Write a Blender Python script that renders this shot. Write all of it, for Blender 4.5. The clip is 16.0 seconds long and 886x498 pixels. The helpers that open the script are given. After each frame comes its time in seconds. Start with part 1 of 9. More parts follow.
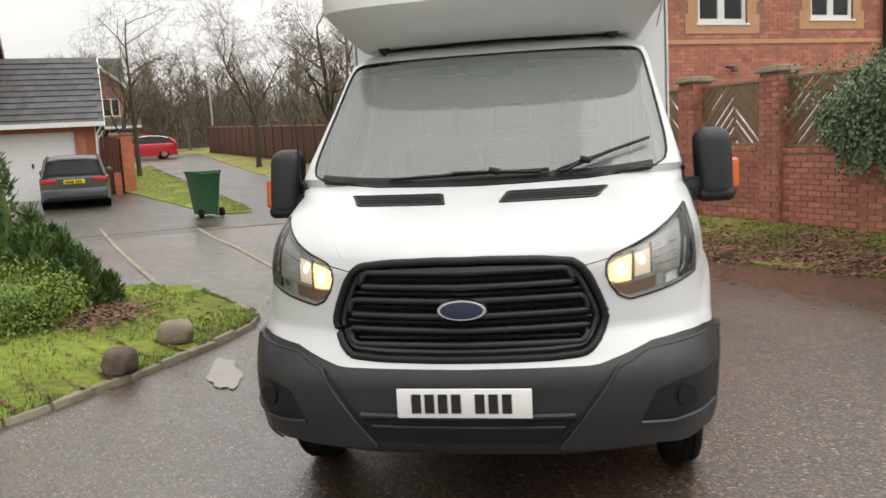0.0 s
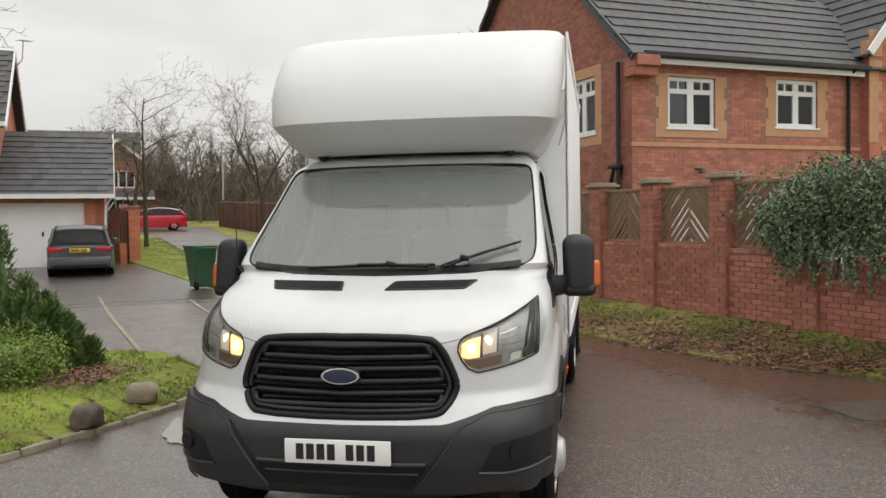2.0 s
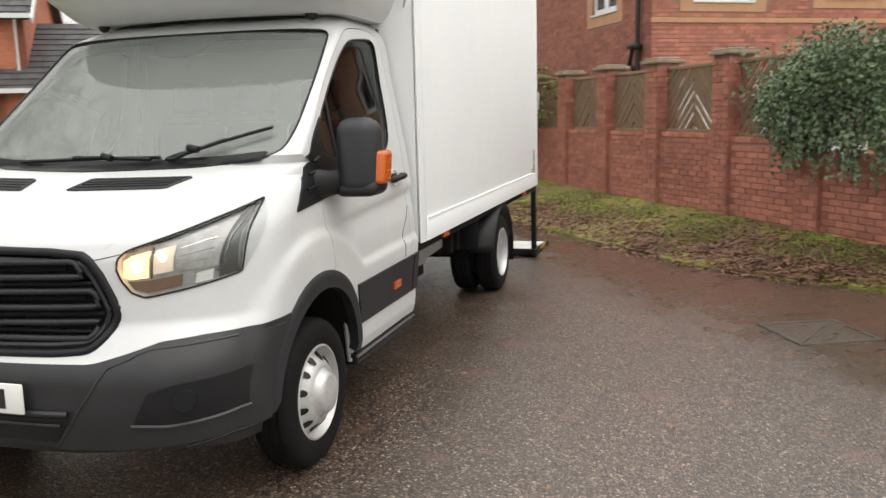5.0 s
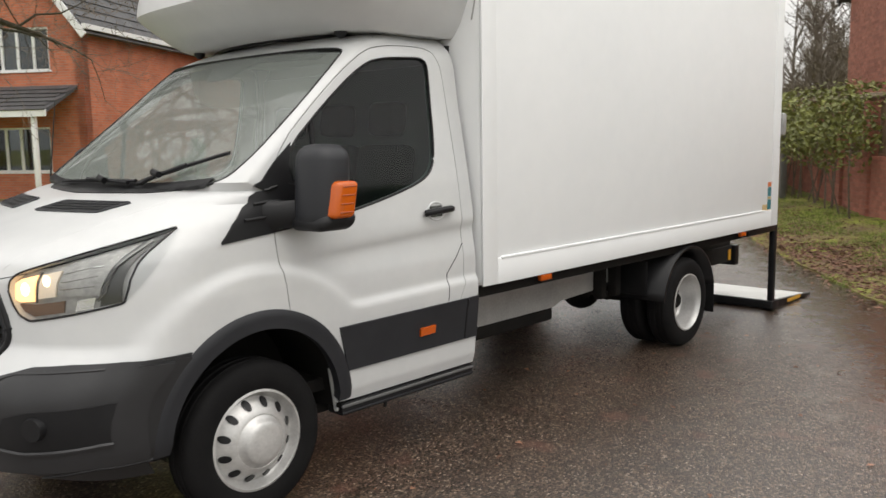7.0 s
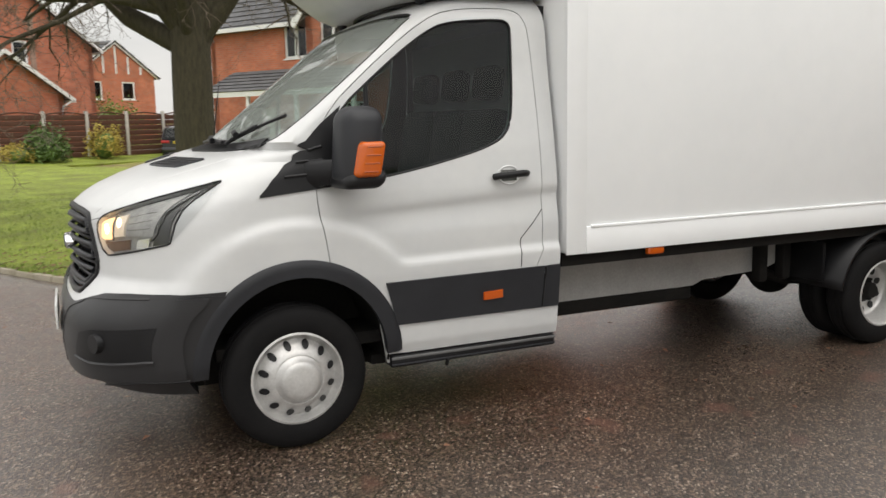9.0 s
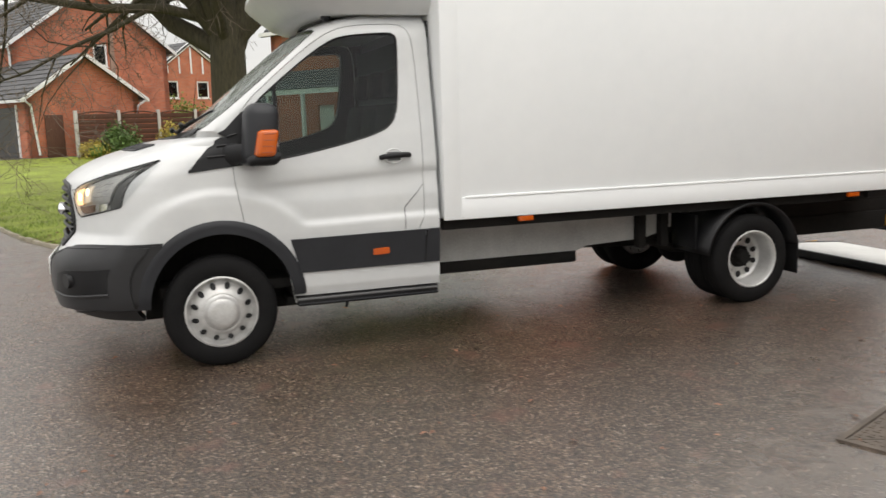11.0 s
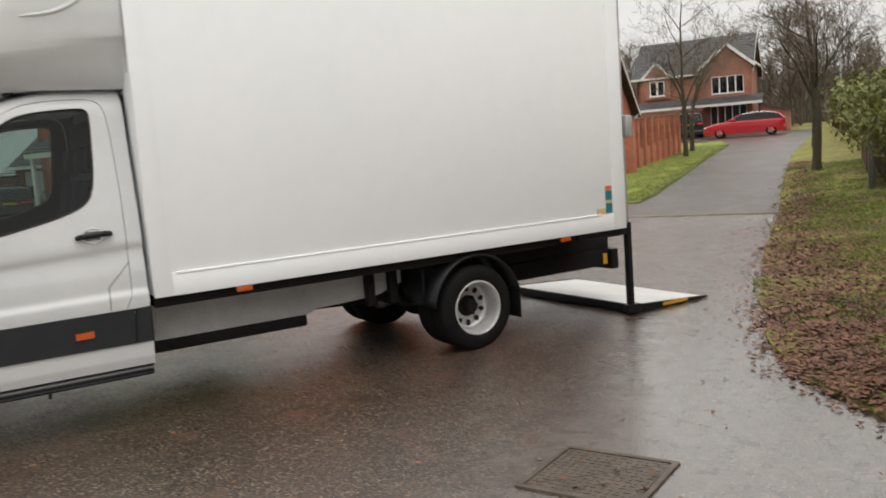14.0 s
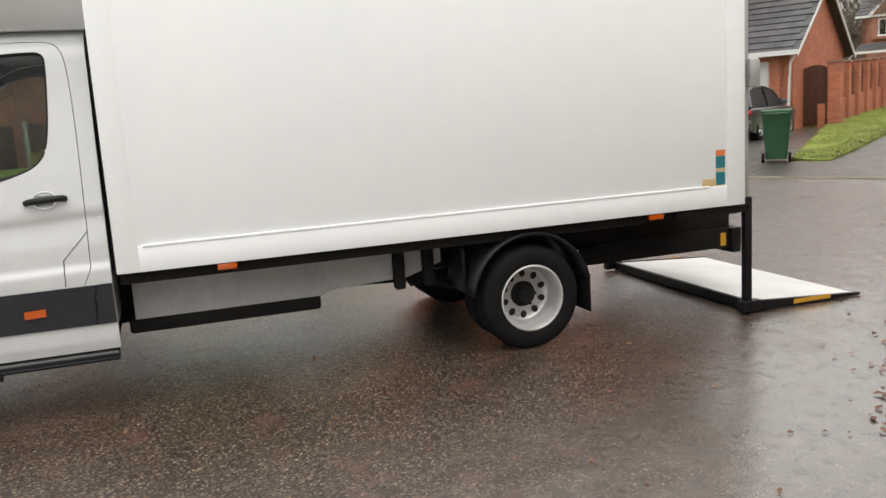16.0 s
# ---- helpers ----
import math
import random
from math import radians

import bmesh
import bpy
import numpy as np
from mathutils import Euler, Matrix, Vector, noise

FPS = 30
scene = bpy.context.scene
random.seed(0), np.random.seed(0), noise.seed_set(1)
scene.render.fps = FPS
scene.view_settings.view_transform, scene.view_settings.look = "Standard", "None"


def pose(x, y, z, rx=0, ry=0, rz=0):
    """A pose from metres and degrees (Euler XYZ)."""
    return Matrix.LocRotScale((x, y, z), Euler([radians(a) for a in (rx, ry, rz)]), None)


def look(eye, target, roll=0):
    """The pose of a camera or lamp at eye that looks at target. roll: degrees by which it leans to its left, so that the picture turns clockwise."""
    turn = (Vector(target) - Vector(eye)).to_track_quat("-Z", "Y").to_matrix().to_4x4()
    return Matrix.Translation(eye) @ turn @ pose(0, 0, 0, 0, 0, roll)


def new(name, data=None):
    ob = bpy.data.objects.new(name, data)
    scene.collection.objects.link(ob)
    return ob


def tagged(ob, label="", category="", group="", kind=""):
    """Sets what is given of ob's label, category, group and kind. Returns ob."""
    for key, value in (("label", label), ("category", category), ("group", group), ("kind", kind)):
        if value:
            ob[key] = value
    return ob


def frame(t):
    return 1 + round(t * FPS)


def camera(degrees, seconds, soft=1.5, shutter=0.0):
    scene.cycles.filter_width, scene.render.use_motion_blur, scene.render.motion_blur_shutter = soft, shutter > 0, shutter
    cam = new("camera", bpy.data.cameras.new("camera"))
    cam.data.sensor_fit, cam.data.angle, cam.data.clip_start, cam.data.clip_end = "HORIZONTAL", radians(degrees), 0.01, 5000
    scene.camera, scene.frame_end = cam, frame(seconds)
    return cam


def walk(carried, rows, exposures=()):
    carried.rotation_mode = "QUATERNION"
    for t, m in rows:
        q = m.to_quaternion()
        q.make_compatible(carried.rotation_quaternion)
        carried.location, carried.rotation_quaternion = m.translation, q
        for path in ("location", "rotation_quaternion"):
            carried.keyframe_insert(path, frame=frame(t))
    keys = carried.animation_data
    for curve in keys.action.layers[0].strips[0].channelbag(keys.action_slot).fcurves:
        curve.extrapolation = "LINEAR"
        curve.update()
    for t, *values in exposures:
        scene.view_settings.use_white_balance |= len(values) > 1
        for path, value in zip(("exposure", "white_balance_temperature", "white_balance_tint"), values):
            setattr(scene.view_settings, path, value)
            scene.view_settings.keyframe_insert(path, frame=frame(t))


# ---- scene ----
cam = camera(56.4, 16.0, 1.5, 0.4)
PATH = [
    (0, (-4.04, -0.492, 1.617), (-2.088, -0.144, 1.352), -3.2),
    (0.5, (-4.327, -0.75, 1.638), (-2.373, -0.41, 1.38), -0.3),
    (1, (-4.524, -1.123, 1.641), (-2.559, -0.791, 1.465), -0.7),
    (1.5, (-4.657, -1.26, 1.692), (-2.684, -0.939, 1.609), -1.1),
    (2, (-4.744, -1.221, 1.697), (-2.779, -0.855, 1.628), -0.9),
    (2.5, (-4.744, -1.225, 1.674), (-2.786, -0.838, 1.553), -1.1),
    (3, (-4.708, -1.264, 1.644), (-2.753, -0.87, 1.5), -1.8),
    (3.5, (-4.456, -1.598, 1.601), (-2.502, -1.229, 1.385), -2.2),
    (4, (-4.143, -1.882, 1.581), (-2.187, -1.545, 1.338), -2.1),
    (4.5, (-3.725, -2.195, 1.6), (-1.781, -1.815, 1.318), -1.8),
    (5, (-3.375, -2.599, 1.607), (-1.484, -2.035, 1.285), -1.5),
    (7.5, (-1.578, -4.04, 1.591), (-0.184, -2.625, 1.357), -0.7),
    (8, (-1.23, -4.151, 1.543), (0.089, -2.666, 1.307), -0.2),
    (8.5, (-1.014, -4.368, 1.535), (-0.047, -2.643, 1.238), -0.5),
    (11, (-0.313, -6.119, 1.483), (0.327, -4.25, 1.17), -1.7),
    (11.5, (-0.011, -6.381, 1.579), (0.633, -4.513, 1.268), -0.8),
    (12, (-0.009, -6.531, 1.627), (0.594, -4.637, 1.4), -1.0),
    (12.5, (-0.029, -6.598, 1.656), (0.625, -4.716, 1.484), -1.2),
    (13, (-0.071, -6.524, 1.648), (0.74, -4.7, 1.517), -1.5),
    (13.5, (-0.024, -6.501, 1.647), (0.955, -4.764, 1.485), -2.5),
    (14, (0.248, -6.402, 1.591), (1.306, -4.72, 1.364), -4.2),
    (14.5, (0.607, -6.264, 1.574), (1.643, -4.589, 1.226), -4.9),
    (15, (0.931, -6.035, 1.588), (1.85, -4.296, 1.225), -4.1),
    (15.5, (1.39, -5.928, 1.593), (2.12, -4.096, 1.257), -4.2),
    (16, (1.752, -5.832, 1.592), (2.371, -3.959, 1.263), -3.6),
]
# the clip's automatic exposure
GAIN = [(0.0, 0.32), (1.0, 0.20), (2.0, 0.02), (3.0, 0.18), (4.0, 0.34), (4.5, 0.42), (5.0, 0.40), (7.5, 0.16), (8.5, 0.18), (11.0, 0.26), (12.0, 0.16), (13.0, -0.04), (13.5, -0.05), (14.0, 0.05), (14.5, 0.25), (15.0, 0.33), (16.0, 0.33)]
walk(cam, [(t, look(eye, target, roll)) for t, eye, target, roll in PATH], GAIN)

# ---- light ----
world = bpy.data.worlds.new("overcast_sky")
scene.world = world
world.use_nodes = True
wn, wl = world.node_tree.nodes, world.node_tree.links
wn.clear()
sky = wn.new("ShaderNodeTexSky")
sky.sky_type = "NISHITA"
sky.sun_disc = False
sky.sun_elevation, sky.sun_rotation = radians(60), radians(180)
sky.dust_density, sky.ozone_density = 4.0, 1.0
cloud_at = wn.new("ShaderNodeTexCoord")
cloud_map = wn.new("ShaderNodeMapping")
cloud_map.inputs["Scale"].default_value = (1.2, 1.2, 3.2)
cloud = wn.new("ShaderNodeTexNoise")
cloud.inputs["Scale"].default_value, cloud.inputs["Detail"].default_value = 2.2, 5
cloud_ramp = wn.new("ShaderNodeValToRGB")
cloud_ramp.color_ramp.elements[0].position, cloud_ramp.color_ramp.elements[0].color = 0.32, (6.05, 5.95, 5.75, 1)
cloud_ramp.color_ramp.elements[1].position, cloud_ramp.color_ramp.elements[1].color = 0.68, (8.35, 8.12, 7.75, 1)
cover = wn.new("ShaderNodeMixRGB")
cover.inputs[0].default_value = 0.93
sky_out, sky_bg = wn.new("ShaderNodeOutputWorld"), wn.new("ShaderNodeBackground")
sky_bg.inputs[1].default_value = 0.144
wl.new(cloud_at.outputs["Generated"], cloud_map.inputs[0])
wl.new(cloud_map.outputs[0], cloud.inputs["Vector"])
wl.new(cloud.outputs["Fac"], cloud_ramp.inputs[0])
wl.new(sky.outputs[0], cover.inputs[1])
wl.new(cloud_ramp.outputs[0], cover.inputs[2])
# an overcast dome: brighter overhead than at the horizon
split = wn.new("ShaderNodeSeparateXYZ")
dome = wn.new("ShaderNodeMapRange")
for k, v in ((1, 0.0), (2, 1.0), (3, 0.66), (4, 1.8)):
    dome.inputs[k].default_value = v
lift = wn.new("ShaderNodeVectorMath")
lift.operation = "SCALE"
wl.new(cloud_at.outputs["Generated"], split.inputs[0])
wl.new(split.outputs[2], dome.inputs[0])
wl.new(cover.outputs[0], lift.inputs[0])
wl.new(dome.outputs[0], lift.inputs["Scale"])
wl.new(lift.outputs[0], sky_bg.inputs[0])
wl.new(sky_bg.outputs[0], sky_out.inputs[0])

sun = new("sun", bpy.data.lights.new("sun", "SUN"))
sun.data.energy, sun.data.angle, sun.data.color = 0.8, radians(60), (1.0, 0.97, 0.93)
sun.matrix_world = look((0, 0, 60), (2, 34, 0))

# ---- materials ----
def base_mat(name, rough=0.6, metal=0.0, coat=0.0):
    m = bpy.data.materials.new(name)
    m.use_nodes = True
    n = m.node_tree.nodes
    b = n["Principled BSDF"]
    b.inputs["Roughness"].default_value, b.inputs["Metallic"].default_value = rough, metal
    b.inputs["Coat Weight"].default_value = coat
    b.inputs["Coat Roughness"].default_value = 0.06
    return m, n, m.node_tree.links, b


def noise_node(n, l, scale, detail=4, rough=0.55, coords=None, stretch=None):
    t = n.new("ShaderNodeTexNoise")
    t.inputs["Scale"].default_value, t.inputs["Detail"].default_value, t.inputs["Roughness"].default_value = scale, detail, rough
    if stretch:
        mp = n.new("ShaderNodeMapping")
        mp.inputs["Scale"].default_value = stretch
        l.new(coords, mp.inputs[0])
        coords = mp.outputs[0]
    if coords is not None:
        l.new(coords, t.inputs["Vector"])
    return t


def ramp_node(n, l, source, stops):
    r = n.new("ShaderNodeValToRGB")
    e = r.color_ramp.elements
    while len(e) < len(stops):
        e.new(0.5)
    for k, (at, c) in enumerate(stops):
        e[k].position, e[k].color = at, (*c, 1) if len(c) == 3 else c
    l.new(source, r.inputs[0])
    return r


def mix_node(n, l, fac, a, b, mode="MIX"):
    x = n.new("ShaderNodeMixRGB")
    x.blend_type = mode
    for k, v in ((0, fac), (1, a), (2, b)):
        if isinstance(v, (int, float)):
            x.inputs[k].default_value = v
        elif isinstance(v, tuple):
            x.inputs[k].default_value = (*v, 1)
        else:
            l.new(v, x.inputs[k])
    return x


def bump_node(n, l, b, height, strength=0.3, dist=0.01):
    u = n.new("ShaderNodeBump")
    u.inputs["Strength"].default_value, u.inputs["Distance"].default_value = strength, dist
    l.new(height, u.inputs["Height"])
    l.new(u.outputs[0], b.inputs["Normal"])
    return u


def world_at(n):
    return n.new("ShaderNodeNewGeometry").outputs["Position"]


def mottled(name, dark, light, scale=6.0, rough=0.6, fine=60.0, bump=0.2, dist=0.004, metal=0.0, coat=0.0, spec=0.5, spread=(0.3, 0.7), stretch=None, rough2=None, island=0.0, obj=0.0):
    """A surface with broad stains and a fine grain between two colours."""
    m, n, l, b = base_mat(name, rough, metal, coat)
    b.inputs["Specular IOR Level"].default_value = spec
    p = world_at(n)
    a, f = noise_node(n, l, scale, 5, 0.6, p, stretch), noise_node(n, l, fine, 3, 0.6, p, stretch)
    both = mix_node(n, l, 0.4, a.outputs["Fac"], f.outputs["Fac"])
    r = ramp_node(n, l, both.outputs[0], [(spread[0], dark), (spread[1], light)])
    colour = r.outputs[0]
    for amount, node, socket in ((island, "ShaderNodeNewGeometry", "Random Per Island"), (obj, "ShaderNodeObjectInfo", "Random")):
        if amount:
            k = ramp_node(n, l, n.new(node).outputs[socket], [(0, (1 - amount,) * 3), (1, (1 + amount,) * 3)])
            colour = mix_node(n, l, 1.0, colour, k.outputs[0], "MULTIPLY").outputs[0]
    l.new(colour, b.inputs["Base Color"])
    if rough2 is not None:
        rr = ramp_node(n, l, a.outputs["Fac"], [(0.35, (rough,) * 3), (0.65, (rough2,) * 3)])
        l.new(rr.outputs[0], b.inputs["Roughness"])
    if bump:
        bump_node(n, l, b, both.outputs[0], bump, dist)
    return m


def plain(name, c, rough=0.5, metal=0.0, coat=0.0, vary=0.12, scale=3.0):
    return mottled(name, tuple(v * (1 - vary) for v in c), tuple(min(1, v * (1 + vary)) for v in c), scale, rough, 40.0, 0.03, 0.001, metal, coat)


def pane_mat(name, tint, ior=1.5, film=0.0):
    """A thin pane: clear but for its tint, with a mirror-like film on it."""
    m = bpy.data.materials.new(name)
    m.use_nodes = True
    n, l = m.node_tree.nodes, m.node_tree.links
    n.clear()
    out, mix = n.new("ShaderNodeOutputMaterial"), n.new("ShaderNodeMixShader")
    clear, gloss, fres = n.new("ShaderNodeBsdfTransparent"), n.new("ShaderNodeBsdfGlossy"), n.new("ShaderNodeFresnel")
    clear.inputs[0].default_value = (*tint, 1)
    gloss.inputs["Roughness"].default_value = 0.015
    fres.inputs["IOR"].default_value = ior
    l.new(fres.outputs[0], mix.inputs[0])
    l.new(clear.outputs[0], mix.inputs[1])
    l.new(gloss.outputs[0], mix.inputs[2])
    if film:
        # a thin diffuse grey-green haze, painted on in place of reflected sky
        sky_haze, over = n.new("ShaderNodeBsdfDiffuse"), n.new("ShaderNodeMixShader")
        sky_haze.inputs[0].default_value = (0.47, 0.51, 0.475, 1)
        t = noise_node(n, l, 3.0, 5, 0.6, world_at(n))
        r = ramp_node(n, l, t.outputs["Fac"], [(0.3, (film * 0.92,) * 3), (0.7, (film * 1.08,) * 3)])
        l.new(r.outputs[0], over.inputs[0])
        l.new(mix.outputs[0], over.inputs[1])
        l.new(sky_haze.outputs[0], over.inputs[2])
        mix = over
    l.new(mix.outputs[0], out.inputs[0])
    return m


def glow(name, c, strength):
    m, n, l, b = base_mat(name, 0.4)
    b.inputs["Base Color"].default_value = (*c, 1)
    b.inputs["Emission Color"].default_value = (*c, 1)
    b.inputs["Emission Strength"].default_value = strength
    return m


def asphalt_mat(name, dark=(0.036, 0.0225, 0.0145), light=(0.134, 0.092, 0.066), red=(0.235, 0.170, 0.124), wet=0.22, dry=0.45, edge=0.0, sheen=0.45):
    """Wet, worn tarmac with pale and reddish chippings and damp, glossy patches."""
    m, n, l, b = base_mat(name, 0.4, 0.0, sheen)
    b.inputs["Coat IOR"].default_value, b.inputs["Coat Roughness"].default_value = 1.62, 0.22
    p = world_at(n)
    v = n.new("ShaderNodeTexVoronoi")
    v.inputs["Scale"].default_value = 100.0
    l.new(p, v.inputs["Vector"])
    broad = noise_node(n, l, 0.45, 5, 0.6, p)
    mid = noise_node(n, l, 3.5, 5, 0.65, p)
    grit = noise_node(n, l, 130.0, 2, 0.6, p)
    stone = ramp_node(n, l, v.outputs["Color"], [(0.22, dark), (0.60, light), (0.82, red), (1.0, (0.46, 0.40, 0.33))])
    stain = ramp_node(n, l, mid.outputs["Fac"], [(0.3, (0.88, 0.88, 0.88)), (0.7, (1.12, 1.11, 1.10))])
    c = mix_node(n, l, 1.0, stone.outputs[0], stain.outputs[0], "MULTIPLY")
    tone = ramp_node(n, l, broad.outputs["Fac"], [(0.3, (0.86, 0.86, 0.87)), (0.7, (1.14, 1.12, 1.10))])
    c = mix_node(n, l, 1.0, c.outputs[0], tone.outputs[0], "MULTIPLY")
    # worn islands where the red stone shows
    worn = noise_node(n, l, 2.6, 3, 0.5, p)
    isle = ramp_node(n, l, worn.outputs["Fac"], [(0.62, (0, 0, 0)), (0.70, (0.55, 0.55, 0.55))])
    c = mix_node(n, l, isle.outputs[0], c.outputs[0], (0.15, 0.070, 0.052))
    base_out = c.outputs[0]
    damp = mix_node(n, l, 0.5, broad.outputs["Fac"], mid.outputs["Fac"])
    r = ramp_node(n, l, damp.outputs[0], [(0.32, (wet,) * 3), (0.68, (dry,) * 3)])
    film = None
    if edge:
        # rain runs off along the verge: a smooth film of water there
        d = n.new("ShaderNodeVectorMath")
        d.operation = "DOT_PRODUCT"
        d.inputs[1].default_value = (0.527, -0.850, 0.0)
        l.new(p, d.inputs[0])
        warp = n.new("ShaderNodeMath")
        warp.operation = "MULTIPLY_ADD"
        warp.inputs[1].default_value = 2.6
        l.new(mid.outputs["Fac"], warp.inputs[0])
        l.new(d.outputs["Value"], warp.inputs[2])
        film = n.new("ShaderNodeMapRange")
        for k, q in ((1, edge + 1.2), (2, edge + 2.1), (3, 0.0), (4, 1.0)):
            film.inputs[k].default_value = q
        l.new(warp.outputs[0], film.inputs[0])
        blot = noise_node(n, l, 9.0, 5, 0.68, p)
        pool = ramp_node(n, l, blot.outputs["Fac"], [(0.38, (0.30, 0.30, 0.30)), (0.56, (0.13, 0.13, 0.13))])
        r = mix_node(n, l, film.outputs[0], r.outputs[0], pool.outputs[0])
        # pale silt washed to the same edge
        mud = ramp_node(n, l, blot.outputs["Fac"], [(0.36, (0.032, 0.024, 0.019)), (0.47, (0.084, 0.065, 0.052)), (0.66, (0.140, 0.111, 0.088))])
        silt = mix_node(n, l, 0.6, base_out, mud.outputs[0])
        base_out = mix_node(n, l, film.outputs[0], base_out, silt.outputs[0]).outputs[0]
    l.new(r.outputs[0], b.inputs["Roughness"])
    l.new(base_out, b.inputs["Base Color"])
    ripple = noise_node(n, l, 24.0, 3, 0.6, p)
    h = mix_node(n, l, 0.5, v.outputs["Distance"], grit.outputs["Fac"])
    h = mix_node(n, l, 0.45, h.outputs[0], ripple.outputs["Fac"])
    u = bump_node(n, l, b, h.outputs[0], 0.85, 0.009)
    l.new(u.outputs[0], b.inputs["Coat Normal"])
    if film:
        gloss = n.new("ShaderNodeMapRange")
        gloss.inputs[3].default_value, gloss.inputs[4].default_value = 0.22, 0.16
        l.new(film.outputs[0], gloss.inputs[0])
        l.new(gloss.outputs[0], b.inputs["Coat Roughness"])
        calm = n.new("ShaderNodeMapRange")
        calm.inputs[3].default_value, calm.inputs[4].default_value = 0.85, 0.24
        l.new(film.outputs[0], calm.inputs[0])
        l.new(calm.outputs[0], u.inputs["Strength"])
    return m


def grass_mat(name, greens, soil=(0.07, 0.045, 0.03), spread=(0.36, 0.45, 0.53, 0.66)):
    m, n, l, b = base_mat(name, 0.85)
    p = world_at(n)
    a, f, g = noise_node(n, l, 0.9, 5, 0.65, p), noise_node(n, l, 14.0, 4, 0.65, p), noise_node(n, l, 90.0, 3, 0.7, p)
    k = mix_node(n, l, 0.5, a.outputs["Fac"], f.outputs["Fac"])
    k = mix_node(n, l, 0.35, k.outputs[0], g.outputs["Fac"])
    r = ramp_node(n, l, k.outputs[0], [(spread[0], soil), (spread[1], greens[0]), (spread[2], greens[1]), (spread[3], greens[2])])
    l.new(r.outputs[0], b.inputs["Base Color"])
    bump_node(n, l, b, g.outputs["Fac"], 0.8, 0.03)
    return m


def brick_mat(name, dark, light, mortar=None, scale=(4.44, 13.3)):
    """Brick for walls too far off to lay one by one: courses on upright faces, by the face's own direction."""
    m, n, l, b = base_mat(name, 0.8)
    uv = n.new("ShaderNodeUVMap")
    br = n.new("ShaderNodeTexBrick")
    br.inputs["Scale"].default_value = 1.0
    br.inputs["Brick Width"].default_value, br.inputs["Row Height"].default_value = 0.225, 0.075
    br.inputs["Mortar Size"].default_value = 0.006
    br.inputs["Color1"].default_value, br.inputs["Color2"].default_value = (*dark, 1), (*light, 1)
    br.inputs["Mortar"].default_value = (*(mortar or (0.3, 0.24, 0.2)), 1)
    l.new(uv.outputs[0], br.inputs["Vector"])
    p = world_at(n)
    a = noise_node(n, l, 1.3, 5, 0.6, p)
    t = ramp_node(n, l, a.outputs["Fac"], [(0.3, (0.78, 0.76, 0.75)), (0.7, (1.18, 1.15, 1.12))])
    c = mix_node(n, l, 1.0, br.outputs["Color"], t.outputs[0], "MULTIPLY")
    l.new(c.outputs[0], b.inputs["Base Color"])
    bump_node(n, l, b, br.outputs["Fac"], -0.4, 0.01)
    return m


M = {}
M["white"] = mottled("white_van_paint", (0.52, 0.53, 0.535), (0.59, 0.595, 0.59), 1.6, 0.32, 9.0, 0.0, 0.001, 0, 0.3)
M["fairing"] = mottled("grey_white_moulding", (0.58, 0.59, 0.59), (0.65, 0.655, 0.65), 1.1, 0.45, 8.0, 0.02, 0.002, 0, 0.05)
M["box_white"] = mottled("white_box_panel", (0.77, 0.785, 0.79), (0.82, 0.83, 0.83), 0.9, 0.62, 7.0, 0.02, 0.002, 0, 0.0, 0.3)
M["plastic"] = mottled("dark_grey_plastic", (0.015, 0.016, 0.019), (0.026, 0.027, 0.031), 5, 0.45, 300, 0.25, 0.001, spec=0.35)
M["bumper"] = mottled("grained_grey_bumper", (0.015, 0.015, 0.016), (0.028, 0.028, 0.030), 4, 0.42, 300, 0.25, 0.001, spec=0.4)
M["black"] = mottled("black_plastic", (0.006, 0.006, 0.007), (0.012, 0.012, 0.013), 7, 0.42, 250, 0.15, 0.001, spec=0.28)
M["rubber"] = mottled("black_rubber", (0.004, 0.004, 0.0045), (0.010, 0.0095, 0.0095), 9, 0.75, 120, 0.2, 0.002, spec=0.16)
M["under"] = mottled("dirty_underbody", (0.006, 0.006, 0.006), (0.016, 0.014, 0.012), 5, 0.8, 60, 0.3, 0.004, spec=0.2)
M["steel"] = mottled("silver_wheel_paint", (0.40, 0.395, 0.385), (0.60, 0.595, 0.58), 9, 0.32, 80, 0.05, 0.001, 0.4)
M["chrome"] = plain("chrome", (0.75, 0.76, 0.78), 0.08, 1.0, 0, 0.05)
M["alu"] = mottled("dull_aluminium", (0.30, 0.30, 0.29), (0.46, 0.46, 0.45), 4, 0.5, 70, 0.1, 0.001, 0.3)
M["amber"] = plain("amber_lens", (0.50, 0.085, 0.004), 0.2, 0, 0.5, 0.1)
M["amber_dark"] = plain("amber_lens_rib", (0.34, 0.060, 0.002), 0.3, 0, 0.0, 0.1)
M["amber_deep"] = plain("deep_amber_lens", (0.50, 0.092, 0.003), 0.25, 0, 0.2, 0.1)
M["reflector"] = plain("lamp_reflector", (0.78, 0.78, 0.76), 0.12, 0.9, 0, 0.05)
M["lamp"] = glow("lit_headlamp", (1.0, 0.78, 0.45), 5.0)
# reflectors emit by themselves what the bulb would throw on them
M["glow_soft"] = glow("dim_glow_reflector", (0.75, 0.66, 0.54), 0.16)
M["lit"] = glow("glow_reflector", (1.0, 0.60, 0.26), 1.5)
M["bezel"] = plain("dark_lamp_bezel", (0.11, 0.11, 0.11), 0.3, 0.5)
M["lamp_chrome"] = mottled("hazy_lamp_chrome", (0.26, 0.26, 0.25), (0.50, 0.49, 0.47), 22, 0.3, 60, 0.3, 0.003, 0.25)
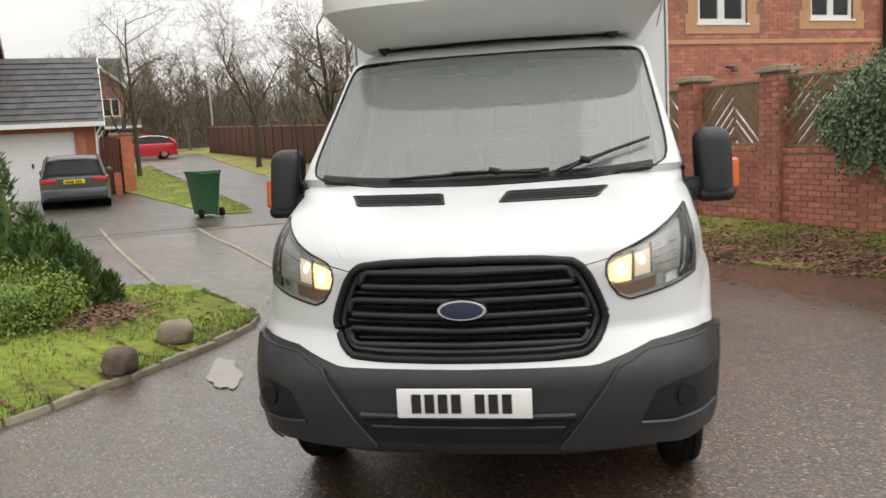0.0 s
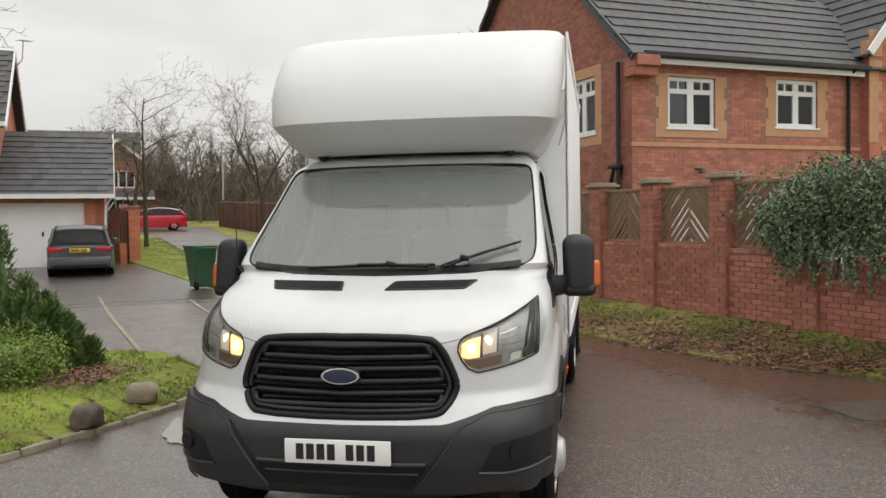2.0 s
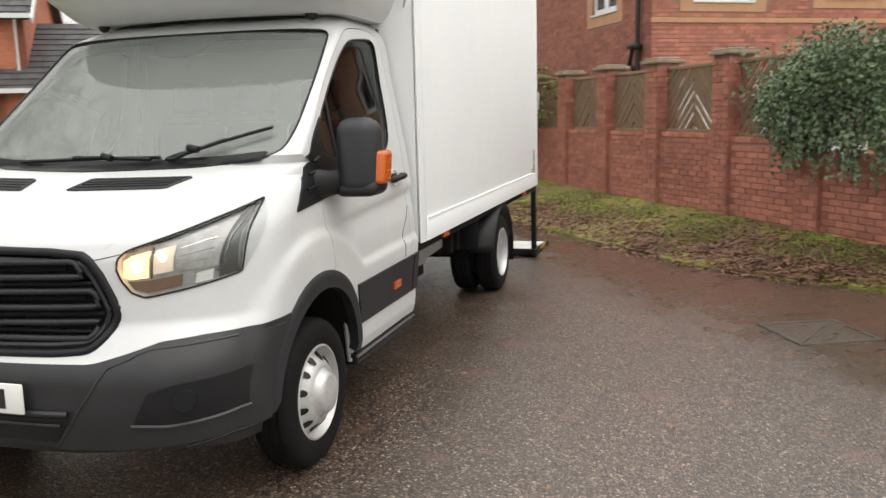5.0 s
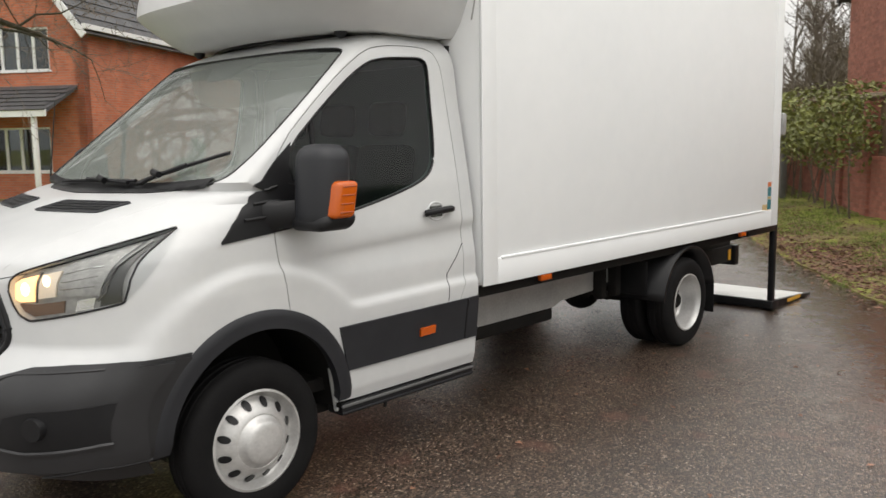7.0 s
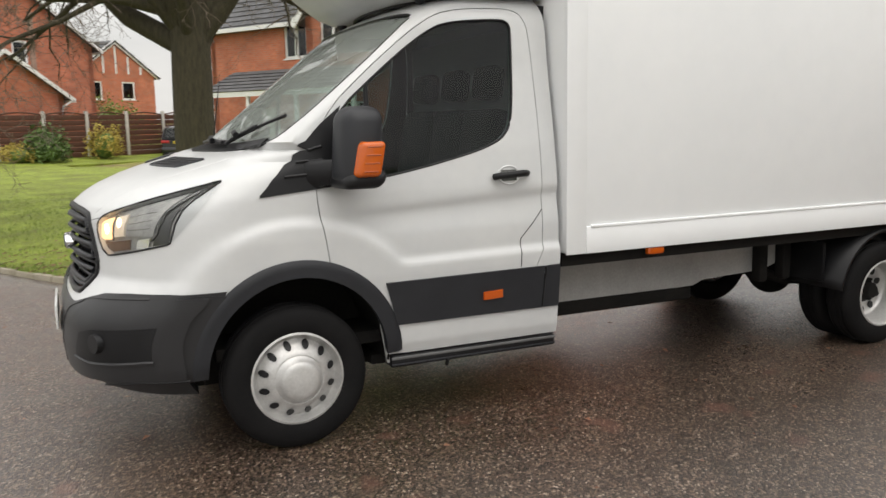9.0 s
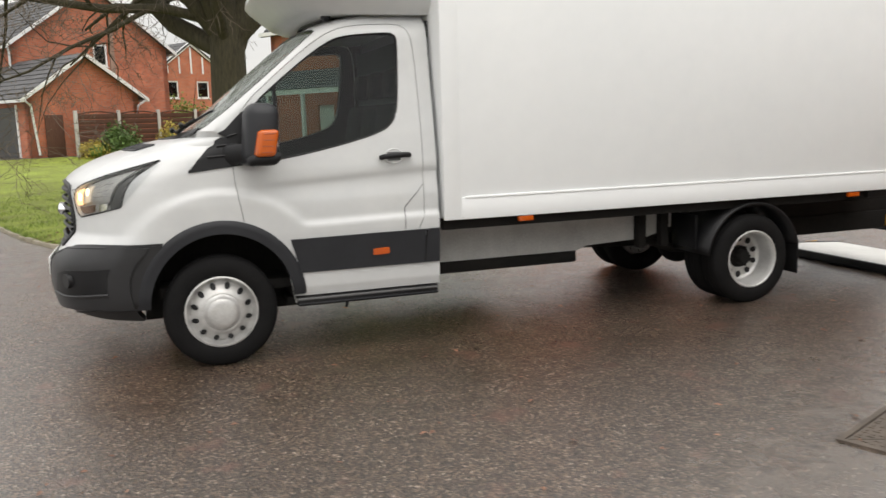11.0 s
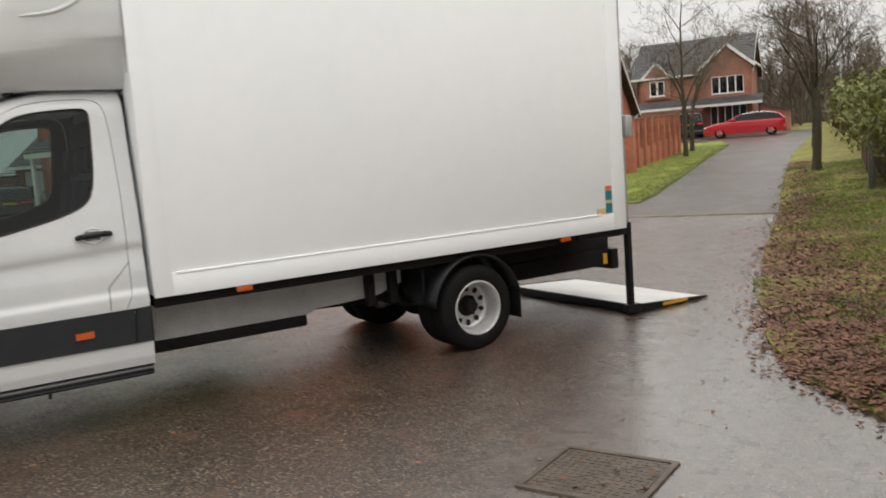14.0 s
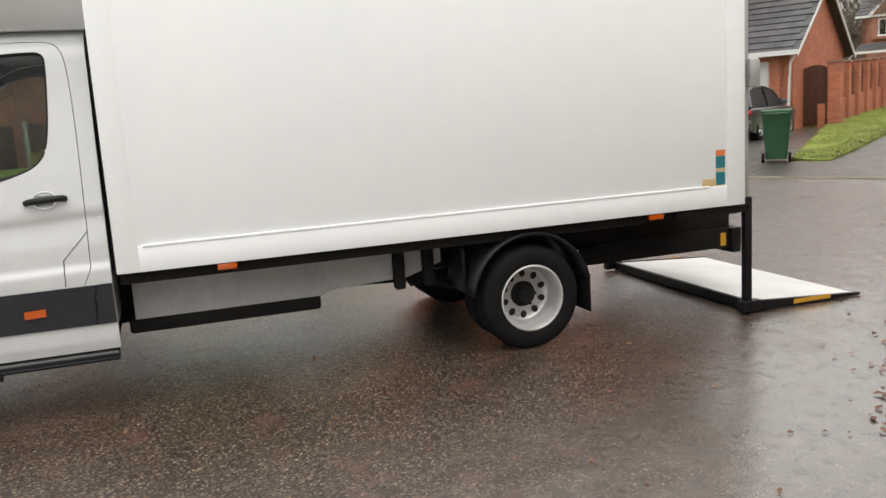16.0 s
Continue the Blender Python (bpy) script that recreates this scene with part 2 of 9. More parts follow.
M["lamp_dark"] = plain("black_lamp_corner", (0.06, 0.061, 0.058), 0.22, 0.5, 0.5)
M["brown_lens"] = plain("brown_indicator_chamber", (0.20, 0.13, 0.09), 0.25, 0.3)
M["post_grey"] = mottled("grey_weathered_post", (0.075, 0.072, 0.068), (0.16, 0.155, 0.15), 8, 0.85, 60, 0.4, 0.004)
M["step_grey"] = plain("worn_grey_step_edge", (0.11, 0.11, 0.11), 0.5)
M["smoke"] = plain("smoked_lamp_part", (0.20, 0.20, 0.195), 0.22, 0.7)
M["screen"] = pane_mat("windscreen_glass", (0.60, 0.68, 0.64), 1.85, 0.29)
M["glass"] = pane_mat("tinted_side_glass", (0.44, 0.53, 0.50), 1.4)
M["lens"] = pane_mat("headlamp_cover", (0.92, 0.93, 0.93), 1.3)
M["pane"] = pane_mat("window_pane", (0.5, 0.54, 0.55), 1.6)
M["mirror"] = plain("mirror_face", (0.8, 0.8, 0.8), 0.02, 1.0, 0, 0.02)
M["badge_blue"] = plain("deep_blue_enamel", (0.012, 0.022, 0.06), 0.2, 0.2, 0.6)
M["plate"] = plain("white_plate", (0.76, 0.76, 0.74), 0.35, 0, 0.2, 0.04)
M["ink"] = plain("black_ink", (0.012, 0.012, 0.012), 0.4)
M["lining"] = mottled("pale_grey_lining", (0.24, 0.25, 0.245), (0.32, 0.33, 0.325), 3, 0.9, 90, 0.1, 0.002)
M["yellow_shrub"] = mottled("yellow_shrub_leaf", (0.26, 0.20, 0.03), (0.50, 0.40, 0.08), 3, 0.6, 30, 0.1, 0.002, island=0.35)
M["concrete"] = mottled("pale_concrete", (0.40, 0.38, 0.35), (0.58, 0.56, 0.52), 3, 0.85, 60, 0.3, 0.003)
M["seat"] = mottled("grey_seat_cloth", (0.012, 0.013, 0.015), (0.028, 0.029, 0.032), 8, 0.9, 120, 0.2, 0.002)
M["dash"] = mottled("dark_dashboard", (0.013, 0.014, 0.015), (0.028, 0.029, 0.03), 8, 0.7, 120, 0.2, 0.002)
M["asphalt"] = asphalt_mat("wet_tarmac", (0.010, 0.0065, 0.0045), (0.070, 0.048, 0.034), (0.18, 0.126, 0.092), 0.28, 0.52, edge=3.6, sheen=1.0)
M["asphalt_new"] = asphalt_mat("dark_drive_tarmac", (0.017, 0.0145, 0.012), (0.064, 0.055, 0.046), (0.125, 0.107, 0.088), 0.26, 0.52, sheen=0.5)
M["grass"] = grass_mat("lawn_grass", ((0.15, 0.17, 0.022), (0.24, 0.31, 0.032), (0.38, 0.44, 0.06)), (0.14, 0.115, 0.04))
M["verge"] = grass_mat("mossy_verge", ((0.19, 0.15, 0.05), (0.27, 0.31, 0.038), (0.40, 0.46, 0.055)), (0.15, 0.088, 0.062), (0.40, 0.48, 0.55, 0.66))
M["kerb"] = mottled("kerb_concrete", (0.13, 0.115, 0.065), (0.36, 0.32, 0.25), 3, 0.75, 70, 0.35, 0.004)
M["stone"] = mottled("field_stone", (0.14, 0.115, 0.085), (0.36, 0.30, 0.21), 7, 0.8, 50, 0.5, 0.01)
M["brick"] = brick_mat("red_brick", (0.41, 0.118, 0.076), (0.53, 0.172, 0.116), (0.32, 0.22, 0.17))
M["brick_far"] = brick_mat("dull_far_brick", (0.30, 0.115, 0.075), (0.40, 0.165, 0.11))
M["brick_orange"] = brick_mat("orange_brick", (0.42, 0.12, 0.058), (0.52, 0.17, 0.088))
M["brick_piece"] = mottled("laid_red_brick", (0.27, 0.100, 0.072), (0.46, 0.190, 0.130), 5, 0.82, 55, 0.4, 0.004, island=0.20, obj=0.20)
M["mortar"] = mottled("mortar", (0.23, 0.125, 0.092), (0.33, 0.195, 0.145), 6, 0.9, 70, 0.3, 0.004)
M["buff"] = mottled("buff_stone", (0.43, 0.23, 0.125), (0.56, 0.325, 0.19), 4, 0.8, 50, 0.2, 0.003)
M["tile"] = mottled("dark_roof_tile", (0.036, 0.036, 0.038), (0.085, 0.084, 0.086), 4, 0.6, 45, 0.3, 0.004, island=0.25)
M["upvc"] = mottled("white_upvc", (0.70, 0.71, 0.71), (0.80, 0.80, 0.79), 3, 0.4, 30, 0.02, 0.001)
M["gloss_black"] = plain("black_gutter", (0.014, 0.014, 0.015), 0.35)
M["fence"] = mottled("weathered_fence_wood", (0.12, 0.078, 0.046), (0.26, 0.18, 0.11), 5, 0.85, 60, 0.4, 0.004, stretch=(6, 6, 0.8), island=0.25)
M["fence_brown"] = mottled("brown_stained_wood", (0.055, 0.022, 0.012), (0.12, 0.052, 0.030), 5, 0.8, 60, 0.3, 0.004, stretch=(6, 6, 0.8))
M["bark"] = mottled("rough_bark", (0.026, 0.022, 0.013), (0.092, 0.080, 0.045), 5, 0.9, 30, 0.8, 0.03, stretch=(5, 5, 1.2))
M["twig"] = mottled("bare_twigs", (0.10, 0.078, 0.058), (0.21, 0.17, 0.13), 3, 0.9, 30, 0.1, 0.004)
M["hedge"] = mottled("olive_hedge_leaf", (0.085, 0.095, 0.020), (0.24, 0.255, 0.065), 3, 0.5, 30, 0.1, 0.002, island=0.4)
M["leaf"] = mottled("ivy_leaf", (0.040, 0.078, 0.036), (0.20, 0.27, 0.135), 3, 0.4, 30, 0.1, 0.002, island=0.45)
M["conifer"] = mottled("conifer_green", (0.035, 0.075, 0.018), (0.13, 0.20, 0.048), 3, 0.7, 30, 0.1, 0.002, island=0.4)
M["shrub"] = mottled("yellow_green_shrub", (0.075, 0.125, 0.016), (0.22, 0.30, 0.045), 3, 0.6, 30, 0.1, 0.002, island=0.4)
M["brown_rock"] = mottled("brown_rock", (0.055, 0.040, 0.030), (0.17, 0.130, 0.098), 9, 0.85, 45, 0.9, 0.02)
M["dead_leaf"] = mottled("fallen_leaf", (0.095, 0.047, 0.030), (0.27, 0.138, 0.085), 4, 0.7, 60, 0.1, 0.002, island=0.4)
M["bin"] = mottled("green_bin_plastic", (0.022, 0.080, 0.034), (0.034, 0.115, 0.052), 3, 0.45, 80, 0.1, 0.001)
M["car_grey"] = plain("metallic_grey_paint", (0.085, 0.088, 0.095), 0.3, 0.4, 0.7)
M["car_red"] = plain("red_car_paint", (0.46, 0.012, 0.024), 0.3, 0.1, 0.8)
M["car_black"] = plain("black_car_paint", (0.012, 0.012, 0.014), 0.25, 0.2, 0.8)
M["tail_red"] = plain("red_tail_lens", (0.42, 0.012, 0.016), 0.2, 0, 0.5)
M["yellow_plate"] = plain("yellow_plate", (0.72, 0.52, 0.03), 0.4)
M["iron"] = mottled("cast_iron_cover", (0.045, 0.035, 0.026), (0.135, 0.105, 0.080), 7, 0.42, 60, 0.3, 0.003, 0.1)
M["deck"] = mottled("grey_lift_deck", (0.52, 0.52, 0.50), (0.68, 0.68, 0.66), 3, 0.5, 60, 0.2, 0.002, 0.1)
M["yellow"] = plain("yellow_marking", (0.62, 0.33, 0.03), 0.5)
M["teal"] = plain("teal_sticker", (0.02, 0.16, 0.19), 0.5)
M["tan"] = plain("tan_sticker", (0.55, 0.40, 0.20), 0.6)
M["orange"] = plain("orange_sticker", (0.62, 0.16, 0.05), 0.5)
# reflected sky is put into the puddle's pale base colour
M["puddle"] = plain("pale_sky_water", (0.30, 0.27, 0.24), 0.06, 0, 0)
M["far_twig"] = mottled("misty_far_twigs", (0.092, 0.075, 0.058), (0.175, 0.145, 0.118), 0.3, 0.9, 3, 0.1, 0.004)
# the dark of unlit rooms, put into a board's colour
M["dark_room"] = plain("room_dark_paint", (0.03, 0.03, 0.032), 0.9)
M["lane_grass"] = grass_mat("lane_lawn_grass", ((0.14, 0.15, 0.022), (0.21, 0.26, 0.030), (0.33, 0.36, 0.055)), (0.13, 0.10, 0.04))
M["curtain"] = plain("white_blind", (0.62, 0.62, 0.60), 0.8)


# ---- builders ----
def mesh_ob(name, verts, faces, material, parent=None, label="", smooth=None, kind=""):
    me = bpy.data.meshes.new(name)
    me.from_pydata([tuple(v) for v in verts], [], [tuple(f) for f in faces])
    if isinstance(material, (list, tuple)):
        for m in material:
            me.materials.append(m)
    else:
        me.materials.append(material)
    bm = bmesh.new()
    bm.from_mesh(me)
    bmesh.ops.recalc_face_normals(bm, faces=bm.faces)
    bm.to_mesh(me)
    bm.free()
    if smooth is not None:
        me.shade_smooth()
        me.set_sharp_from_angle(angle=radians(smooth))
    ob = new(name, me)
    ob.parent = parent
    if label:
        ob["label"] = label
    if kind:
        ob["kind"] = kind
    return ob


def part(name, bm, material, parent=None, label="", smooth=None, kind=""):
    """Links a bmesh as one mesh object under a thing or a part."""
    me = bpy.data.meshes.new(name)
    bmesh.ops.recalc_face_normals(bm, faces=bm.faces)
    bm.to_mesh(me)
    bm.free()
    me.materials.append(material)
    if smooth is not None:
        me.shade_smooth()
        me.set_sharp_from_angle(angle=radians(smooth))
    ob = new(name, me)
    ob.parent = parent
    if label:
        ob["label"] = label
    if kind:
        ob["kind"] = kind
    return ob


def thing(name, label, category, m=None, group="", kind=""):
    ob = tagged(new(name), label, category, group, kind)
    if m is not None:
        ob.matrix_world = m
    return ob


def add_box(bm, lo, hi, bevel=0.0, m=None, seg=2):
    d = [hi[k] - lo[k] for k in range(3)]
    c = [(hi[k] + lo[k]) / 2 for k in range(3)]
    t = Matrix.Translation(c) @ Matrix.Diagonal((*d, 1))
    r = bmesh.ops.create_cube(bm, size=1, matrix=t)
    if bevel:
        es = list({e for v in r["verts"] for e in v.link_edges})
        q = bmesh.ops.bevel(bm, geom=es, offset=min(bevel, min(abs(v) for v in d) * 0.49), segments=seg, affect="EDGES", profile=0.5)
        vs = list({v for f in q["faces"] for v in f.verts} | {v for v in r["verts"] if v.is_valid})
    else:
        vs = r["verts"]
    if m is not None:
        bmesh.ops.transform(bm, matrix=m, verts=vs)
    return vs


def box(name, lo, hi, material, parent=None, bevel=0.0, label="", m=None, smooth=40, kind=""):
    bm = bmesh.new()
    add_box(bm, lo, hi, bevel, m)
    return part(name, bm, material, parent, label, smooth if bevel else None, kind)


def add_cyl(bm, a, b, r1, r2=None, seg=16, caps=True):
    a, b = Vector(a), Vector(b)
    d = b - a
    t = Matrix.Translation((a + b) / 2) @ d.to_track_quat("Z", "Y").to_matrix().to_4x4()
    return bmesh.ops.create_cone(bm, cap_ends=caps, segments=seg, radius1=r1, radius2=r1 if r2 is None else r2, depth=d.length, matrix=t)["verts"]


def cyl(name, a, b, r1, material, parent=None, r2=None, seg=20, label="", smooth=40):
    bm = bmesh.new()
    add_cyl(bm, a, b, r1, r2, seg)
    return part(name, bm, material, parent, label, smooth)


def tube(name, pts, r, material, parent=None, closed=False, seg=8, label=""):
    """A round bar along a line of points."""
    pts = [Vector(p) for p in pts]
    n = len(pts)
    verts, faces = [], []
    up = Vector((0.13, 0.21, 0.97))
    for k, p in enumerate(pts):
        a, b = (pts[(k - 1) % n], pts[(k + 1) % n]) if closed else (pts[max(k - 1, 0)], pts[min(k + 1, n - 1)])
        d = (b - a).normalized()
        s = d.cross(up).normalized() if abs(d.dot(up)) < 0.98 else d.cross(Vector((1, 0, 0))).normalized()
        t = s.cross(d).normalized()
        rr = r[k] if isinstance(r, (list, tuple)) else r
        verts += [p + s * math.cos(2 * math.pi * j / seg) * rr + t * math.sin(2 * math.pi * j / seg) * rr for j in range(seg)]
    for k in range(n if closed else n - 1):
        for j in range(seg):
            faces.append((k * seg + j, k * seg + (j + 1) % seg, (k + 1) % n * seg + (j + 1) % seg, (k + 1) % n * seg + j))
    if not closed:
        faces += [tuple(range(seg))[::-1], tuple((n - 1) * seg + j for j in range(seg))]
    return mesh_ob(name, verts, faces, material, parent, label, 50)


def lathe(name, profile, material, parent=None, seg=40, label="", axis_y=True, m=None, smooth=35):
    """A turned shape: profile of (radius, along y)."""
    verts, faces, n = [], [], len(profile)
    for j in range(seg):
        a = 2 * math.pi * j / seg
        verts += [Vector((r * math.cos(a), y, r * math.sin(a))) for r, y in profile]
    for j in range(seg):
        for k in range(n - 1):
            q = (j + 1) % seg
            faces.append((j * n + k, j * n + k + 1, q * n + k + 1, q * n + k))
    if m is not None:
        verts = [m @ v for v in verts]
    ob = mesh_ob(name, verts, faces, material, parent, label, smooth)
    bm = bmesh.new()
    bm.from_mesh(ob.data)
    bmesh.ops.remove_doubles(bm, verts=bm.verts, dist=1e-5)
    bmesh.ops.recalc_face_normals(bm, faces=bm.faces)
    bm.to_mesh(ob.data)
    bm.free()
    return ob


def prism(pts, lo, hi, axis):
    """A bmesh prism: a polygon in the two other axes drawn out along axis (0 x, 1 y, 2 z)."""
    bm = bmesh.new()
    rows = []
    for d in (lo, hi):
        row = []
        for a, b in pts:
            c = [a, b]
            c.insert(axis, d)
            row.append(bm.verts.new(c))
        rows.append(row)
    bm.faces.new(rows[0])
    bm.faces.new(rows[1])
    n = len(pts)
    for k in range(n):
        bm.faces.new((rows[0][k], rows[0][(k + 1) % n], rows[1][(k + 1) % n], rows[1][k]))
    bmesh.ops.recalc_face_normals(bm, faces=bm.faces)
    return bm


def carve(ob, cutters, operation="DIFFERENCE"):
    """Cuts bmeshes out of ob's mesh for good."""
    tools = []
    for bm in cutters:
        me = bpy.data.meshes.new("tool")
        bm.to_mesh(me)
        bm.free()
        t = new("tool", me)
        tools.append(t)
        mod = ob.modifiers.new("cut", "BOOLEAN")
        mod.operation, mod.object, mod.solver = operation, t, "EXACT"
    dg = bpy.context.evaluated_depsgraph_get()
    dg.update()
    me = bpy.data.meshes.new_from_object(ob.evaluated_get(dg))
    ob.modifiers.clear()
    ob.data = me
    for t in tools:
        bpy.data.objects.remove(t)
    return ob


def lerp_table(table, v):
    for (a, p), (b, q) in zip(table, table[1:]):
        if v <= b:
            k = (v - a) / (b - a)
            return p + (q - p) * max(0.0, k)
    return table[-1][1]


def smooth_line(pts, times=2, closed=False):
    """Rounds a line of points off (corner cutting)."""
    pts = [Vector(p) for p in pts]
    for _ in range(times):
        out = [] if closed else [pts[0]]
        for k in range(len(pts) if closed else len(pts) - 1):
            a, b = pts[k], pts[(k + 1) % len(pts)]
            out += [a.lerp(b, 0.25), a.lerp(b, 0.75)]
        if not closed:
            out.append(pts[-1])
        pts = out
    return pts


def resample(pts, n):
    pts = [Vector(p) for p in pts]
    cum = [0.0]
    for a, b in zip(pts, pts[1:]):
        cum.append(cum[-1] + (b - a).length)
    out = []
    for k in range(n):
        d = cum[-1] * k / (n - 1)
        j = 0
        while j < len(cum) - 2 and cum[j + 1] < d:
            j += 1
        span = cum[j + 1] - cum[j]
        out.append(pts[j].lerp(pts[j + 1], 0 if span == 0 else (d - cum[j]) / span))
    return out

# ---- the place: u runs along the lane, v to its left ----
GRID = radians(31.8)


def W(u, v, z=0.0):
    return Vector((u * math.cos(GRID) - v * math.sin(GRID), u * math.sin(GRID) + v * math.cos(GRID), z))


def at_uv(u, v, z=0.0, turn=0.0):
    return Matrix.Translation(W(u, v, z)) @ Matrix.Rotation(GRID + radians(turn), 4, "Z")


def rise(u):
    """The ground climbs gently up the lane."""
    return 0.033 * max(0.0, min(u, 75.0) - 12)


def table(rows, u):
    return lerp_table(rows, max(u, rows[0][0]))


def bumpy(u, v, k=1.0):
    return noise.noise((u * k, v * k, 3.1))


def strip_sheet(name, us, low, high, lift, material, rows=12, thick=0.08):
    """A sheet between two edges v = low(u) and v = high(u), with an upright rim."""
    verts, faces = [], []
    for u in us:
        a, b = low(u), high(u)
        for j in range(rows + 1):
            v = a + (b - a) * j / rows
            verts.append(W(u, v, rise(u) + lift(u, v, j / rows)))
    n = rows + 1
    for k in range(len(us) - 1):
        for j in range(rows):
            i = k * n + j
            faces.append((i, i + 1, i + n + 1, i + n))
    base = len(verts)
    rim = [j for j in range(n)] + [k * n + n - 1 for k in range(1, len(us))] + [(len(us) - 1) * n + j for j in range(n - 2, -1, -1)] + [k * n for k in range(len(us) - 2, 0, -1)]
    for i in rim:
        q = verts[i]
        verts.append(Vector((q.x, q.y, q.z - thick)))
    for k in range(len(rim)):
        m = (k + 1) % len(rim)
        faces.append((rim[k], base + k, base + m, rim[m]))
    return mesh_ob(name, verts, faces, material, None, "", 60)


def span(a, b, n):
    return [a + (b - a) * k / n for k in range(n + 1)]


# open ground to the horizon
gv, gf, NG = [], [], 60
for j in range(NG + 1):
    for k in range(NG + 1):
        s, t = (k / NG - 0.5) * 2, (j / NG - 0.5) * 2
        u, v = 20 + 60 * s + 900 * s ** 5, 60 * t + 900 * t ** 5
        gv.append(W(u, v, rise(u) - 0.07))
gf = [(j * (NG + 1) + k, j * (NG + 1) + k + 1, (j + 1) * (NG + 1) + k + 1, (j + 1) * (NG + 1) + k) for j in range(NG) for k in range(NG)]
tagged(mesh_ob("ground", gv, gf, M["verge"], None, "", 80), "rough grass and soil reaching to the woods", "ground", "", "structure")

# wet tarmac of the turning head and the street
rv, rf = [], []
us, vs = span(-30, 14, 88), span(-14, 60, 120)
for u in us:
    for v in vs:
        rv.append(W(u, v, rise(u) + 0.006 * bumpy(u, v, 0.4)))
n = len(vs)
rf = [(k * n + j, k * n + j + 1, (k + 1) * n + j + 1, (k + 1) * n + j) for k in range(len(us) - 1) for j in range(n - 1)]
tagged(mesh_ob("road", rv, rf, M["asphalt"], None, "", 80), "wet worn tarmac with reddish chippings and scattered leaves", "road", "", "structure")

LANE_L = [(13.4, -1.0), (15, -1.3), (17.4, -1.35), (22.6, -1.15), (31, -0.75), (41, -0.4), (48, 0.8), (50, 3.0), (60, 9)]
LANE_R = [(-0.6, -6.85), (0.4, -6.5), (1.4, -5.95), (2.5, -5.3), (3.5, -5.05), (5.2, -4.85), (8.7, -4.62), (13.3, -4.5), (20, -4.2), (30, -3.9), (41, -4.0), (48, -4.2), (60, -4.6)]
lane_us = span(13.5, 58, 60)
lane = strip_sheet("lane", lane_us, lambda u: table(LANE_R, u), lambda u: table(LANE_L, u) if u > 16.2 else max(table(LANE_L, u), -0.3 if u > 15.6 else 6.5), lambda u, v, f: 0.004 + 0.006 * bumpy(u, v, 0.4), M["asphalt_new"], 10)
tagged(lane, "dark damp tarmac lane climbing gently between lawns", "road", "", "structure")
drive = strip_sheet("driveway", span(14.02, 24.3, 30), lambda u: -0.4 if u < 15.7 else min(-0.55 + (u - 16) * 0.16, 1.0), lambda u: 6.6, lambda u, v, f: 0.010 + 0.005 * bumpy(u, v, 0.4), M["asphalt_new"], 12)
tagged(drive, "dark tarmac driveway before a garage", "driveway", "", "structure")

# mossy verge below the boundary wall
WALL_V = -6.82


def verge_lift(u, v, f):
    return 0.02 + 0.20 * (1 - f) ** 0.8 + 0.035 * bumpy(u, v, 1.3) * min(1, (1 - f) * 4) + 0.02 * bumpy(u, v, 5.0) * min(1, (1 - f) * 6)


fine_us = span(-0.6, 14, 146) + span(14.2, 58, 110)
verge = strip_sheet("verge", fine_us, lambda u: WALL_V - 0.1, lambda u: table(LANE_R, u) + 0.10 * bumpy(u, 0, 1.1) + 0.05 * bumpy(u, 4, 4.0), verge_lift, M["verge"], 26, 0.15)
tagged(verge, "mossy grass verge strewn with brown leaves", "verge", "", "structure")
lawn_lane = strip_sheet("lawn", span(16.0, 47, 70), lambda u: table(LANE_L, u) + 0.07 * bumpy(u, 0, 2.0) + 0.04 * bumpy(u, 3, 6.0), lambda u: min(-0.55 + (u - 16) * 0.19, 1.35) if u > 16.2 else -0.9, lambda u, v, f: 0.035 + 0.02 * bumpy(u, v, 1.2), M["lane_grass"], 10, 0.15)
tagged(lawn_lane, "bright green mown lawn beside the lane", "lawn", "", "structure")

# corner lawn with shrubs, stones and the old tree; its kerb
KERB = [(5.75, 0.98), (4.95, 0.62), (4.15, 0.45), (3.44, 0.92), (2.92, 1.42), (2.50, 1.83), (2.18, 2.18), (1.90, 2.50), (1.55, 3.2), (1.35, 4.4), (1.45, 6.0), (1.9, 8.0), (2.4, 10.0), (3.0, 14.0), (4.0, 20.0), (5.0, 25.0)]
BACK_EDGE = [(5.75, 1.02), (5.9, 1.3), (6.05, 1.6), (6.2, 1.9), (6.4, 2.2), (6.6, 2.6), (6.9, 3.0), (7.2, 3.6), (7.9, 4.6), (8.8, 6.0), (10, 8.0), (12, 10.0), (14, 12.0), (14.5, 16.0), (14.5, 21.0), (14.5, 26.0)]
kerb_line = resample([Vector((a, b, 0)) for a, b in [(p.x, p.y) for p in smooth_line([(a, b, 0) for a, b in KERB], 2)]], 110)
back_line = resample([(a, b, 0) for a, b in BACK_EDGE], 110)
lv, lf, ROWS = [], [], 36


def lawn_z(u, v, f):
    return 0.045 + 0.13 * min(1.0, f * 4) + 0.05 * bumpy(u, v, 0.7) * min(1, f * 6) + 0.018 * bumpy(u, v, 3.0)


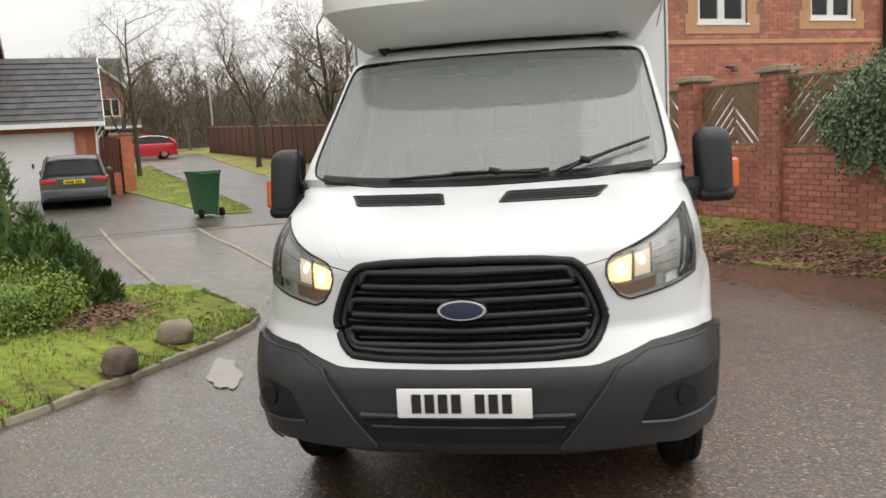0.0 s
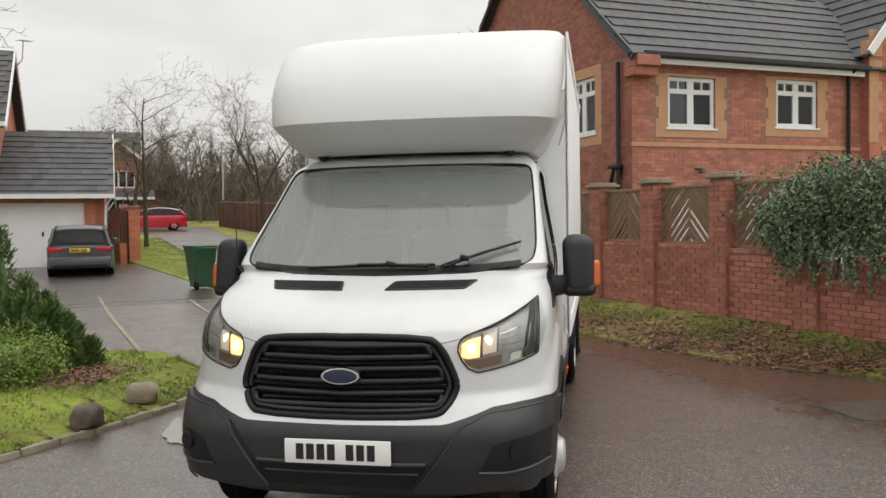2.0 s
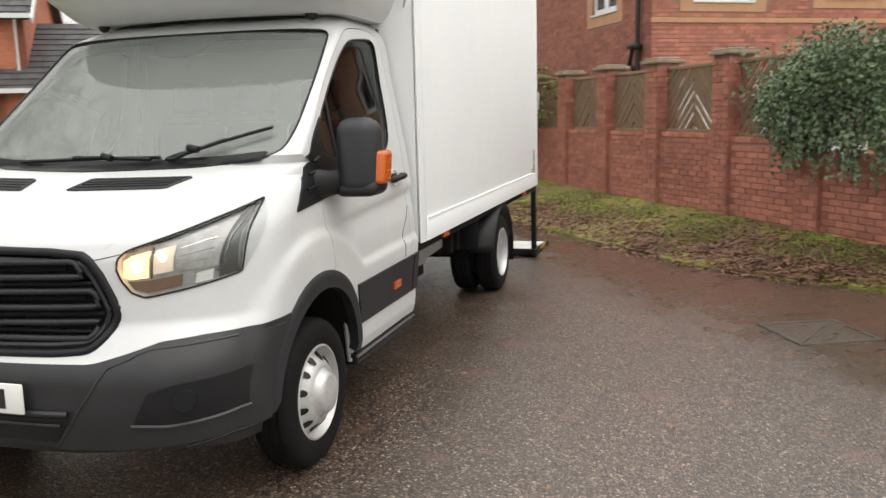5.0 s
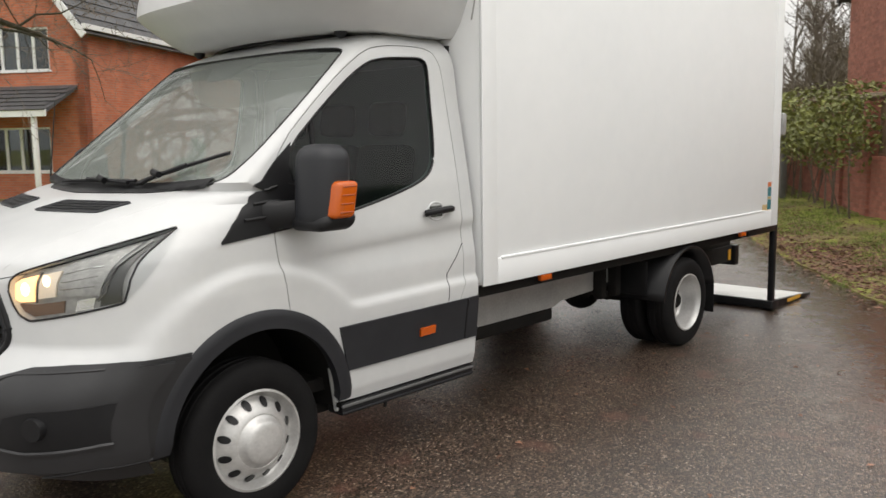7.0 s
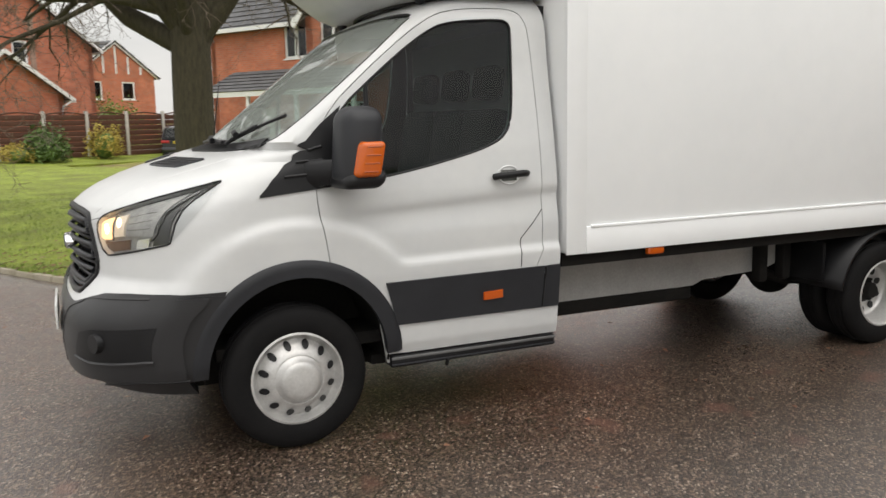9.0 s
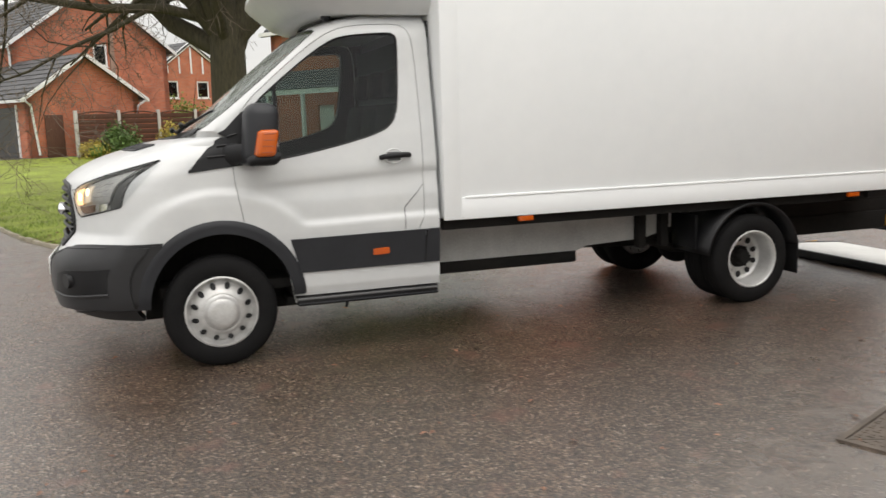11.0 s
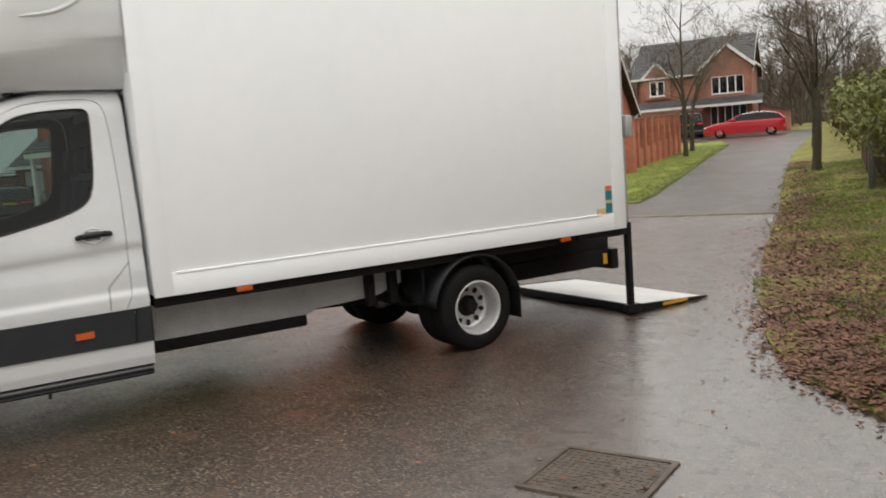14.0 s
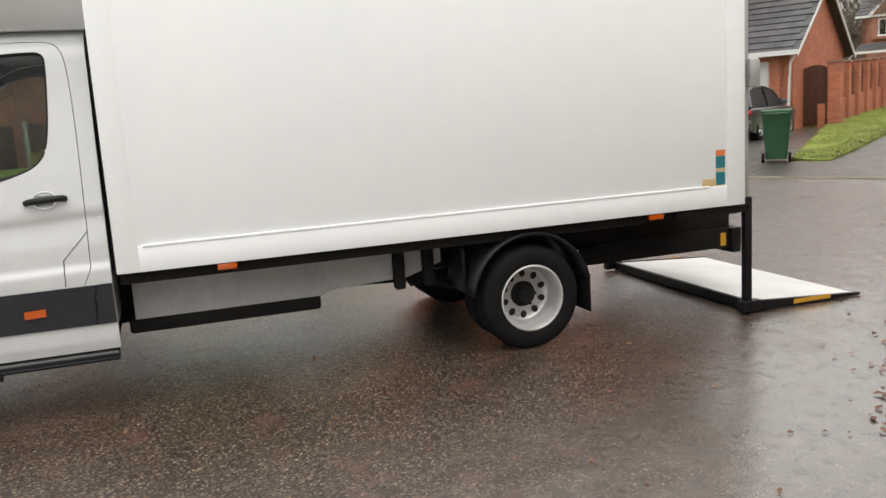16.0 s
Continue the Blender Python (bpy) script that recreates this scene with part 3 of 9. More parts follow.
for p, q in zip(kerb_line, back_line):
    for j in range(ROWS + 1):
        f = (j / ROWS) ** 1.7
        c = p.lerp(q, f)
        lv.append(W(c.x, c.y, lawn_z(c.x, c.y, f) if j < ROWS else 0.0))
n = ROWS + 1
lf = [(k * n + j, k * n + j + 1, (k + 1) * n + j + 1, (k + 1) * n + j) for k in range(109) for j in range(ROWS)]
tagged(mesh_ob("lawn_corner", lv, lf, M["grass"], None, "", 60), "green lawn with moss, bare soil and fallen leaves", "lawn", "", "structure")
kerb = thing("kerb", "weathered concrete kerb edging round the lawn", "kerb", None, "", "structure")
step = resample(kerb_line, 84)
for k in range(83):
    a, b = step[k], step[k + 1]
    d = (b - a)
    L = d.length - 0.012
    s = bmesh.new()
    add_box(s, (-L / 2, -0.038, -0.1), (L / 2, 0.038, 0.052 + 0.014 * random.random()), 0.016)
    o = part("kerb_stone", s, M["kerb"], kerb, "", 40)
    mid = (a + b) / 2
    o.matrix_world = Matrix.Translation(W(mid.x, mid.y, -0.012 + 0.01 * random.random())) @ Matrix.Rotation(GRID + math.atan2(d.y, d.x) + radians(random.uniform(-2.2, 2.2)), 4, "Z") @ Matrix.Rotation(radians(random.uniform(-7, 7)), 4, "X")


def edging(name, label, pts, w, h, material):
    pts = [Vector((a, b, 0)) for a, b in pts]
    t = thing(name, label, "edging", None, "", "structure")
    for a, b in zip(pts, pts[1:]):
        d = b - a
        count = max(1, round(d.length / 0.9))
        for k in range(count):
            p, q = a + d * k / count, a + d * (k + 1) / count
            s = bmesh.new()
            add_box(s, (-(q - p).length / 2 + 0.004, -w / 2, -0.05), ((q - p).length / 2 - 0.004, w / 2, h + 0.006 * random.random()), 0.008)
            o = part("edging_stone", s, material, t, "", 40)
            c = (p + q) / 2
            slope = math.atan2(rise(q.x) - rise(p.x), (q - p).length)
            o.matrix_world = Matrix.Translation(W(c.x, c.y, rise(c.x))) @ Matrix.Rotation(GRID + math.atan2(d.y, d.x), 4, "Z") @ Matrix.Rotation(-slope, 4, "Y")
    return t


edging("drive_edging", "pale concrete edging set flush in the drive", [(5.8, 1.14), (8.5, 1.40), (15.3, 1.98)], 0.07, 0.016, M["kerb"])
edging("lane_edging", "pale concrete edging beside the drive", [(7.3, -0.26), (10.5, -0.14), (13.9, 0.12)], 0.07, 0.016, M["kerb"])
edging("cross_edging", "low concrete strip across the lane", [(13.44, -4.48), (13.48, -1.4), (13.55, -0.1)], 0.09, 0.020, M["kerb"])


# ---- buildings ----
def uv_wall(name, outline, origin, along, thick, material, parent, holes=(), label=""):
    """An upright wall: outline of (distance, height) from origin along a direction, drawn out by thick behind it, with openings; brick coordinates in metres."""
    d = Vector((along[0], along[1], 0)).normalized()
    nrm = Vector((d.y, -d.x, 0))
    bm = prism(outline, 0, thick, 1)
    me = bpy.data.meshes.new(name)
    bm.to_mesh(me)
    bm.free()
    me.materials.append(material)
    ob = new(name, me)
    if holes:
        carve(ob, [prism([(a, c), (b, c), (b, e), (a, e)], -0.5, thick + 0.5, 1) for a, b, c, e in holes])
        me = ob.data
    uv = me.uv_layers.new(name="UVMap")
    for poly in me.polygons:
        for li in poly.loop_indices:
            c = me.vertices[me.loops[li].vertex_index].co
            uv.data[li].uv = (c.x + (c.y if abs(poly.normal.x) > 0.7 else 0), c.z)
    m = Matrix((( d.x, -nrm.x, 0, origin[0]), (d.y, -nrm.y, 0, origin[1]), (0, 0, 1, origin[2]), (0, 0, 0, 1)))
    me.transform(m)
    ob.parent = parent
    if label:
        ob["label"] = label
    return ob, m


def window(parent, m, a, b, c, e, lights=2, top=0.3, depth=0.07, bars=False, blind=False, label="white plastic window with dark panes"):
    """A framed window in an opening from a to b and c to e on a wall with matrix m (x along, y into the wall)."""
    w = new("window")
    w.parent = parent
    w["label"] = label
    f = bmesh.new()
    t = {1: 0.10, 2: 0.085}.get(lights, 0.055)
    mull, rail, bar = (0.078, 0.048, 0.019) if lights == 2 else (0.045, 0.03, 0.012)
    y0, y1 = depth - 0.03, depth + 0.04
    for lo, hi in (((a, y0, c), (b, y1, c + t)), ((a, y0, e - t), (b, y1, e)), ((a, y0, c + t), (a + t, y1, e - t)), ((b - t, y0, c + t), (b, y1, e - t))):
        add_box(f, lo, hi)
    n = lights
    for k in range(1, n):
        x = a + (b - a) * k / n
        add_box(f, (x - mull, y0, c + t), (x + mull, y1, e - t))
    if top:
        zt = e - (e - c) * top
        for k in range(n):
            x0, x1 = a + (b - a) * k / n + mull, a + (b - a) * (k + 1) / n - mull
            add_box(f, (x0, y0, zt - rail), (x1, y1, zt + rail))
            if bars:
                add_box(f, ((x0 + x1) / 2 - bar, y0 + 0.01, zt + rail), ((x0 + x1) / 2 + bar, y1 - 0.01, e - t))
    bmesh.ops.transform(f, matrix=m, verts=f.verts)
    part("window_frame", f, M["upvc"], w, "white plastic frame")
    s = bmesh.new()
    add_box(s, (a - 0.05, -0.035, c - 0.045), (b + 0.05, y0, c), 0.008)
    bmesh.ops.transform(s, matrix=m, verts=s.verts)
    part("window_sill", s, M["upvc"], w)
    for k in range(n):
        p = bmesh.new()
        add_box(p, (a + (b - a) * k / n + 0.03, depth, c + 0.03), (a + (b - a) * (k + 1) / n - 0.03, depth + 0.008, e - 0.03))
        bmesh.ops.transform(p, matrix=m, verts=p.verts)
        part("pane", p, M["pane"], w)
    # flat board behind the panes; without a blind it paints the room's dark
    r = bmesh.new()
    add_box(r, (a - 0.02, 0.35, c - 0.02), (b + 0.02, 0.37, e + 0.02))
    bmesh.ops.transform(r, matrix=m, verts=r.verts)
    part("room_board", r, M["curtain"] if blind else M["dark_room"], w)
    return w


def tiled_slope(name, parent, origin, along, up, L, H, material, tile=0.30, course=0.32, pieces=False, label="", stuff=True):
    """A roof slope of lapped tiles: origin at the left end of the eave, along it, and up the slope."""
    d, s = Vector(along).normalized(), Vector(up).normalized()
    nrm = d.cross(s).normalized()
    if nrm.z < 0:
        nrm = -nrm
    base = bmesh.new()
    o = Vector(origin)
    q = [o, o + d * L, o + d * L + s * H, o + s * H]
    a = [base.verts.new(p - nrm * 0.02) for p in q]
    b = [base.verts.new(p - nrm * 0.10) for p in q]
    base.faces.new(a)
    base.faces.new(b)
    for k in range(4):
        base.faces.new((a[k], a[(k + 1) % 4], b[(k + 1) % 4], b[k]))
    slope = part(name, base, material, parent, label or "dark grey tiled roof slope")
    rows, cols = max(1, round(H / course)), max(1, round(L / tile))
    ch, cw = H / rows, L / cols
    m = Matrix(((d.x, s.x, nrm.x, o.x), (d.y, s.y, nrm.y, o.y), (d.z, s.z, nrm.z, o.z), (0, 0, 0, 1)))

    def tile_verts(x, y, w):
        lap = 0.05
        return [(x, y - lap, 0.020), (x + w, y - lap, 0.020), (x + w, y + ch, -0.012), (x, y + ch, -0.012), (x, y - lap, -0.006), (x + w, y - lap, -0.006)]

    tf = [(0, 1, 2, 3), (0, 4, 5, 1), (0, 3, 4), (1, 5, 2)]
    if pieces:
        me = bpy.data.meshes.new("roof_tile")
        me.from_pydata(tile_verts(0, 0, cw - 0.006), [], tf)
        me.materials.append(material)
        for r in range(rows):
            for k in range(cols):
                x = (k + (0.5 if r % 2 else 0.0)) * cw
                if x + cw > L + 0.01:
                    continue
                t = new("roof_tile", me)
                t.parent = slope
                t.matrix_world = m @ Matrix.Translation((x, r * ch, 0.004 * random.random()))
    else:
        verts, faces = [], []
        for r in range(rows):
            for k in range(cols):
                x = (k + (0.5 if r % 2 else 0.0)) * cw
                w = min(cw, L - x) - 0.006
                i = len(verts)
                verts += [m @ Vector(p) for p in tile_verts(x, r * ch, w)]
                faces += [tuple(i + c for c in f) for f in tf]
        mesh_ob("roof_tiles", verts, faces, material, slope, "", None, "stuff")
    return slope


def bar_between(name, a, b, w, h, material, parent, label=""):
    """A square bar from a to b."""
    a, b = Vector(a), Vector(b)
    d = b - a
    m = Matrix.Translation(a) @ d.to_track_quat("X", "Z").to_matrix().to_4x4()
    bm = bmesh.new()
    add_box(bm, (0, -w / 2, -h / 2), (d.length, w / 2, h / 2))
    bmesh.ops.transform(bm, matrix=m, verts=bm.verts)
    return part(name, bm, material, parent, label)


def lay_bricks(origin, along, length, z0, z1, holes=(), course=0.075, brick=0.225, proud=0.006, seedv=1):
    """Corner points of bricks laid in stretcher bond on an upright face."""
    rnd = random.Random(seedv)
    d = Vector((along[0], along[1], 0)).normalized()
    nrm = Vector((d.y, -d.x, 0))
    verts, faces, boxes = [], [], []
    r = 0
    z = z0
    o = Vector(origin)
    while z + course <= z1 + 0.01:
        x = -(brick / 2) * (r % 2)
        while x < length - 0.02:
            a, b = max(x, 0.0), min(x + brick - 0.010, length)
            mid, zc = (a + b) / 2, z + course / 2
            if b - a > 0.03 and not any(h[0] - 0.01 < mid < h[1] + 0.01 and h[2] - 0.01 < zc < h[3] + 0.01 for h in holes):
                boxes.append((a, b, z, z + course - 0.010, proud + rnd.uniform(-0.002, 0.003)))
            x += brick
        z += course
        r += 1
    for a, b, c, e, p in boxes:
        i = len(verts)
        for x, zz in ((a, c), (b, c), (b, e), (a, e)):
            verts.append(o + d * x + nrm * p + Vector((0, 0, zz)))
        for x, zz in ((a, c), (b, c), (b, e), (a, e)):
            verts.append(o + d * x - nrm * 0.01 + Vector((0, 0, zz)))
        faces += [(i, i + 1, i + 2, i + 3), (i, i + 4, i + 5, i + 1), (i + 1, i + 5, i + 6, i + 2), (i + 2, i + 6, i + 7, i + 3), (i + 3, i + 7, i + 4, i)]
    return verts, faces


def uvd(du, dv):
    p = W(du, dv)
    return (p.x, p.y)


# ---- brick house with stone-dressed windows, behind the boundary wall ----
def stone_house():
    h = thing("brick_house", "red brick house with buff stone window surrounds and grey tiles", "house")
    uF, vC, vE, eave = 9.4, -8.1, -14.2, 4.93
    winA, winB = (8.96 - 8.1, 10.15 - 8.1, 3.52, 4.56), (11.77 - 8.1, 12.93 - 8.1, 3.60, 4.63)
    # front: runs towards -v from the corner
    front, m = uv_wall("front_wall", [(0, 0), (6.2, 0), (6.2, eave), (0, eave)], W(uF, vC), uvd(0, -1), 0.3, M["mortar"], h, [winA, winB], "red brick front wall")
    sur = [(winA[0] - 0.30, winA[1] + 0.30, winA[2] - 0.20, winA[3] + 0.06), (winB[0] - 0.30, winB[1] + 0.30, winB[2] - 0.20, winB[3] + 0.06)]
    v, f = lay_bricks(W(uF, vC), uvd(0, -1), 6.2, 0.0, eave, sur, seedv=4)
    mesh_ob("bricks", v, f, M["brick_piece"], front, "", None, "stuff")
    for win, s in ((winA, sur[0]), (winB, sur[1])):
        window(front, m, *win, 2, 0.28, 0.07, True, win is winB)
        st = bmesh.new()
        # stone blocks round the opening, long and short by turns
        z, k = s[2], 0
        add_box(st, (s[0], -0.012, s[2]), (s[1], 0.02, win[2] - 0.045))
        z = win[2] - 0.045
        while z < s[3] - 0.02:
            zz = min(z + 0.225, s[3])
            inn = 0.0 if k % 2 == 0 else 0.075
            add_box(st, (s[0] + inn, -0.012, z), (win[0], 0.02, zz - 0.003))
            add_box(st, (win[1], -0.012, z), (s[1] - inn, 0.02, zz - 0.003))
            z, k = zz, k + 1
        add_box(st, (win[0], -0.012, win[3]), (win[1], 0.02, s[3]))
        bmesh.ops.transform(st, matrix=m, verts=st.verts)
        part("stone_surround", st, M["buff"], front, "buff stone window surround")
    band = bmesh.new()
    add_box(band, (-0.02, -0.03, 3.12), (6.2, 0.02, 3.21), 0.01)
    bmesh.ops.transform(band, matrix=m, verts=band.verts)
    part("stone_band", band, M["buff"], front, "buff stone band course")
    # assumed doors, added to put white behind the trellis gaps
    patio = new("patio_door")
    patio.parent = front
    patio["label"] = "wide white glazed doors with white blinds"
    for lo, hi in (((0.25, -0.07, 0.12), (4.3, -0.004, 0.22)), ((0.25, -0.07, 2.06), (4.3, -0.004, 2.15)), *(((0.25 + 0.79 * k, -0.07, 0.22), (0.34 + 0.79 * k, -0.004, 2.06)) for k in range(6))):
        box("door_frame", lo, hi, M["upvc"], patio, 0.006, "", m)
    for k in range(5):
        box("blind", (0.34 + 0.79 * k, -0.030, 0.22), (1.04 + 0.79 * k, -0.020, 2.06), M["curtain"], patio, 0, "", m)
    # side wall with its gable, running up the lane
    apex_u, apex_z, rear_u = 13.8, 9.05, 18.4
    side_w = (1.35, 2.40, 3.52, 4.75)
    side, ms = uv_wall("side_wall", [(0, 0), (rear_u - uF, 0), (rear_u - uF, eave), (apex_u - uF, apex_z - 0.1), (0, eave)], W(rear_u, vC), uvd(-1, 0), 0.3, M["mortar"], h, [(rear_u - uF - side_w[1], rear_u - uF - side_w[0], side_w[2], side_w[3])], "red brick gable wall")
    sw = (rear_u - uF - side_w[1], rear_u - uF - side_w[0], side_w[2], side_w[3])
    ss = (sw[0] - 0.25, sw[1] + 0.25, sw[2] - 0.25, sw[3] + 0.22)
    gab_len = rear_u - uF
    v, f = lay_bricks(W(rear_u, vC), uvd(-1, 0), gab_len, 0.0, eave, [ss], seedv=7)
    z = eave
    while z < apex_z - 0.3:
        x0 = (z - eave) / (apex_z - eave) * (rear_u - apex_u)
        x1 = gab_len - (z - eave) / (apex_z - eave) * (apex_u - uF)
        vv, ff = lay_bricks(W(rear_u - x0, vC), uvd(-1, 0), x1 - x0, z, z + 0.075, (), seedv=int(z * 100))
        i = len(v)
        v += vv
        f += [tuple(i + c for c in q) for q in ff]
        z += 0.075
    mesh_ob("bricks", v, f, M["brick_piece"], side, "", None, "stuff")
    window(side, ms, *sw, 2, 0.28, 0.07, True)
    st = bmesh.new()
    for lo, hi in (((ss[0], -0.012, ss[2]), (ss[1], 0.02, sw[2] - 0.045)), ((ss[0], -0.012, sw[3]), (ss[1], 0.02, ss[3])), ((ss[0], -0.012, sw[2] - 0.045), (sw[0], 0.02, sw[3])), ((sw[1], -0.012, sw[2] - 0.045), (ss[1], 0.02, sw[3]))):
        add_box(st, lo, hi)
    bmesh.ops.transform(st, matrix=ms, verts=st.verts)
    part("stone_surround", st, M["buff"], side, "buff stone window surround")
    # roof
    pitch = Vector((apex_u - 9.1, 0, apex_z - eave))
    up = W(apex_u - 9.1, 0, apex_z - eave)
    tiled_slope("front_roof", h, W(9.1, vC + 0.25, eave), W(0, -1), up, 7.4, up.length, M["tile"], 0.33, 0.36, True, "dark grey tiled front slope")
    back = W(apex_u - 18.7, 0, apex_z - eave)
    tiled_slope("rear_roof", h, W(18.7, vC + 0.25, eave), W(0, -1), back, 12, back.length, M["tile"], 0.6, 0.4)
    bar_between("barge_board", W(9.05, vC + 0.2, eave - 0.1), W(apex_u, vC + 0.2, apex_z - 0.1), 0.05, 0.16, M["gloss_black"], h, "dark verge board")
    bar_between("barge_board", W(18.75, vC + 0.2, eave - 0.1), W(apex_u, vC + 0.2, apex_z - 0.1), 0.05, 0.16, M["gloss_black"], h, "dark verge board")
    bar_between("fascia", W(9.2, vC - 0.5, 4.84), W(9.2, vE + 0.1, 4.84), 0.03, 0.17, M["upvc"], h, "white fascia board")
    bar_between("gutter", W(9.1, vC - 0.1, 4.93), W(9.1, vE + 0.05, 4.93), 0.11, 0.08, M["gloss_black"], h, "black gutter")
    kn = bmesh.new()
    add_box(kn, (-0.1, -0.28, 4.5), (0.45, 0.1, 4.68), 0.02)
    add_box(kn, (-0.1, -0.36, 4.68), (0.45, 0.1, 4.9), 0.02)
    bmesh.ops.transform(kn, matrix=m, verts=kn.verts)
    part("kneeler", kn, M["brick_piece"], h, "corbelled brick kneeler")
    tube("downpipe", [W(9.75, vC + 0.09, 0.2), W(9.75, vC + 0.09, 4.85)], 0.045, M["gloss_black"], h, False, 10, "black downpipe")
    tube("waste_pipe", [W(9.95, vC + 0.03, 2.3), W(9.95, vC + 0.14, 2.42), W(9.85, vC + 0.14, 2.7), W(9.77, vC + 0.1, 2.78)], 0.04, M["gloss_black"], h, False, 8)
    box("hopper", (9.66, vC + 0.03, 2.70), (9.95, vC + 0.22, 2.78), M["gloss_black"], h, 0.01, "", Matrix.Rotation(GRID, 4, "Z"))
    tube("downpipe", [W(uF - 0.09, vE + 0.45, 0.2), W(uF - 0.09, vE + 0.45, 4.75), W(9.12, vE + 0.45, 4.9)], 0.045, M["gloss_black"], h, False, 10, "black downpipe")
    box("security_lamp", (uF - 0.17, -9.79, 2.58), (uF - 0.06, -9.67, 2.70), M["post_grey"], h, 0.03, "small outdoor lamp", Matrix.Rotation(GRID, 4, "Z"))
    tube("lamp_arm", [W(uF, -9.62, 2.68), W(uF - 0.1, -9.70, 2.66)], 0.02, M["gloss_black"], h)
    # projecting wing with a gable and stone quoins
    wing, mw = uv_wall("wing_wall", [(0, 0), (5.6, 0), (5.6, 5.3), (2.8, 8.6), (0, 5.3)], W(9.15, vE), uvd(0, -1), 0.3, M["brick"], h, [(0.75, 1.85, 3.65, 4.72)], "red brick gabled wing")
    window(wing, mw, 0.75, 1.85, 3.65, 4.72, 2, 0.28, 0.07, True)
    q = bmesh.new()
    z, k = 3.3, 0
    while z < 5.8:
        add_box(q, (-0.02, -0.014, z), (0.36 if k % 2 else 0.26, 0.02, z + 0.225))
        z, k = z + 0.228, k + 1
    for lo, hi in (((0.5, -0.012, 3.42), (2.1, 0.02, 3.60)), ((0.5, -0.012, 3.60), (0.75, 0.02, 4.8)), ((1.85, -0.012, 3.60), (2.1, 0.02, 4.8)), ((0.5, -0.012, 4.72), (2.1, 0.02, 4.92)), ((0.36, -0.03, 3.12), (5.6, 0.02, 3.21)), ((-0.16, -0.06, 5.2), (0.3, 0.1, 5.55))):
        add_box(q, lo, hi)
    bmesh.ops.transform(q, matrix=mw, verts=q.verts)
    part("quoin", q, M["buff"], wing, "buff stone quoins and window surround")
    wl, wr = W(0, -2.9, 3.4), W(0, 2.9, 3.4)
    tiled_slope("wing_roof", h, W(9.0, vE + 0.15, 5.25), W(1, 0), W(0, -2.95, 3.5), 9, 4.6, M["tile"], 0.5, 0.36)
    tiled_slope("wing_roof", h, W(9.0, vE - 5.75, 5.25), W(1, 0), W(0, 2.95, 3.5), 9, 4.6, M["tile"], 0.5, 0.36)
    bar_between("barge_board", W(8.98, vE + 0.18, 5.25), W(8.98, vE - 2.8, 8.75), 0.05, 0.18, M["upvc"], h, "white barge board")
    bar_between("barge_board", W(8.98, vE - 5.78, 5.25), W(8.98, vE - 2.8, 8.75), 0.05, 0.18, M["upvc"], h, "white barge board")
    box("plain_walls", (9.7, -19.7, 0), (18.1, -8.42, 4.9), M["brick"], h, 0, "", Matrix.Rotation(GRID, 4, "Z"))
    return h


# ---- garage with a car before it, and its house ----
def gable_block(parent, u0, u1, v0, v1, z0, eave, apex, ridge_along_u, material, over=0.25, label="", holes_front=(), tile=0.4, course=0.34, barge="upvc"):
    """Four brick walls and a pitched roof. Returns the front wall (facing -u) and its matrix."""
    D, L = u1 - u0, v1 - v0
    if ridge_along_u:
        fo = [(0, 0), (L, 0), (L, eave), (L / 2, apex), (0, eave)]
        so = [(0, 0), (D, 0), (D, eave), (0, eave)]
    else:
        fo = [(0, 0), (L, 0), (L, eave), (0, eave)]
        so = [(0, 0), (D, 0), (D, eave), (D / 2, apex), (0, eave)]
    front, m = uv_wall("front_wall", fo, W(u0, v1, z0), uvd(0, -1), 0.28, material, parent, holes_front, label or "brick wall")
    uv_wall("side_wall", so, W(u0 + 0.0, v0, z0), uvd(1, 0), 0.28, material, parent, (), "brick wall")
    uv_wall("side_wall", so, W(u1, v1, z0), uvd(-1, 0), 0.28, material, parent, (), "brick wall")
    uv_wall("back_wall", fo, W(u1, v0, z0), uvd(0, 1), 0.28, material, parent, (), "brick wall")
    zz = z0 + eave
    if ridge_along_u:
        for vv, sg in ((v0 - over, 1), (v1 + over, -1)):
            run = L / 2 + over
            upv = W(0, sg * run, (apex - eave) * run / (L / 2))
            tiled_slope("roof_slope", parent, W(u0 - over, vv, zz - (apex - eave) * over / (L / 2) + 0.1), W(1, 0), upv, D + 2 * over, upv.length, M["tile"], tile, course)
            for uu in (u0 - over,):
                bar_between("barge_board", W(uu, vv, zz - (apex - eave) * over / (L / 2) - 0.0), W(uu, (v0 + v1) / 2, z0 + apex + 0.02), 0.05, 0.2, M[barge], parent, "white barge board")
            bar_between("gutter", W(u0 - over, vv, zz - 0.12), W(u1 + over, vv, zz - 0.12), 0.12, 0.14, M["upvc"], parent, "white gutter")
    else:
        for uu, sg in ((u0 - over, 1), (u1 + over, -1)):
            run = D / 2 + over
            upv = W(sg * run, 0, (apex - eave) * run / (D / 2))
            tiled_slope("roof_slope", parent, W(uu, v0 - over, zz - (apex - eave) * over / (D / 2) + 0.1), W(0, 1), upv, L + 2 * over, upv.length, M["tile"], tile, course)
            bar_between("gutter", W(uu, v0 - over, zz - 0.12), W(uu, v1 + over, zz - 0.12), 0.12, 0.14, M["upvc"], parent, "white gutter and fascia")
            bar_between("barge_board", W(uu, v0 - over, zz - (apex - eave) * over / (D / 2)), W((u0 + u1) / 2, v0 - over, z0 + apex + 0.02), 0.04, 0.10, M[barge], parent, "white barge board")
    return front, m


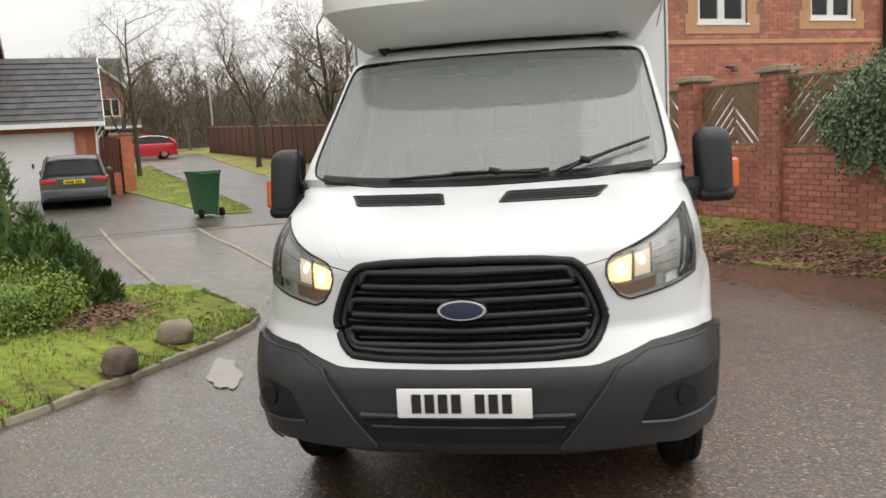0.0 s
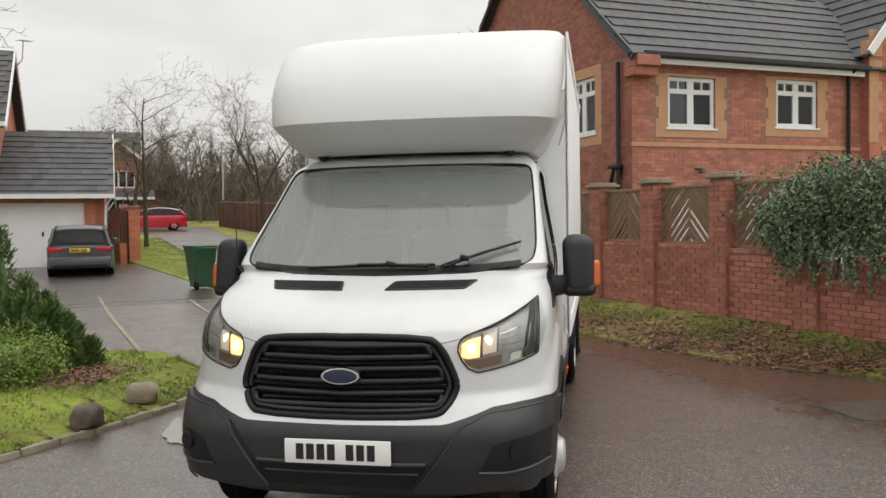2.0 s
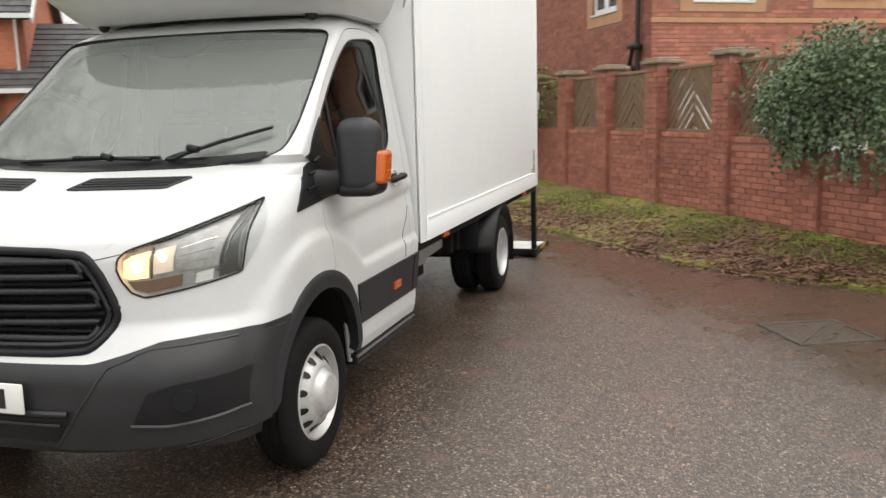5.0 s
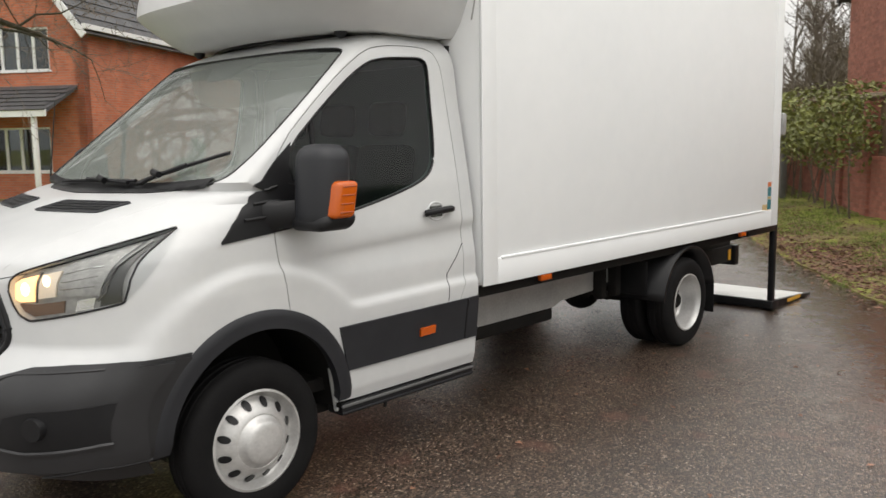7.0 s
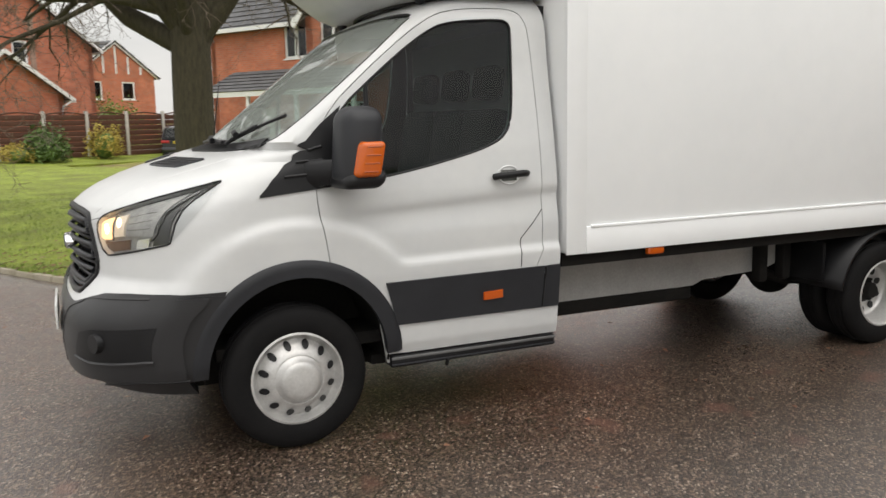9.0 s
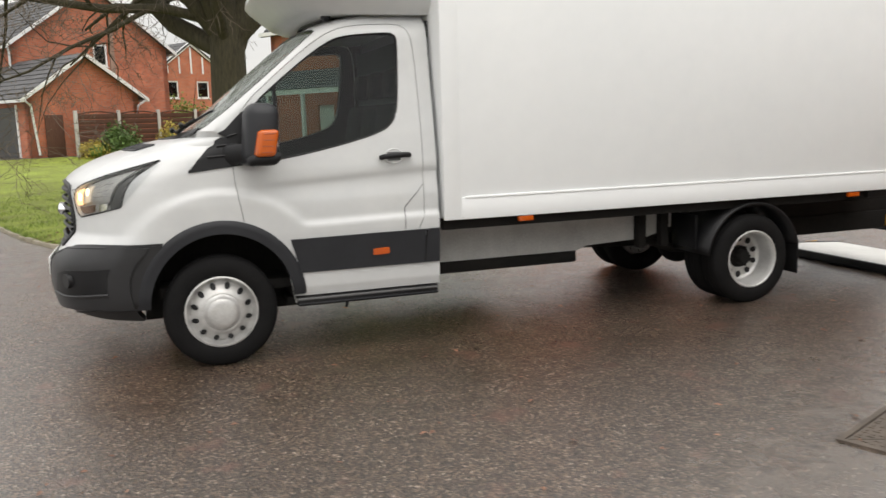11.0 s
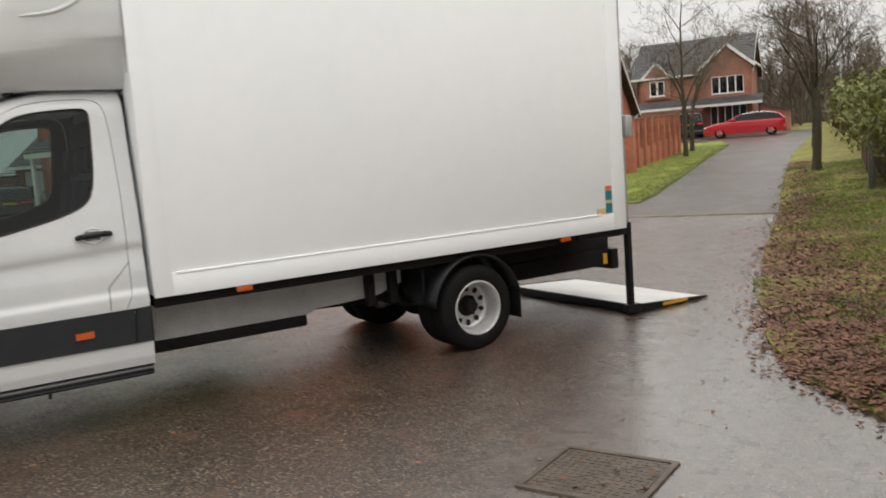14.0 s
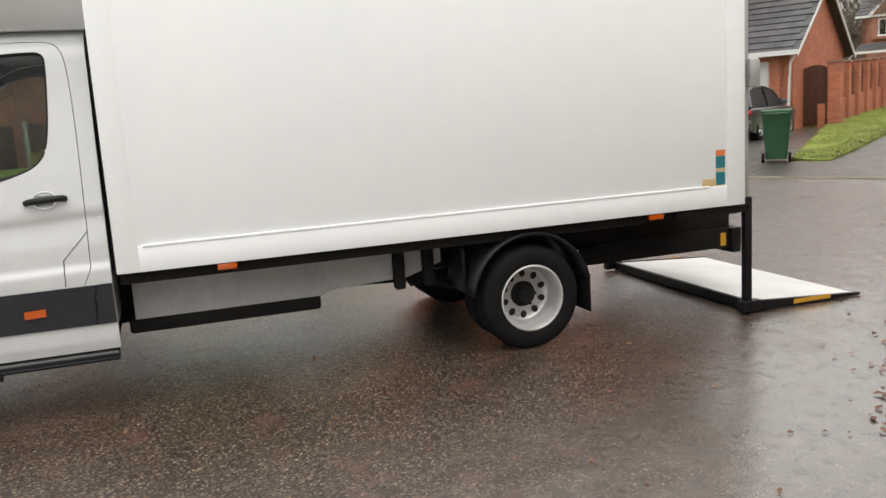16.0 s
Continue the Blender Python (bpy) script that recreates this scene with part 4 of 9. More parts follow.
def up_and_over(parent, m, a, b, h, material=None):
    d = bmesh.new()
    add_box(d, (a, 0.10, 0.02), (b, 0.14, h))
    bmesh.ops.transform(d, matrix=m, verts=d.verts)
    door = part("garage_door", d, material or M["upvc"], parent, "white ribbed up-and-over garage door")
    n = 14
    for k in range(n):
        x = a + 0.05 + (b - a - 0.1) * k / n
        box("rib", (x, 0.088, 0.08), (x + (b - a - 0.1) / n - 0.012, 0.101, h - 0.08), material or M["upvc"], door, 0, "", m)
    k = bmesh.new()
    add_box(k, ((a + b) / 2 - 0.03, 0.05, h * 0.50), ((a + b) / 2 + 0.03, 0.09, h * 0.50 + 0.14), 0.01)
    bmesh.ops.transform(k, matrix=m, verts=k.verts)
    part("handle", k, M["gloss_black"], door)


def build_garage():
    g = thing("garage", "brick garage with a white door and dark grey tiled roof", "garage")
    z0 = rise(24) - 0.05
    front, m = gable_block(g, 24.2, 30.2, 1.95, 5.9, z0, 2.42, 4.55, False, M["brick_orange"], 0.3, "red brick garage front", [(0.9, 3.35, 0, 2.1)], 0.33, 0.33)
    up_and_over(g, m, 0.9, 3.35, 2.1)
    tube("downpipe", [W(23.95, 1.70, z0 + 2.3), W(24.1, 1.9, z0 + 2.0), W(24.12, 1.98, z0 + 0.1)], 0.04, M["upvc"], g, False, 8, "white downpipe")
    tube("downpipe", [W(30.4, 1.70, z0 + 2.3), W(30.2, 1.9, z0 + 2.0), W(30.2, 1.88, z0 + 0.6)], 0.04, M["upvc"], g, False, 8, "white downpipe")
    h = thing("brick_house", "red brick house with a white gable, joined to a garage", "house")
    win = (4.9, 6.2, 3.15, 4.35)
    front, m = gable_block(h, 24.9, 31.1, 5.08, 13.0, z0, 4.72, 7.45, False, M["brick_orange"], 0.3, "red brick house front", [win, (5.0, 6.4, 0.9, 2.2)], 0.33, 0.33)
    window(front, m, *win, 2, 0.0)
    window(front, m, 5.0, 6.4, 0.9, 2.2, 3, 0.0)
    bar_between("barge_board", W(31.4, 4.76, z0 + 4.45), W(28.0, 4.76, z0 + 7.5), 0.04, 0.22, M["upvc"], h, "white barge board")
    bar_between("barge_board", W(24.6, 4.76, z0 + 4.45), W(28.0, 4.76, z0 + 7.5), 0.04, 0.22, M["upvc"], h, "white barge board")
    tube("downpipe", [W(24.62, 5.25, z0 + 4.5), W(24.82, 5.3, z0 + 4.25), W(24.82, 5.3, z0 + 2.6)], 0.04, M["upvc"], h, False, 8, "white downpipe")
    aerial = thing("roof_aerial", "thin grey television aerial on a house gable", "aerial")
    tube("mast", [W(28.0, 4.74, z0 + 7.0), W(28.0, 4.55, z0 + 7.25), W(28.0, 4.5, z0 + 7.9)], 0.02, M["alu"], aerial)
    tube("boom", [W(27.7, 4.62, z0 + 7.86), W(28.3, 4.25, z0 + 7.95)], 0.015, M["alu"], aerial)
    for k in range(6):
        c = W(27.72 + 0.1 * k, 4.61 - 0.06 * k, z0 + 7.87 + 0.015 * k)
        tube("element", [c - W(0.08, 0.13, 0), c + W(0.08, 0.13, 0)], 0.008, M["alu"], aerial, False, 5)


def gate_and_garden_wall():
    t = thing("garden_gate", "brown boarded side gate with an arched top", "gate")
    z0 = rise(25.6)
    for k in range(7):
        v = 1.22 + 0.105 * k
        hgt = 1.72 + 0.10 * math.sin(math.pi * (k + 0.5) / 7)
        box("board", (25.55, v, z0 + 0.05), (25.60, v + 0.100, z0 + hgt), M["fence_brown"], t, 0.006, "", Matrix.Rotation(GRID, 4, "Z"))
    w = thing("wall_garden", "brick pier wall with brown fence panels beside the lawn", "wall", None, "", "structure")
    R = Matrix.Rotation(GRID, 4, "Z")

    def pier(u, v, hgt, s=0.34):
        z = rise(u)
        ob, _ = uv_wall("pier", [(0, 0), (s, 0), (s, hgt), (0, hgt)], W(u, v + s, z - 0.1), uvd(0, -1), s, M["brick_orange"], w, (), "red brick pier")
        box("cap", (u - 0.03, v - 0.03, z + hgt - 0.1), (u + s + 0.03, v + s + 0.03, z + hgt - 0.03), M["mortar"], w, 0.01, "", R)

    pier(25.45, 0.86, 1.95, 0.36)
    for k in range(9):
        u = 26.6 + 1.25 * k
        pier(u, 1.20, 1.9, 0.3)
    low, _ = uv_wall("low_wall", [(0, 0), (11.2, 0), (11.2, 1.35), (0, 0.75)], W(25.5, 1.30, rise(25.5) - 0.1), uvd(1, 0), 0.22, M["brick_orange"], w, (), "low red brick wall")
    for k in range(8):
        u = 26.9 + 1.25 * k
        z = rise(u)
        for j in range(5):
            box("panel_board", (u + 0.02, 1.36, z + 0.72 + 0.2 * j), (u + 0.93, 1.40, z + 0.90 + 0.2 * j), M["fence_brown"], w, 0.004, "", R)


# ---- houses farther off ----
def far_house_lane():
    h = thing("brick_house", "distant red brick house with a gabled wing at the lane's end", "house")
    z0 = rise(59) - 0.1
    gable_block(h, 59.6, 67, 0.25, 8.1, z0, 4.6, 7.3, False, M["brick_far"], 0.35, "red brick front", [(0.9, 2.1, 3.0, 4.2)], 0.6, 0.4)
    g = new("gabled_wing")
    g.parent = h
    win = (0.52, 2.68, 2.95, 4.15)
    front, m = gable_block(g, 58.6, 62, -0.05, 3.15, z0, 4.95, 6.3, True, M["brick_far"], 0.3, "red brick gable", [win, (0.4, 2.85, 0.6, 2.1)], 0.6, 0.4)
    window(front, m, *win, 4, 0.0)
    window(front, m, 0.4, 2.85, 0.6, 2.1, 5, 0.0, 0.07, False, True)
    up = W(1.5, 0, 0.5)
    tiled_slope("porch_roof", h, W(57.2, -0.8, z0 + 2.25), W(0, 1), up, 8.8, up.length, M["tile"], 0.6, 0.3)
    bar_between("porch_fascia", W(57.2, -0.8, z0 + 2.15), W(57.2, 8.0, z0 + 2.15), 0.06, 0.18, M["upvc"], h, "white fascia")
    _, m2 = uv_wall("dormer", [(0, 3.0), (1.9, 3.0), (1.9, 4.6), (0.95, 5.5), (0, 4.6)], W(59.3, 7.5, z0), uvd(0, -1), 0.4, M["brick_far"], h, [(0.4, 1.5, 3.2, 4.3)], "brick dormer")
    window(h, m2, 0.4, 1.5, 3.2, 4.3, 2, 0.0)
    bar_between("barge_board", W(59.1, 7.6, z0 + 4.5), W(59.1, 6.55, z0 + 5.6), 0.06, 0.16, M["upvc"], h)
    bar_between("barge_board", W(59.1, 5.5, z0 + 4.5), W(59.1, 6.55, z0 + 5.6), 0.06, 0.16, M["upvc"], h)
    s = thing("shed", "small brick lean-to beside a house", "shed")
    z = rise(59)
    uv_wall("shed_wall", [(0, 0), (1.9, 0), (1.9, 1.35), (0, 1.9)], W(59, -0.5, z), uvd(0, -1), 2.0, M["brick_far"], s)
    bar_between("shed_roof", W(60, -0.4, z + 1.97), W(60, -2.6, z + 1.36), 2.3, 0.08, M["tile"], s)


def street_house():
    h = thing("brick_house", "red brick house with a white bay window and porch roof", "house")
    z0, u0 = 0.12, 18.0
    win = (0.65, 2.75, 3.72, 4.95)
    front, m = gable_block(h, u0, 26, 12.4, 16.2, z0, 5.0, 7.4, True, M["brick_orange"], 0.3, "red brick gable", [win, (0.6, 2.6, 0.8, 2.1)], 0.4, 0.36)
    window(front, m, *win, 4, 0.0)
    window(front, m, 0.6, 2.6, 0.8, 2.1, 4, 0.0, 0.07, False, True)
    win2 = (0.6, 1.8, 3.72, 4.95)
    front2, m2 = gable_block(h, u0 + 0.9, 26, 16.2, 22.0, z0, 5.0, 7.8, False, M["brick_orange"], 0.3, "red brick front", [(3.9, 5.0, 3.72, 4.95), (2.6, 3.5, 0, 2.0)], 0.4, 0.36)
    window(front2, m2, 3.9, 5.0, 3.72, 4.95, 2, 0.0)
    box("front_door", (u0 + 0.98, 18.5, z0), (u0 + 1.04, 19.4, z0 + 2.0), M["upvc"], h, 0.01, "white front door", Matrix.Rotation(GRID, 4, "Z"))
    up = W(1.5, 0, 0.75)
    tiled_slope("porch_roof", h, W(u0 - 1.5, 12.6, z0 + 2.55), W(0, 1), up, 7.2, up.length, M["tile"], 0.33, 0.3)
    bar_between("porch_fascia", W(u0 - 1.5, 12.6, z0 + 2.45), W(u0 - 1.5, 19.8, z0 + 2.45), 0.05, 0.2, M["upvc"], h, "white fascia")
    for v in (13.0, 15.4, 17.6, 19.5):
        box("porch_post", (u0 - 1.45, v, z0), (u0 - 1.33, v + 0.12, z0 + 2.4), M["upvc"], h, 0.01, "white porch post", Matrix.Rotation(GRID, 4, "Z"))
    g = thing("garage", "double garage with white doors and tiled roof", "garage")
    front, m = gable_block(g, 22.6, 28, 22.6, 28.4, z0, 2.35, 4.4, False, M["brick_orange"], 0.3, "brick garage front", [(0.5, 2.7, 0, 2.05), (3.1, 5.3, 0, 2.05)], 0.4, 0.36)
    up_and_over(g, m, 0.5, 2.7, 2.05)
    up_and_over(g, m, 3.1, 5.3, 2.05)


def far_house_street():
    z0 = 0.37
    bank = strip_sheet("lawn", span(4, 34, 30), lambda u: 25.6, lambda u: 28.6, lambda u, v, f: (0.36 - rise(u)) * f + (0.15 - rise(u)) * (1 - f) + 0.015 * bumpy(u, v, 1.0), M["grass"], 6, 0.3)
    tagged(bank, "green lawn bank before the far houses", "lawn", "", "structure")
    yard = strip_sheet("driveway", span(4, 34, 30), lambda u: 28.55, lambda u: 52, lambda u, v, f: 0.365 - rise(u), M["asphalt_new"], 6, 0.3)
    tagged(yard, "dark tarmac yard before the far garage", "driveway", "", "structure")
    g = thing("garage", "brick garage with a white-edged gable and dark doors", "garage")
    # gable faces the street end, along -v
    def gable_v(parent, u0, u1, v0, v1, eave, apex, over, holes=(), mat=None):
        L, D = u1 - u0, v1 - v0
        mat = mat or M["brick_orange"]
        fo = [(0, -0.5), (L, -0.5), (L, eave), (L / 2, apex), (0, eave)]
        front, m = uv_wall("gable_wall", fo, W(u0, v0, z0), uvd(1, 0), 0.28, mat, parent, holes, "plain red brick gable wall")
        side, ms = uv_wall("side_wall", [(0, 0), (D, 0), (D, eave), (0, eave)], W(u0, v1, z0), uvd(0, -1), 0.28, mat, parent, (), "brick side wall")
        uv_wall("side_wall", [(0, 0), (D, 0), (D, eave), (0, eave)], W(u1, v0, z0), uvd(0, 1), 0.28, mat, parent)
        for uu, sg in ((u0 - over, 1), (u1 + over, -1)):
            run = L / 2 + over
            k = (apex - eave) / (L / 2)
            upv = W(sg * run, 0, k * run)
            tiled_slope("roof_slope", parent, W(uu, v0 - over, z0 + eave - k * over + 0.1), W(0, 1), upv, D + 2 * over, upv.length, M["tile"], 0.4, 0.36)
            bar_between("barge_board", W(uu, v0 - over, z0 + eave - k * over), W((u0 + u1) / 2, v0 - over, z0 + apex + 0.02), 0.05, 0.15, M["upvc"], parent, "white barge board")
            bar_between("gutter", W(uu, v0 - over, z0 + eave - k * over - 0.02), W(uu, v1, z0 + eave - k * over - 0.02), 0.12, 0.12, M["upvc"], parent, "white gutter")
        return front, m, side, ms

    front, m, side, ms = gable_v(g, 12.05, 16.95, 28.9, 38.5, 2.5, 4.15, 0.3)
    for a, b in ((0.8, 2.9), (3.4, 5.5), (6.2, 8.6)):
        d = bmesh.new()
        add_box(d, (a, -0.03, 0), (b, 0.03, 2.05), 0.01)
        bmesh.ops.transform(d, matrix=ms, verts=d.verts)
        part("garage_door", d, M["gloss_black"], side, "black garage door")
        for x in (a - 0.12, b):
            f = bmesh.new()
            add_box(f, (x, -0.05, 0), (x + 0.12, 0.02, 2.15))
            bmesh.ops.transform(f, matrix=ms, verts=f.verts)
            part("door_post", f, M["upvc"], side)
    tube("downpipe", [W(11.75, 28.6, z0 + 2.35), W(12.15, 28.8, z0 + 2.1), W(12.35, 28.84, z0 + 0.1)], 0.05, M["upvc"], g, False, 8, "white downpipe")
    tube("downpipe", [W(17.25, 28.6, z0 + 2.35), W(16.85, 28.8, z0 + 2.05), W(16.65, 28.84, z0 + 1.2)], 0.05, M["upvc"], g, False, 8, "white downpipe")
    h = thing("brick_house", "tall plain red brick gable house across the lawn", "house")
    win = (4.0, 4.75, 4.15, 5.25)
    front, m, side, ms = gable_v(h, 14.2, 22.3, 34.7, 46, 5.15, 8.0, 0.35, [win])
    window(front, m, *win, 1, 0.0)
    pil = bmesh.new()
    add_box(pil, (4.85, -0.08, 0), (5.1, 0.05, 6.6), 0.01)
    bmesh.ops.transform(pil, matrix=m, verts=pil.verts)
    part("flue", pil, M["brick"], front, "brick flue")
    tube("downpipe", [W(14.0, 34.5, z0 + 5.0), W(14.1, 34.6, z0 + 4.6), W(14.1, 34.62, z0 + 3.0)], 0.05, M["upvc"], h, False, 8, "white downpipe")
    h2 = thing("brick_house", "red brick house front with a small white window", "house")
    z = z0
    f2, mm = uv_wall("front_wall", [(0, 0), (14, 0), (14, 5.0), (0, 5.0)], W(15.6, 52, z0), uvd(0, -1), 0.3, M["brick_orange"], h2, [(7.5, 8.7, 3.5, 4.7), (3.0, 4.2, 3.5, 4.7)], "red brick front wall")
    window(h2, mm, 7.5, 8.7, 3.5, 4.7, 2, 0.0)
    window(h2, mm, 3.0, 4.2, 3.5, 4.7, 2, 0.0)
    upv = W(4.0, 0, 2.9)
    tiled_slope("roof_slope", h2, W(15.2, 38, z0 + 5.0), W(0, 1), upv, 14, upv.length, M["tile"], 0.4, 0.36)
    far = thing("brick_house", "distant brick house with a half-timbered gable", "house")
    f3, m3 = uv_wall("gable_wall", [(0, 0), (6, 0), (6, 4.6), (3, 6.6), (0, 4.6)], W(28.5, 46, z0), uvd(1, 0), 6, M["brick_orange"], far, [(0.9, 1.9, 3.0, 4.2), (3.4, 4.4, 3.0, 4.2)], "red brick gable wall")
    window(far, m3, 0.9, 1.9, 3.0, 4.2, 1, 0.0)
    window(far, m3, 3.4, 4.4, 3.0, 4.2, 1, 0.0)
    bar_between("barge_board", W(28.2, 45.9, z0 + 4.5), W(31.5, 45.9, z0 + 6.8), 0.08, 0.25, M["upvc"], far, "white barge board")
    bar_between("barge_board", W(34.8, 45.9, z0 + 4.5), W(31.5, 45.9, z0 + 6.8), 0.08, 0.25, M["upvc"], far, "white barge board")
    for k in range(5):
        x = 29.6 + 0.95 * k
        bar_between("timber", W(x, 45.95, z0 + 4.7), W(x, 45.95, z0 + 6.5 - abs(x - 31.5) * 0.68), 0.06, 0.12, M["upvc"], far)
    for sg, uu in ((1, 28.1), (-1, 34.9)):
        upv = W(sg * 3.4, 0, 2.4)
        tiled_slope("roof_slope", far, W(uu, 45.8, z0 + 4.5), W(0, 1), upv, 7, upv.length, M["tile"], 0.6, 0.4)
    # fence panels between concrete posts
    fence = thing("panel_fence", "dark brown fence panels between pale concrete posts", "fence")
    R = Matrix.Rotation(GRID, 4, "Z")
    for k in range(6):
        u = 13.55 + 1.9 * k
        box("concrete_post", (u, 28.1, z0 - 0.4), (u + 0.13, 28.23, z0 + 1.85), M["concrete"], fence, 0.01, "pale concrete fence post", R)
        if k < 5:
            for j in range(8):
                hh = 0.22
                box("fence_slat", (u + 0.13, 28.14, z0 - 0.05 + hh * j), (u + 1.9, 28.18, z0 - 0.05 + hh * (j + 1) - 0.015), M["fence_brown"], fence, 0.004, "", R)
            arch = [(u + 0.13 + 1.77 * i / 8, z0 + 1.70 + 0.10 * math.sin(math.pi * i / 8)) for i in range(9)]
            tube("arched_rail", [W(a, 28.16, b) for a, b in arch], 0.03, M["fence_brown"], fence)
    box("garden_gate", (12.65, 28.75, z0 - 0.1), (13.4, 28.82, z0 + 1.7), M["fence_brown"], fence, 0.01, "", R)


stone_house()
build_garage()
gate_and_garden_wall()
far_house_lane()
street_house()
far_house_street()


# ---- boundary wall with piers, trellis panels ----
def boundary_wall():
    w = thing("wall_boundary", "weathered red brick boundary wall with tall piers and trellis", "wall", None, "", "structure")
    R = Matrix.Rotation(GRID, 4, "Z")
    PIERS = (8.48, 6.83, 5.07, 3.38)
    pw, top = 0.36, 2.26
    far = [10.15 + 1.7 * k for k in range(9)]
    joined_v, joined_f = [], []

    def add(vf):
        i = len(joined_v)
        joined_v.extend(vf[0])
        joined_f.extend(tuple(i + c for c in q) for q in vf[1])

    pieces = []
    for u in (*PIERS, *far):
        g = 0.12 + rise(u)
        tall = top + rise(u) if u > 3.6 else 1.06
        core = box("pier_core", (u + 0.006, WALL_V - 0.30, g - 0.3), (u + pw - 0.006, WALL_V + 0.054, tall), M["mortar"], w, 0, "", R)
        seedv = int(u * 10)
        add(lay_bricks(W(u + pw, WALL_V + 0.06), uvd(-1, 0), pw, g - 0.15, tall, (), seedv=seedv))
        add(lay_bricks(W(u, WALL_V + 0.06), uvd(0, -1), pw, g - 0.15, tall, (), seedv=seedv + 1))
        add(lay_bricks(W(u + pw, WALL_V - 0.30), uvd(0, 1), pw, g - 0.15, tall, (), seedv=seedv + 2))
        if u > 3.6:
            cap = bmesh.new()
            add_box(cap, (u - 0.05, WALL_V - 0.36, tall), (u + pw + 0.05, WALL_V + 0.115, tall + 0.05), 0.012)
            vs = add_box(cap, (u - 0.01, WALL_V - 0.32, tall + 0.045), (u + pw + 0.01, WALL_V + 0.075, tall + 0.085), 0.03)
            bmesh.ops.transform(cap, matrix=R, verts=cap.verts)
            part("pier_cap", cap, M["stone"], w, "worn stone pier cap", 40)
        else:
            box("coping", (u - 0.02, WALL_V - 0.32, tall), (u + pw + 0.02, WALL_V + 0.08, tall + 0.03), M["mortar"], w, 0.01, "", R)
    spans = [(8.48 + pw, 10.15, 1.2), (6.83 + pw, 8.48, 1.2), (5.07 + pw, 6.83, 1.2), (3.38 + pw, 5.07, 1.16), (0.2, 3.38, 1.02)] + [(a + pw, b, 1.2) for a, b in zip(far, far[1:])]
    for n, (a, b, t) in enumerate(spans):
        g = 0.10 + rise(a)
        t += rise(a)
        box("wall_core", (a, WALL_V - 0.215, g - 0.3), (b, WALL_V - 0.006, t), M["mortar"], w, 0, "", R)
        vf = lay_bricks(W(b, WALL_V), uvd(-1, 0), b - a, g - 0.1, t - 0.0, (), seedv=50 + n)
        if n in (2, 3, 4):
            pieces.append(vf)
        else:
            add(vf)
        cop = bmesh.new()
        x = a
        while x < b - 0.05:
            e = min(x + 0.113, b)
            add_box(cop, (x + 0.003, WALL_V - 0.225, t), (e - 0.004, WALL_V + 0.012, t + 0.065), 0.004, None, 1)
            x += 0.113
        bmesh.ops.transform(cop, matrix=R, verts=cop.verts)
        part("coping_bricks", cop, M["brick_piece"], w, "brick-on-edge coping", None, "stuff")
        if n != 4:
            trellis(w, a, b, t + 0.065, top + rise(a) - 0.06, R, {2: 0.75, 3: 0.35}.get(n, 0.2))
    mesh_ob("bricks", joined_v, joined_f, M["brick_piece"], w, "", None, "stuff")
    return w, pieces


def trellis(w, a, b, z0, z1, R, open_share):
    """A chevron panel of slanting slats in a frame, with gaps between some of them."""
    v0, v1 = WALL_V - 0.128, WALL_V - 0.104
    panel = box("trellis_rail", (a, v0 - 0.01, z1 - 0.05), (b, v1 + 0.01, z1), M["fence"], w, 0.006, "weathered chevron trellis panel", R)
    box("trellis_rail", (a, v0 - 0.01, z0), (b, v1 + 0.01, z0 + 0.045), M["fence"], panel, 0.006, "", R)
    mid = (a + b) / 2
    rnd = random.Random(int(a * 17))
    for side in (-1, 1):
        lo, hi = (a, mid) if side < 0 else (mid, b)
        half = hi - lo
        pitch = 0.150
        k = -half
        while k < z1 - z0:
            # a slat rising towards the middle at 45 degrees, trimmed to the panel
            wd = pitch - (rnd.uniform(0.045, 0.07) if rnd.random() < open_share * (1.2 if side > 0 else 0.8) else rnd.uniform(0.008, 0.022))
            pts = []
            for x, off in ((0, 0), (half, 0), (half, wd), (0, wd)):
                zz = z0 + k + (x if side < 0 else half - x) * 1.0 + off
                pts.append((lo + x, zz))
            bm = prism(pts, v0 + rnd.uniform(0, 0.005), v1 - rnd.uniform(0, 0.005), 1)
            for zc, n in ((z0 + 0.02, -1), (z1 - 0.02, 1)):
                geom = bm.verts[:] + bm.edges[:] + bm.faces[:]
                bmesh.ops.bisect_plane(bm, geom=geom, plane_co=(0, 0, zc), plane_no=(0, 0, n), clear_outer=True)
            if len(bm.faces) > 2:
                bmesh.ops.holes_fill(bm, edges=bm.edges)
                bmesh.ops.transform(bm, matrix=R, verts=bm.verts)
                part("trellis_slat", bm, M["fence"], panel)
            else:
                bm.free()
            k += pitch
    box("trellis_post", (mid - 0.02, v0 - 0.012, z0 + 0.04), (mid + 0.02, v0 + 0.008, z1 - 0.05), M["fence"], panel, 0.004, "", R)


boundary, brick_rows = boundary_wall()


def trellis_backing():
    """White boards added behind the wall, so the gaps between the slats show bright."""
    s = thing("trellis_backing", "white boards added behind the trellis for its bright gaps", "shed", Matrix.Rotation(GRID, 4, "Z"))
    for k in range(9):
        u = 4.55 + 0.26 * k
        box("board", (u, -8.05, 0.1), (u + 0.252, -8.01, 2.02), M["upvc"], s, 0.006)
    box("side", (4.55, -8.01, 0.1), (4.60, -7.62, 1.98), M["upvc"], s, 0.006)
    box("back", (4.55, -8.45, 0.1), (6.9, -8.42, 1.96), M["upvc"], s, 0.006)
    box("lid", (4.5, -8.5, 2.02), (6.95, -7.95, 2.06), M["tile"], s, 0.01, "dark lid over the added boards")


